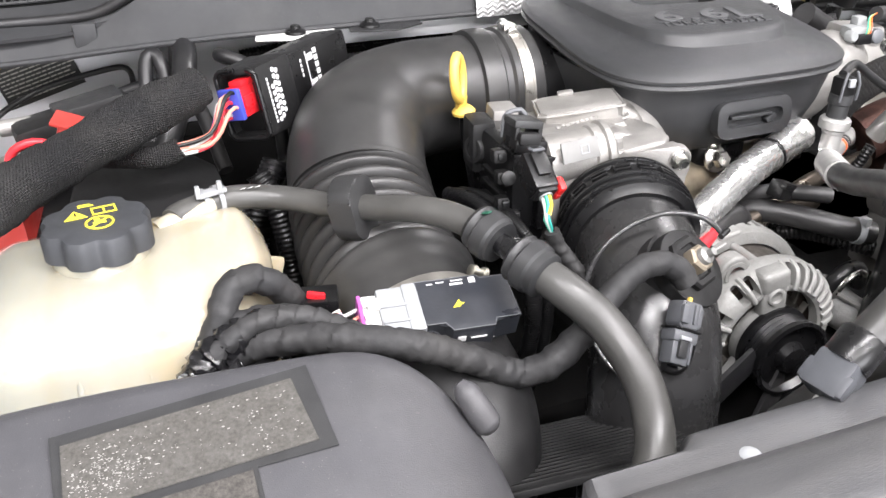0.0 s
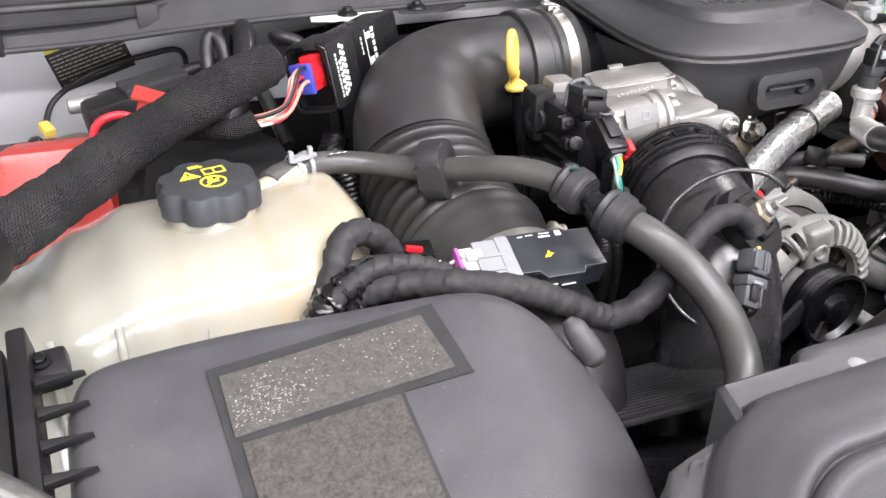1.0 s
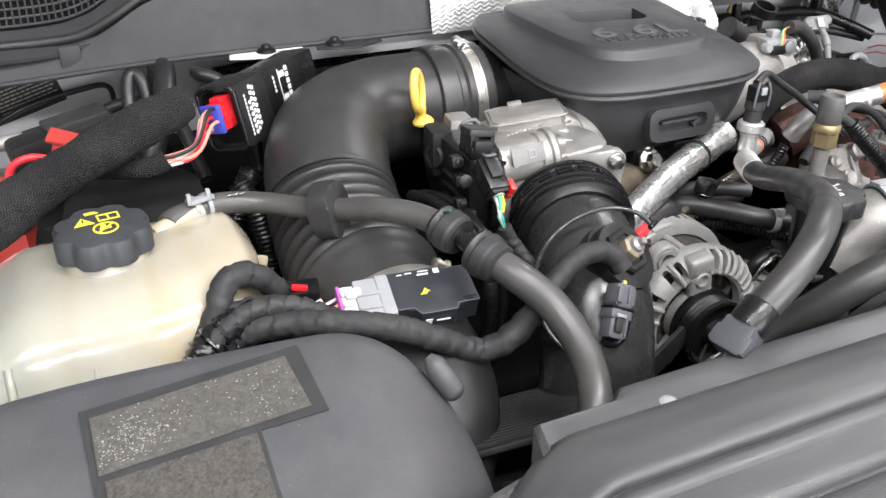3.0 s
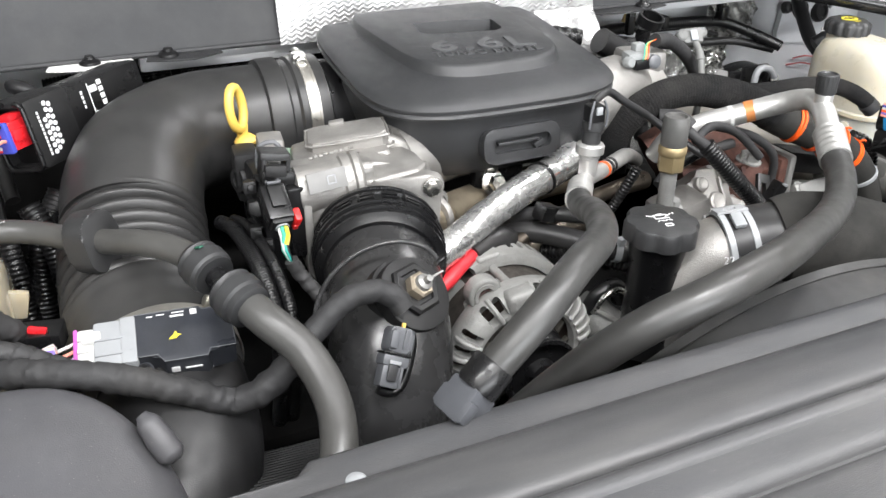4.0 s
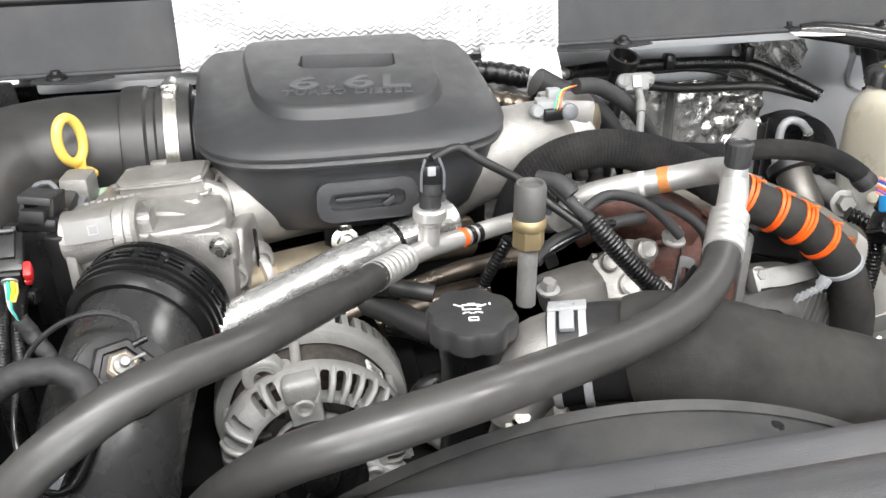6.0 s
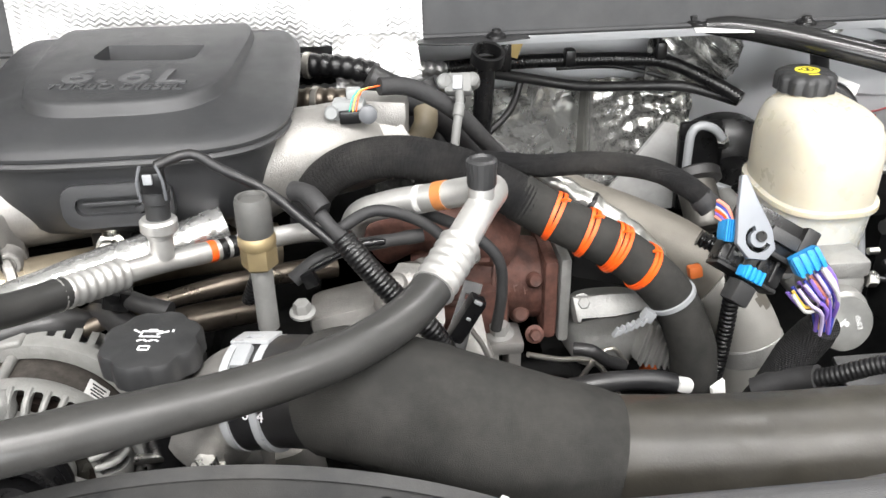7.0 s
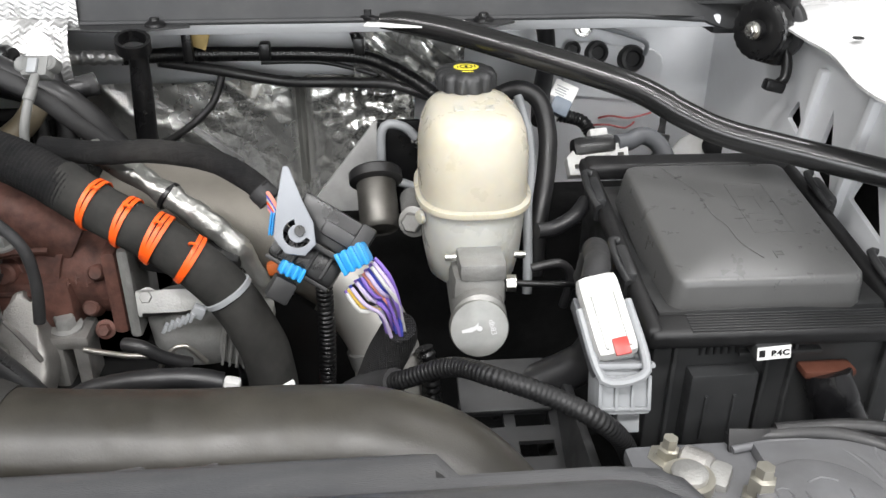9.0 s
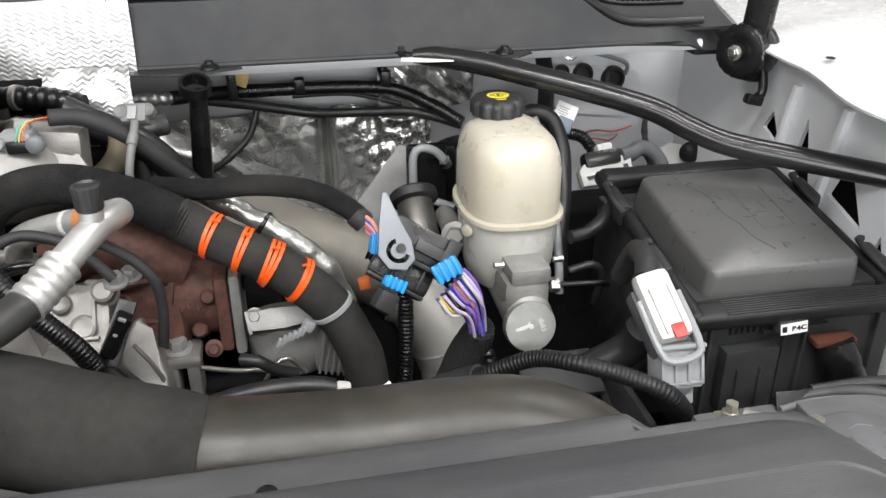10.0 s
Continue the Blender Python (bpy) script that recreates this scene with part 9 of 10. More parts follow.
part("hose", tube(B(), [(1.355, 0.74, 1.035), (1.385, 0.74, 1.04), (1.4, 0.745, 1.02), (1.395, 0.75, 0.98)], 0.005, 12), RUBBER, vh)

# blue multi-plug with grey lever
bp_ = thing("lever_connector", "black multi-pin connector with grey lever and blue plugs", "connector", (1.14, 0.6, 1.1))
cr = Matrix(((0.839, 0.541, 0.0), (-0.271, 0.42, -0.86), (-0.472, 0.7215, 0.5))).to_4x4()


def on_plug(x, y, z):
    return Vector((1.14, 0.616, 1.142)) + cr.to_3x3() @ Vector((x, y, z))


part("housing", box(B(), on_plug(0.004, 0.014, -0.006), (0.066, 0.034, 0.03), 0.004, cr), BLACK2, bp_)
part("housing_edge", box(B(), on_plug(0.004, -0.006, 0.002), (0.074, 0.005, 0.032), 0.0015, cr), BLACK, bp_)
part("lower_shell", box(B(), on_plug(0.0, -0.02, -0.004), (0.062, 0.024, 0.026), 0.004, cr), BLACK2, bp_)
part("lower_edge", box(B(), on_plug(0.0, -0.034, -0.002), (0.06, 0.004, 0.028), 0.0015, cr), BLACK, bp_)
part("shroud", box(B(), on_plug(0.034, 0.012, 0.002), (0.014, 0.04, 0.03), 0.003, cr), BLACK, bp_)
part("lever_stop", box(B(), on_plug(0.014, 0.012, 0.012), (0.03, 0.013, 0.008), 0.003, cr), DARKGREY, bp_)
for k in range(4):
    part("housing_rib", box(B(), on_plug(-0.022 + 0.014 * k, -0.018, 0.0105), (0.003, 0.022, 0.005), 0.001, cr), BLACK, bp_)
lv = axes((1.125, 0.6, 1.167), (0.05, -0.86, 0.5), (0, 0, 1))
lever = prism(B(), [(-0.02, -0.012), (-0.011, -0.026), (0.005, -0.029), (0.0145, -0.02), (0.0135, -0.002), (0.005, 0.018), (-0.004, 0.046), (-0.009, 0.046), (-0.015, 0.018)], 0.006, lv, 0.001)
cutt = ring(B(), lv @ Vector((0.0, -0.01, -0.01)), lv.col[2].to_3d(), 0.0075, 0.0045, 0.03, 24, 230, 100)
part("lever", carve(lever, cutt), mat("lever_plastic", (0.2, 0.213, 0.235), 0.42, var=0.05), bp_, "light grey plastic lever")
part("lever_pin", cyl(B(), lv @ Vector((0.002, -0.008, 0.0)), lv @ Vector((0.002, -0.008, 0.009)), 0.0045), BLACK2, bp_)
for px, py, pz, s, rz_ in ((1.171, 0.587, 1.138, (0.027, 0.017, 0.018), -28), (1.119, 0.582, 1.131, (0.022, 0.012, 0.011), 32), (1.105, 0.612, 1.16, (0.009, 0.016, 0.018), 10)):
    bm = box(B(), (px, py, pz), s, 0.003, turn(-25, rz_, 0))
    for k in range(4):
        box(bm, Vector((px, py, pz)) + turn(-25, rz_, 0).to_3x3() @ Vector((-s[0] / 2 + s[0] * (k + 0.5) / 4, -s[1] / 2, 0)), (s[0] / 7, 0.005, s[2] * 1.1), 0.001, turn(-25, rz_, 0))
    part("blue_plug", bm, BLUE, bp_, "bright blue plug with ridges")
part("small_plug", box(B(), (1.109, 0.578, 1.116), (0.02, 0.018, 0.02), 0.003, turn(-20, 35, 0)), DARKGREY, bp_)
part("small_plug", box(B(), (1.097, 0.645, 1.1), (0.013, 0.012, 0.012), 0.003, turn(-10, -10, 0)), mat("amber_seal", (0.42, 0.1, 0.02), 0.5), bp_)
random.seed(3)
for k in range(19):
    w = (PURPLE, LILAC, WHITE, PURPLE, NAVY, LILAC, PURPLE, SALMON, PURPLE, WHITE, NAVY, LILAC, PURPLE, BLACK2, LILAC, NAVY, YELLOW, WHITE, PURPLE)[k]
    f = k / 18
    o = Vector((1.188 - 0.026 * f, 0.592 - 0.004 * (k % 3), 1.134 - 0.03 * f))
    e = Vector((1.214 - 0.014 * f + random.uniform(-0.002, 0.002), 0.6 + random.uniform(-0.01, 0.006), 1.046))
    mid = Vector((1.208 - 0.02 * f + random.uniform(-0.003, 0.003), 0.586 + random.uniform(-0.006, 0.006), 1.094 - 0.01 * f + random.uniform(-0.004, 0.004)))
    part("wire", tube(B(), [o, o + Vector((0.011, -0.006, -0.012 - 0.004 * random.random())), mid, e], 0.0018, 8), w, bp_)
part("taped_loom", tube(B(), [(1.208, 0.596, 1.062, 0.015), (1.206, 0.606, 1.045, 0.019), (1.196, 0.612, 1.02, 0.019), (1.18, 0.615, 0.98, 0.018), (1.16, 0.62, 0.93, 0.018)], 0.018, 20, wob=0.06), CLOTH, bp_)
for k in range(6):
    part("wire", tube(B(), [(1.1, 0.625, 1.168 + 0.003 * k), (1.105, 0.615, 1.166 + 0.003 * k), (1.11, 0.612, 1.16 + 0.002 * k)], 0.0018, 8), (SALMON, PURPLE, ORANGE, WHITE, NAVY, SALMON)[k], bp_)

# charge pipe along the front
cp = thing("charge_pipe", "wide dusty grey-brown plastic charge air pipe", "intake pipe", (1.1, 0.4, 1.0))
part("pipe", tube(B(), [(0.93, 0.403, 1.105, 0.043), (0.98, 0.4, 1.101, 0.0435), (1.06, 0.399, 1.096, 0.044), (1.13, 0.398, 1.095, 0.0445), (1.185, 0.394, 1.091, 0.046), (1.23, 0.381, 1.075, 0.047), (1.264, 0.36, 1.042, 0.047), (1.284, 0.338, 0.99, 0.047), (1.29, 0.32, 0.9, 0.047)], 0.045, 40), PIPE, cp)

# hood strut and hinge
st = thing("hood_brace", "glossy black steel brace tube over the fuse box", "brace", (1.45, 0.8, 1.2))
part("tube", tube(B(), [(1.205, 0.955, 1.252, 0.009), (1.235, 0.945, 1.252, 0.013), (1.285, 0.92, 1.247, 0.0145), (1.34, 0.885, 1.238, 0.0145), (1.42, 0.84, 1.222, 0.0145), (1.475, 0.808, 1.208, 0.0145), (1.515, 0.785, 1.189, 0.0145), (1.555, 0.765, 1.174, 0.0145), (1.62, 0.735, 1.163, 0.0145), (1.75, 0.67, 1.145, 0.0145), (1.95, 0.57, 1.118, 0.0145)], 0.0145, 22), mat("gloss_black_paint", (0.012, 0.012, 0.012), 0.22, bump=0.0, rvar=0.04, var=0.1), st)
part("end_tab", prism(B(), roundpoly(-0.03, -0.011, 0.012, 0.011, 0.008), 0.004, Matrix.Translation((1.195, 0.958, 1.2535)) @ turn(0, 0, -28), 0.001), BLACK2, st)
part("end_bolt", hexbolt(B(), (1.19, 0.96, 1.257), (0, 0, 1), 0.006, 0.006), BLACK2, st)
hg = thing("hinge_assembly", "black hood hinge with a round ribbed pivot", "hinge", (1.64, 0.95, 1.2))
hax = Vector((-0.86, -0.5, 0.06)).normalized()
part("spring_drum", lathe(B(), Vector((1.668, 0.944, 1.238)) - hax * 0.004, hax, [(0.02, 0), (0.036, 0.002), (0.037, 0.005), (0.037, 0.017), (0.0345, 0.019), (0.0345, 0.022), (0.03, 0.024), (0.02, 0.024), (0.012, 0.022), (0.011, 0.029), (0.004, 0.03)], 60, (40, 0.035)), BLACK2, hg, "black ribbed spring drum")
part("backing_disc", lathe(B(), Vector((1.672, 0.946, 1.238)) - hax * 0.02, hax, [(0.038, 0), (0.0395, 0.002), (0.0395, 0.011), (0.036, 0.013)], 48), DARKGREY, hg)
part("arm", box(B(), (1.683, 0.948, 1.26), (0.02, 0.04, 0.13), 0.008, turn(0, 8, 30)), BLACK2, hg)
part("stay", tube(B(), [(1.69, 0.935, 1.225), (1.692, 0.925, 1.2), (1.689, 0.92, 1.182), (1.676, 0.918, 1.175)], 0.0065, 12), BLACK2, hg)
part("stop", box(B(), (1.676, 0.916, 1.176), (0.026, 0.014, 0.014), 0.004, turn(0, 14, 0)), BLACK2, hg)
part("pivot_bolt", hexbolt(B(), Vector((1.668, 0.944, 1.238)) + hax * 0.026, hax, 0.007, 0.008), STEEL, hg)

# wiper linkage bits on the right firewall
wm = thing("pipe_manifold", "white firewall fitting with black fasteners", "fitting", (1.5, 1.2, 1.12))
part("plate", prism(B(), roundpoly(-0.075, -0.04, 0.075, 0.04, 0.02, 5), 0.012, axes((1.56, 1.207, 1.115), (0, -1, 0), (0.12, 0, 1)), 0.004, 3), WHITEPAINT, wm)
part("pipe", tube(B(), [(1.512, 1.195, 1.182), (1.523, 1.186, 1.188), (1.56, 1.18, 1.18), (1.595, 1.178, 1.168), (1.603, 1.18, 1.158), (1.602, 1.185, 1.145)], 0.0036, 12), LIGHTGREY, wm)
part("bolt", hexbolt(B(), (1.508, 1.198, 1.183), (-0.1, -1, 0.25), 0.009, 0.014), STEEL, wm)
for x, z, r in ((1.493, 1.152, 0.012), (1.53, 1.146, 0.018), (1.584, 1.136, 0.021)):
    part("rubber_plug", lathe(B(), (x, 1.197, z), (0.1, -1, 0.25), [(r, 0), (r, 0.008), (r * 0.85, 0.013), (r * 0.6, 0.014), (r * 0.5, 0.01), (r * 0.1, 0.01)], 24), RUBBER, wm, "black rubber plug")
wpl = thing("tagged_plug", "grey-blue plug with a white paper tag", "connector", (1.45, 1.04, 1.12))
tgm = axes((1.449, 1.04, 1.136), (-0.1, -0.85, 0.5), (0.4, 0, 1))
part("tag", box(B(), tgm.translation, (0.032, 0.024, 0.002), 0.0006, tgm.to_3x3().to_4x4()), PAPER, wpl, "white paper tag")
bm = B()
flatbars(bm, tgm @ Matrix.Translation((0, 0, 0.0012)), [(-0.004, 0.004 - 0.0035 * k, 0.017 - 0.004 * (k % 2), 0.0016) for k in range(4)])
part("tag_print", bm, LIGHTGREY, wpl)
part("plug", box(B(), tgm @ Vector((0.004, -0.02, -0.008)), (0.026, 0.024, 0.02), 0.004, tgm.to_3x3().to_4x4()), mat("blue_grey_plastic", (0.13, 0.16, 0.2), 0.4), wpl)
part("conduit", tube(B(), [tgm @ Vector((0.006, -0.03, -0.01)), (1.472, 1.03, 1.098), (1.486, 1.02, 1.082), (1.5, 1.0, 1.068), (1.51, 0.97, 1.06)], 0.0095, 14, ribs=(0.005, 0.0014)), BLACK2, wpl)
rl = thing("red_lead", "thin red wires loose on the firewall", "wire", (1.54, 1.19, 1.04))
for pts in ([(1.545, 1.2, 1.042), (1.56, 1.185, 1.05), (1.59, 1.185, 1.046), (1.625, 1.19, 1.052)], [(1.53, 1.2, 1.03), (1.555, 1.185, 1.036), (1.585, 1.185, 1.03), (1.6, 1.19, 1.038)]):
    part("wire", tube(B(), pts, 0.0016, 8), mat("faded_red_wire", (0.55, 0.14, 0.14), 0.5), rl)
wl = thing("taped_harness", "thin black taped lead down the firewall", "wiring harness", (1.63, 1.15, 1.05))
part("lead", tube(B(), [(1.655, 1.19, 1.085), (1.64, 1.17, 1.06), (1.62, 1.12, 1.05), (1.595, 1.06, 1.052), (1.575, 1.0, 1.06), (1.555, 0.96, 1.07)], 0.0055, 12, wob=0.25), TAPE, wl)
part("plug", box(B(), (1.6, 1.07, 1.053), (0.03, 0.02, 0.016), 0.003, turn(0, 15, 50)), BLACK2, wl)
fbk = thing("body_bracket", "white painted sheet metal bracket with dirt stains", "bracket", (1.66, 1.15, 1.0))
part("plate", prism(B(), [(-0.05, -0.06), (0.05, -0.06), (0.055, 0.0), (0.04, 0.022), (-0.012, 0.03), (-0.03, 0.018), (-0.05, -0.02)], 0.008, axes((1.69, 1.15, 1.0), (-0.15, -0.95, 0.2), (0, 0, 1)), 0.003), mat("stained_body_paint", (0.6, 0.6, 0.59), 0.45, var=0.08, scale=20, dust=0.6, dustcol=(0.24, 0.19, 0.13)), fbk)
# black disc stands in for the shade inside a round hole
part("dark_hole_disc", lathe(B(), (1.708, 1.128, 1.02), (-0.2, -1, 0.1), [(0.017, 0), (0.019, 0.003), (0.016, 0.007), (0.006, 0.009)], 26), BLACK2, fbk, "round black disc standing in for a dark hole")
wc = thing("white_bracket", "white plastic clip holding a black plug behind the fuse box", "bracket", (1.47, 0.93, 1.05))
wcm = axes((1.469, 0.92, 1.09), (0.05, -0.75, 0.66), (-0.1, 0.6, 0.7))
wcr = wcm.to_3x3().to_4x4()
clip_b = prism(B(), [(-0.042, -0.022), (-0.006, -0.024), (0.0, -0.017), (0.02, -0.017), (0.024, -0.022), (0.036, -0.02), (0.04, 0.008), (0.03, 0.016), (0.012, 0.006), (-0.016, 0.004), (-0.03, 0.012), (-0.042, 0.002)], 0.016, wcm @ Matrix.Translation((0, 0, -0.012)), 0.003)
clip_cut = box(B(), wcm @ Vector((0.028, -0.006, 0)), (0.008, 0.013, 0.06), 0.001, wcr)
box(clip_cut, wcm @ Vector((-0.022, -0.012, 0)), (0.024, 0.007, 0.06), 0.001, wcr)
part("clip", carve(clip_b, clip_cut), WHITE, wc)
part("plug", box(B(), wcm @ Vector((-0.004, 0.014, -0.002)), (0.056, 0.024, 0.024), 0.008, wcr), BLACK2, wc)
part("plug_cap", box(B(), wcm @ Vector((0.006, 0.03, -0.004)), (0.024, 0.012, 0.016), 0.004, wcr), WHITE, wc)
part("elbow", tube(B(), [wcm @ Vector((0.026, 0.014, -0.002)), (1.512, 0.94, 1.1), (1.53, 0.95, 1.104), (1.55, 0.952, 1.096), (1.565, 0.945, 1.075), (1.575, 0.93, 1.03)], 0.0115, 16), GREYCON, wc)

# fuse box
fb = thing("fuse_box", "black underhood fuse box with a clip-on lid", "fuse box", (1.55, 0.7, 0.9))
PANELBLACK = mat("fuse_panel_plastic", (0.03, 0.031, 0.032), 0.42, bump=0.2, bscale=900, dust=0.05)
part("body", box(B(), (1.562, 0.741, 0.975), (0.235, 0.29, 0.18), 0.006), PANELBLACK, fb)
c0 = Vector((1.558, 0.715, 1.083))
lm_ = axes(c0, (0.0, -0.14, 0.99), (0.02, 1, 0))
lr = lm_.to_3x3().to_4x4()
lid2 = B()
loft(lid2, [[lm_ @ Vector((x, y, z)) for x, y in roundpoly(-gx, -gy, gx - 0.014, gy - 0.024, 0.012, 6)] for z, gx, gy in ((-0.016, 0.1, 0.12), (0.02, 0.0965, 0.1165), (0.0262, 0.0952, 0.1152), (0.0284, 0.0932, 0.1132), (0.0294, 0.0905, 0.1105), (0.0296, 0.03, 0.05))])
lid_part = part("lid", lid2, mat("fuse_lid_plastic", (0.085, 0.085, 0.084), 0.3, var=0.05, bump=0.3, bscale=1000, dust=0.02, speck=0.15, spec=0.6, rvar=0.04), fb, angle=35)
lz = 0.0298
part("moulded_line", tube(B(), [lm_ @ Vector(p) for p in ((-0.055, 0.083, lz), (-0.051, 0.072, lz), (-0.04, 0.05, lz), (-0.032, 0.03, lz), (-0.03, -0.01, lz), (-0.022, -0.03, lz), (-0.018, -0.06, lz), (-0.005, -0.085, lz))], 0.0008, 6), bpy.data.materials["fuse_lid_plastic"], lid_part)
bm = B()
flatbars(bm, lm_ @ Matrix.Translation((0.022, 0.002, lz)), [(-0.02, 0, 0.0015, 0.09), (0.02, 0, 0.0015, 0.09), (0, 0.045, 0.04, 0.0015), (0, -0.045, 0.04, 0.0015), (-0.005, 0.02, 0.018, 0.0015), (0.003, 0.005, 0.002, 0.02), (-0.006, -0.012, 0.018, 0.0015), (0.0, -0.025, 0.02, 0.0015)])
part("moulded_emblem", bm, bpy.data.materials["fuse_lid_plastic"], lid_part)
for cx_, cy_ in ((0.012, -0.08), (0.066, -0.075)):
    bm = B()
    flatbars(bm, lm_ @ Matrix.Translation((cx_, cy_, lz)), [(0, 0.005, 0.008, 0.0012), (0, 0, 0.008, 0.0012), (-0.004, 0, 0.0012, 0.011), (0.004, 0.002, 0.0012, 0.006)])
    part("moulded_mark", bm, bpy.data.materials["fuse_lid_plastic"], lid_part)
fr = B()
for p, s in (((-0.005, -0.143, -0.007), (0.244, 0.03, 0.02)), ((-0.005, 0.14, -0.002), (0.24, 0.03, 0.02)), ((-0.122, 0, -0.004), (0.016, 0.31, 0.018)), ((0.114, 0, -0.004), (0.016, 0.31, 0.018))):
    box(fr, lm_ @ Vector(p), s, 0.007, lr, 3)
part("rim", fr, BLACK, fb)
for k in range(7):
    part("rim_ridge", box(B(), lm_ @ Vector((0.01, -0.133 - 0.0036 * k, 0.0031)), (0.2, 0.0016, 0.002), 0.0004, lr), DARKGREY, fb)
for p in ((-0.128, 0.07, 0.0), (-0.128, -0.06, 0.0), (0.122, 0.06, 0.0), (0.122, -0.09, 0.0)):
    part("latch", box(B(), lm_ @ Vector(p), (0.012, 0.05, 0.03), 0.005, lr), DARKGREY, fb)
    part("latch_hook", tube(B(), [lm_ @ (Vector(p) + Vector(q)) for q in ((0.0, 0.03, 0.014), (-0.008, 0.028, 0.016), (-0.01, 0.0, 0.014), (-0.004, -0.03, 0.008))], 0.004, 10), DARKGREY, fb)
part("front_panel", box(B(), (1.565, 0.591, 0.975), (0.248, 0.012, 0.17), 0.004), PANELBLACK, fb)
for x in (1.46, 1.55, 1.575, 1.665):
    part("panel_rib", box(B(), (x, 0.583, 0.975), (0.004, 0.008, 0.15), 0.0015), PANELBLACK, fb)
for x in (1.49, 1.517):
    part("panel_rib", box(B(), (x, 0.5655, 0.965), (0.003, 0.004, 0.05), 0.001), PANELBLACK, fb)
for k in range(6):
    part("vent_slot", box(B(), (1.485 + 0.007 * k, 0.5845, 1.034), (0.003, 0.003, 0.02), 0.0008), BLACK, fb)
part("label_ledge", box(B(), (1.5405, 0.572, 1.0425), (0.033, 0.03, 0.014), 0.002), PANELBLACK, fb)
part("panel_step", box(B(), (1.56, 0.583, 1.026), (0.08, 0.012, 0.005), 0.002), PANELBLACK, fb)
part("panel_box", box(B(), (1.506, 0.577, 0.972), (0.064, 0.02, 0.08), 0.003), PANELBLACK, fb)
lbm = axes((1.5405, 0.5565, 1.0425), (0, -0.98, 0.2), (-0.05, 0, 1))
pb_ = part("paper_label", box(B(), lbm.translation, (0.031, 0.0125, 0.001), 0, lbm.to_3x3().to_4x4()), PAPER, fb, "white printed label")
letters("label_print", "B4C", lbm @ Matrix.Translation((0.0055, -0.0005, 0.0009)), 0.0075, BLACK, pb_, 0.0002, "black print B4C", 1.1, 0.0003, 1.2)
bm = B()
flatbars(bm, lbm @ Matrix.Translation((0, 0, 0.0007)), [(-0.0112, 0, 0.0055, 0.0065)])
part("label_code", bm, BLACK, pb_)
ct = thing("wired_plug", "black corrugated cable boot with a rust-red collar", "connector", (1.61, 0.55, 0.95))
part("collar", box(B(), (1.6055, 0.574, 1.0085), (0.05, 0.02, 0.008), 0.003), mat("red_brown_plastic", (0.11, 0.04, 0.025), 0.5), ct)
part("boot", tube(B(), [(1.605, 0.57, 1.008, 0.02), (1.61, 0.562, 0.988, 0.0225), (1.623, 0.558, 0.96, 0.0225), (1.637, 0.557, 0.93, 0.022), (1.65, 0.557, 0.88, 0.022)], 0.022, 24, wind=(0.03, 0.0016)), VINYL, ct)

# white and grey harness connector
wh = thing("harness_connector", "white and light grey lever harness connector", "connector", (1.385, 0.53, 1.0))
wmx = axes((1.384, 0.55, 1.083), (-0.1, -0.62, 0.78), (-0.14, 0.77, 0.6)) @ Matrix.Scale(0.88, 4)
wr_ = wmx.to_3x3().to_4x4()
gb = B()
box(gb, wmx @ Vector((0, 0.0, -0.018)), (0.037, 0.07, 0.032), 0.006, wr_)
part("lower_body", gb, LIGHTGREY, wh)
sk = axes((1.391, 0.527, 1.037), (0.02, -0.93, 0.36), (0.04, 0.3, 1))
skr = sk.to_3x3().to_4x4()
part("skirt", box(B(), sk.translation, (0.046, 0.042, 0.03), 0.003, skr), LIGHTGREY, wh)
part("skirt_flange", box(B(), sk @ Vector((0, 0.022, 0.002)), (0.05, 0.005, 0.036), 0.002, skr), LIGHTGREY, wh)
for x in (-0.021, -0.007, 0.007, 0.021):
    part("slot_bar", box(B(), sk @ Vector((x, -0.002, 0.0162)), (0.0035, 0.03, 0.004), 0.001, skr), LIGHTGREY, wh)
for y in (0.012, -0.015):
    part("slot_bar", box(B(), sk @ Vector((0, y, 0.016)), (0.042, 0.003, 0.0035), 0.001, skr), LIGHTGREY, wh)
part("tail_tab", box(B(), sk @ Vector((0.009, -0.03, -0.004)), (0.02, 0.022, 0.012), 0.002, skr), LIGHTGREY, wh)
part("side_rail", box(B(), wmx @ Vector((0.023, -0.015, -0.002)), (0.004, 0.07, 0.014), 0.0015, wr_), LIGHTGREY, wh)
part("side_rail", box(B(), wmx @ Vector((-0.023, -0.015, -0.002)), (0.004, 0.07, 0.014), 0.0015, wr_), LIGHTGREY, wh)
part("front_rail", tube(B(), [wmx @ Vector(p) for p in ((-0.0235, 0.02, 0.006), (-0.0235, -0.04, 0.006), (-0.015, -0.056, 0.006), (0.015, -0.056, 0.006), (0.0235, -0.04, 0.006), (0.0235, 0.02, 0.006))], 0.004, 8), LIGHTGREY, wh)
part("white_cover", box(B(), wmx @ Vector((-0.001, 0.008, 0.006)), (0.042, 0.084, 0.026), 0.01, wr_), WHITE, wh)
part("white_ridge", box(B(), wmx @ Vector((-0.011, 0.0, 0.019)), (0.0035, 0.055, 0.005), 0.0015, wr_), WHITE, wh)
part("white_ridge", box(B(), wmx @ Vector((0.011, 0.0, 0.019)), (0.0035, 0.055, 0.005), 0.0015, wr_), WHITE, wh)
part("red_lock", box(B(), wmx @ Vector((0.002, -0.027, 0.019)), (0.015, 0.017, 0.005), 0.0015, wr_), RED, wh, "small red lock tab")
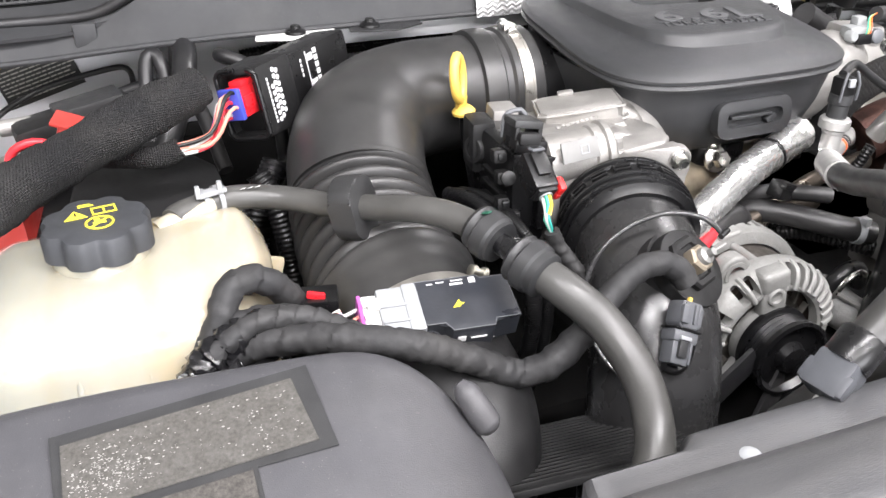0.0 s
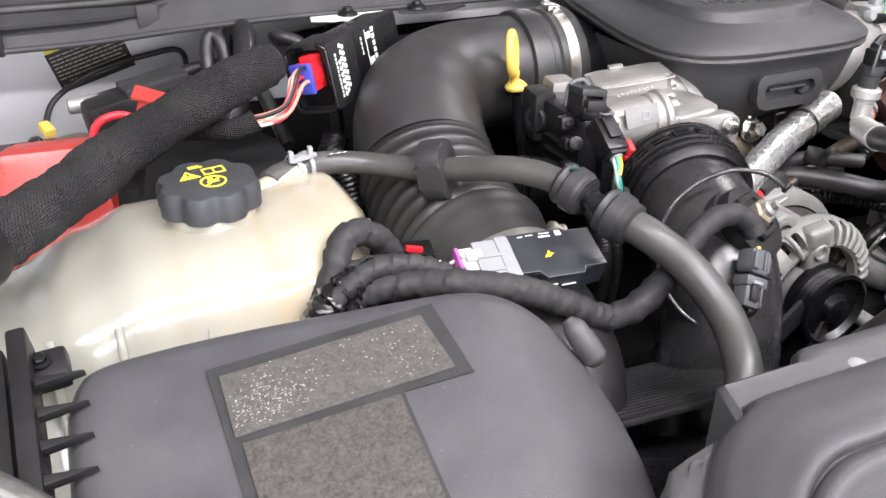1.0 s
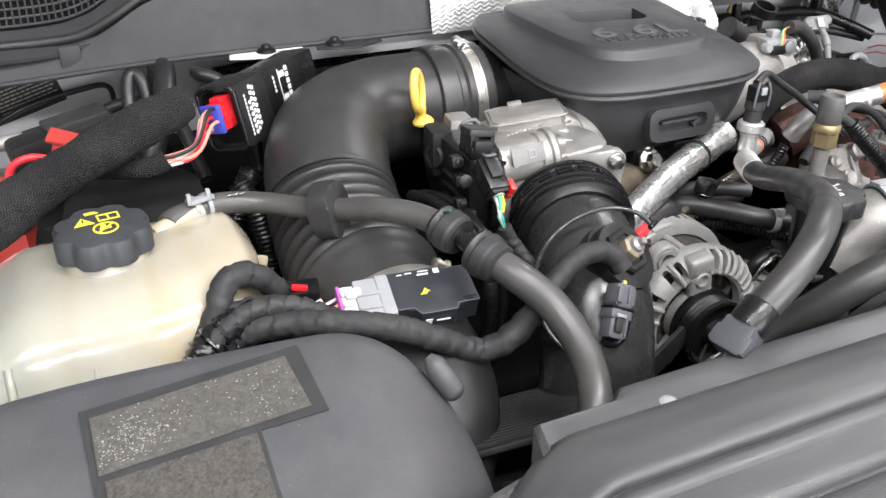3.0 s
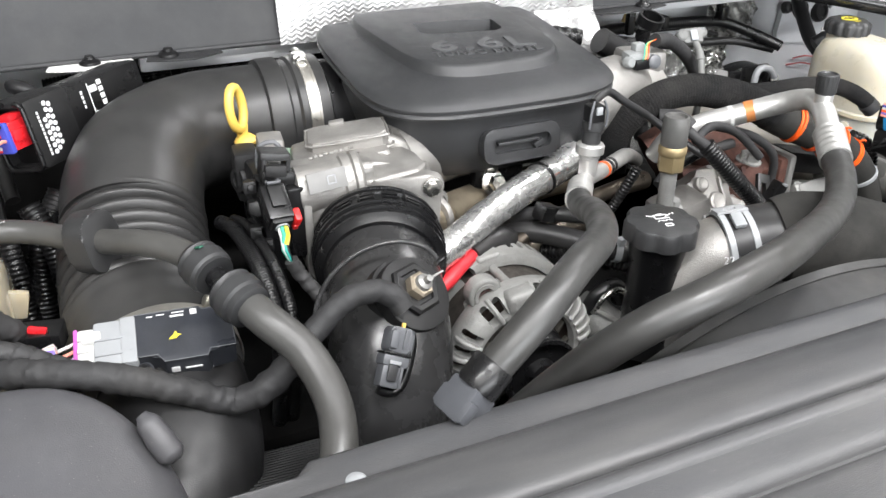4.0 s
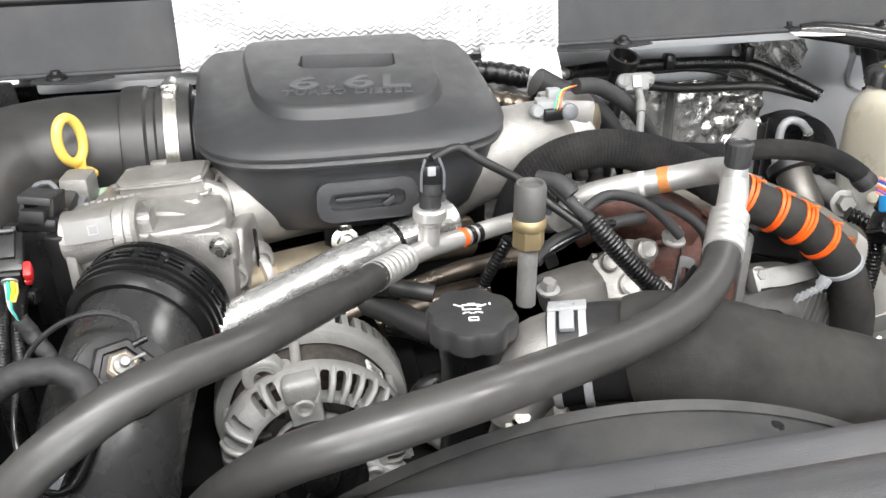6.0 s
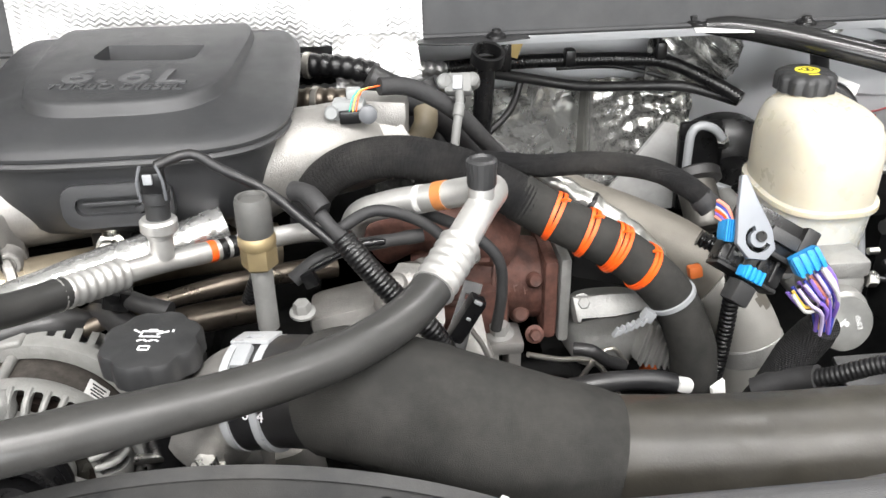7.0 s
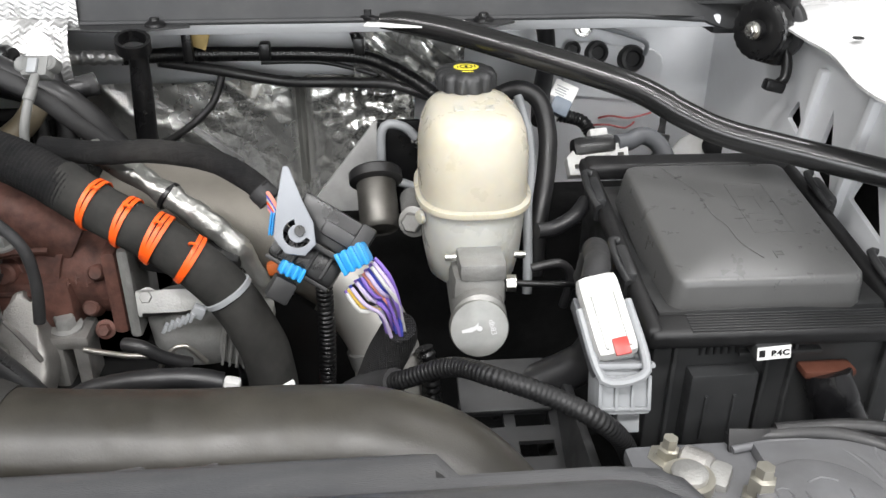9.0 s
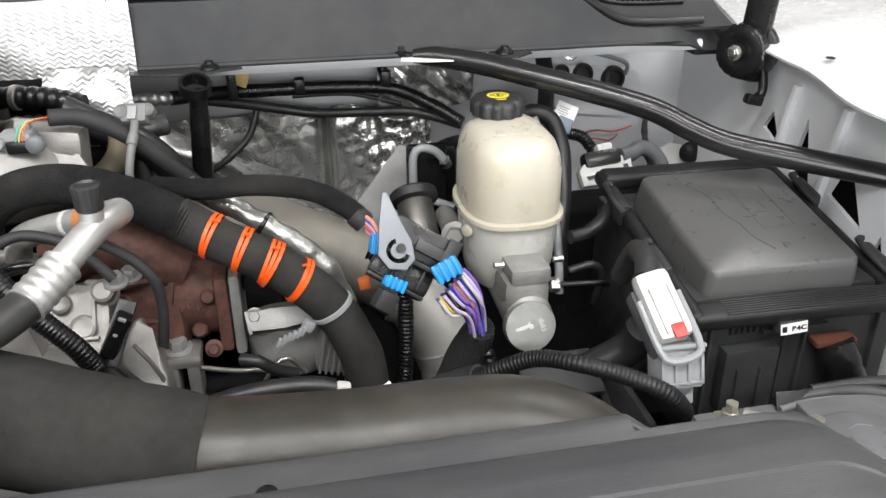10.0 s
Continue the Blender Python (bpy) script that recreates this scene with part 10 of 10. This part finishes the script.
part("side_panel", box(B(), wmx @ Vector((-0.0235, -0.004, -0.014)), (0.005, 0.08, 0.026), 0.002, wr_), GREYCON, wh)
part("cable", tube(B(), [wmx @ Vector((-0.002, 0.046, 0.0)), (1.384, 0.6, 1.115), (1.392, 0.635, 1.11), (1.398, 0.66, 1.094), (1.4, 0.69, 1.05)], 0.012, 16, wob=0.08), TAPE, wh)

# right battery with terminal clamp
rb = thing("car_battery", "dark grey car battery with brass terminal clamp", "battery", (1.5, 0.36, 0.85))
part("case", box(B(), (1.53, 0.36, 0.93), (0.3, 0.2, 0.19), 0.01), BLACK, rb)
BATLID = mat("battery_lid_plastic", (0.1, 0.102, 0.108), 0.46, bump=0.3, bscale=1000, dust=0.12)
part("lid", box(B(), (1.53, 0.36, 1.02), (0.305, 0.205, 0.016), 0.006), BATLID, rb)
part("raised_lid", box(B(), (1.56, 0.4, 1.03), (0.17, 0.1, 0.014), 0.005), BATLID, rb)
part("raised_lid", box(B(), (1.5, 0.33, 1.03), (0.22, 0.12, 0.012), 0.005), BATLID, rb)
part("strap_tab", prism(B(), [(-0.016, 0), (0.018, 0), (0.022, 0.026), (-0.012, 0.028)], 0.004, axes((1.472, 0.445, 1.018), (0, -0.8, 0.6)), 0.001), BLACK, rb)
part("round_cover", lathe(B(), (1.5, 0.372, 1.0365), (0, -0.03, 1), [(0.05, 0), (0.05, 0.003), (0.047, 0.0045), (0.001, 0.0045)], 56), BATLID, rb)
part("seam_ridge", tube(B(), [(1.46, 0.448, 1.03), (1.5, 0.452, 1.032), (1.53, 0.446, 1.033), (1.548, 0.425, 1.034), (1.556, 0.39, 1.034), (1.56, 0.33, 1.034)], 0.0035, 10), BATLID, rb)
part("seam_ridge", tube(B(), [(1.66, 0.446, 1.032), (1.6, 0.448, 1.033), (1.572, 0.44, 1.034), (1.564, 0.42, 1.034), (1.572, 0.38, 1.034), (1.585, 0.33, 1.034)], 0.0035, 10), BATLID, rb)
part("side_lid", box(B(), (1.63, 0.38, 1.034), (0.1, 0.12, 0.012), 0.005), BATLID, rb)
part("paper_label", box(B(), (1.61, 0.362, 1.0405), (0.05, 0.03, 0.001), 0, turn(0, 0, -4)), PAPER, rb, "white printed label")
for k in range(3):
    a0 = radians(90 + 120 * k)
    part("recycling_mark", tube(B(), [(1.506 + 0.017 * math.cos(a0 + d), 0.385 + 0.017 * math.sin(a0 + d), 1.041) for d in (-0.75, 0.0, 0.75)], 0.0014, 8, 0.02), BATLID, rb)
part("moulded_letter", tube(B(), [(1.468, 0.378, 1.041), (1.468, 0.392, 1.041), (1.478, 0.392, 1.041), (1.478, 0.378, 1.041)], 0.0013, 8, 0.02), BATLID, rb)
tcl = thing("terminal_clamp", "brass battery terminal clamp with two bolts", "terminal", (1.42, 0.42, 1.02))
part("post", lathe(B(), (1.413, 0.415, 1.02), (0, 0, 1), [(0.015, 0), (0.0135, 0.022), (0.011, 0.024)], 24), CASTDULL, tcl)
part("clamp_ring", ring(B(), (1.413, 0.415, 1.022), (0, 0, 1), 0.013, 0.006, 0.016, 28), ZINC, tcl)
part("arm", box(B(), (1.438, 0.42, 1.024), (0.06, 0.022, 0.006), 0.002, turn(0, 0, -20)), ZINC, tcl)
part("arm", box(B(), (1.432, 0.425, 1.028), (0.034, 0.03, 0.014), 0.006, turn(0, 0, -32)), CASTDULL, tcl)
part("barrel", cyl(B(), (1.418, 0.445, 1.03), (1.436, 0.428, 1.032), 0.0105, bevel=0.003), CAST, tcl)
part("stud", lathe(B(), (1.408, 0.447, 1.02), (0.05, 0.05, 1), [(0.016, 0), (0.016, 0.008), (0.0085, 0.009), (0.0085, 0.016), (0.006, 0.017), (0.006, 0.026)], 6), ZINC, tcl)
part("stud", lathe(B(), (1.459, 0.397, 1.022), (0.05, 0.05, 1), [(0.013, 0), (0.013, 0.01), (0.01, 0.012), (0.01, 0.026), (0.007, 0.028), (0.007, 0.036)], 6), ZINC, tcl)
for pts in ([(1.46, 0.46, 1.03), (1.53, 0.455, 1.036), (1.57, 0.44, 1.036), (1.6, 0.41, 1.034), (1.62, 0.36, 1.03)], [(1.5, 0.462, 1.035), (1.57, 0.455, 1.04), (1.62, 0.43, 1.04), (1.66, 0.38, 1.034)]):
    t = thing("battery_strap_cable", "black cable routed across the battery top", "cable", pts[0], group="cables on the battery")
    part("cable", tube(B(), pts, 0.0065, 12), RUBBER, t)
lcx = thing("loom_tube", "black corrugated conduit beside the battery", "wiring conduit", (1.3, 0.55, 1.0))
part("conduit", tube(B(), [(1.19, 0.59, 1.005), (1.21, 0.57, 1.023), (1.25, 0.545, 1.052), (1.2824, 0.508, 1.066), (1.326, 0.492, 1.056), (1.361, 0.479, 1.041), (1.385, 0.488, 1.012), (1.4, 0.5, 0.98)], 0.0088, 18, ribs=(0.0044, 0.0007)), BLACK, lcx)
part("sleeve", tube(B(), [(1.16, 0.61, 0.98), (1.185, 0.597, 1.0), (1.202, 0.578, 1.015)], 0.0125, 16, wob=0.15), TAPE, lcx)
gt = thing("vent_grate", "grey slotted bracket plate low beside the battery", "bracket", (1.31, 0.55, 0.9))
gpl = box(B(), (1.315, 0.55, 0.93), (0.1, 0.16, 0.006), 0.001, turn(14, 0, 0))
gct = B()
for k in range(4):
    for x in (1.29, 1.335):
        box(gct, (x, 0.5 + 0.034 * k, 0.918 + 0.0085 * k), (0.034, 0.018, 0.04), 0, turn(14, 0, 0))
part("plate", carve(gpl, gct), DARKGREY, gt)
part("wall", box(B(), (1.362, 0.53, 0.93), (0.01, 0.2, 0.09), 0.003, turn(0, 12, 0)), DARKGREY, gt)
part("upper_plate", box(B(), (1.31, 0.63, 0.965), (0.09, 0.06, 0.006), 0.002, turn(20, 0, 0)), DARKGREY, gt)
sb = thing("steering_hose", "black hose below the brake cylinder", "hose", (1.25, 0.68, 0.9))
part("hose", tube(B(), [(1.4, 0.62, 1.02), (1.39, 0.63, 0.99), (1.35, 0.64, 0.96), (1.3, 0.65, 0.93)], 0.02, 16), RUBBER, sb)
part("hose", tube(B(), [(1.235, 0.68, 0.98), (1.24, 0.675, 0.96), (1.245, 0.67, 0.9)], 0.01, 14, ribs=(0.008, 0.002)), BLACK2, sb)
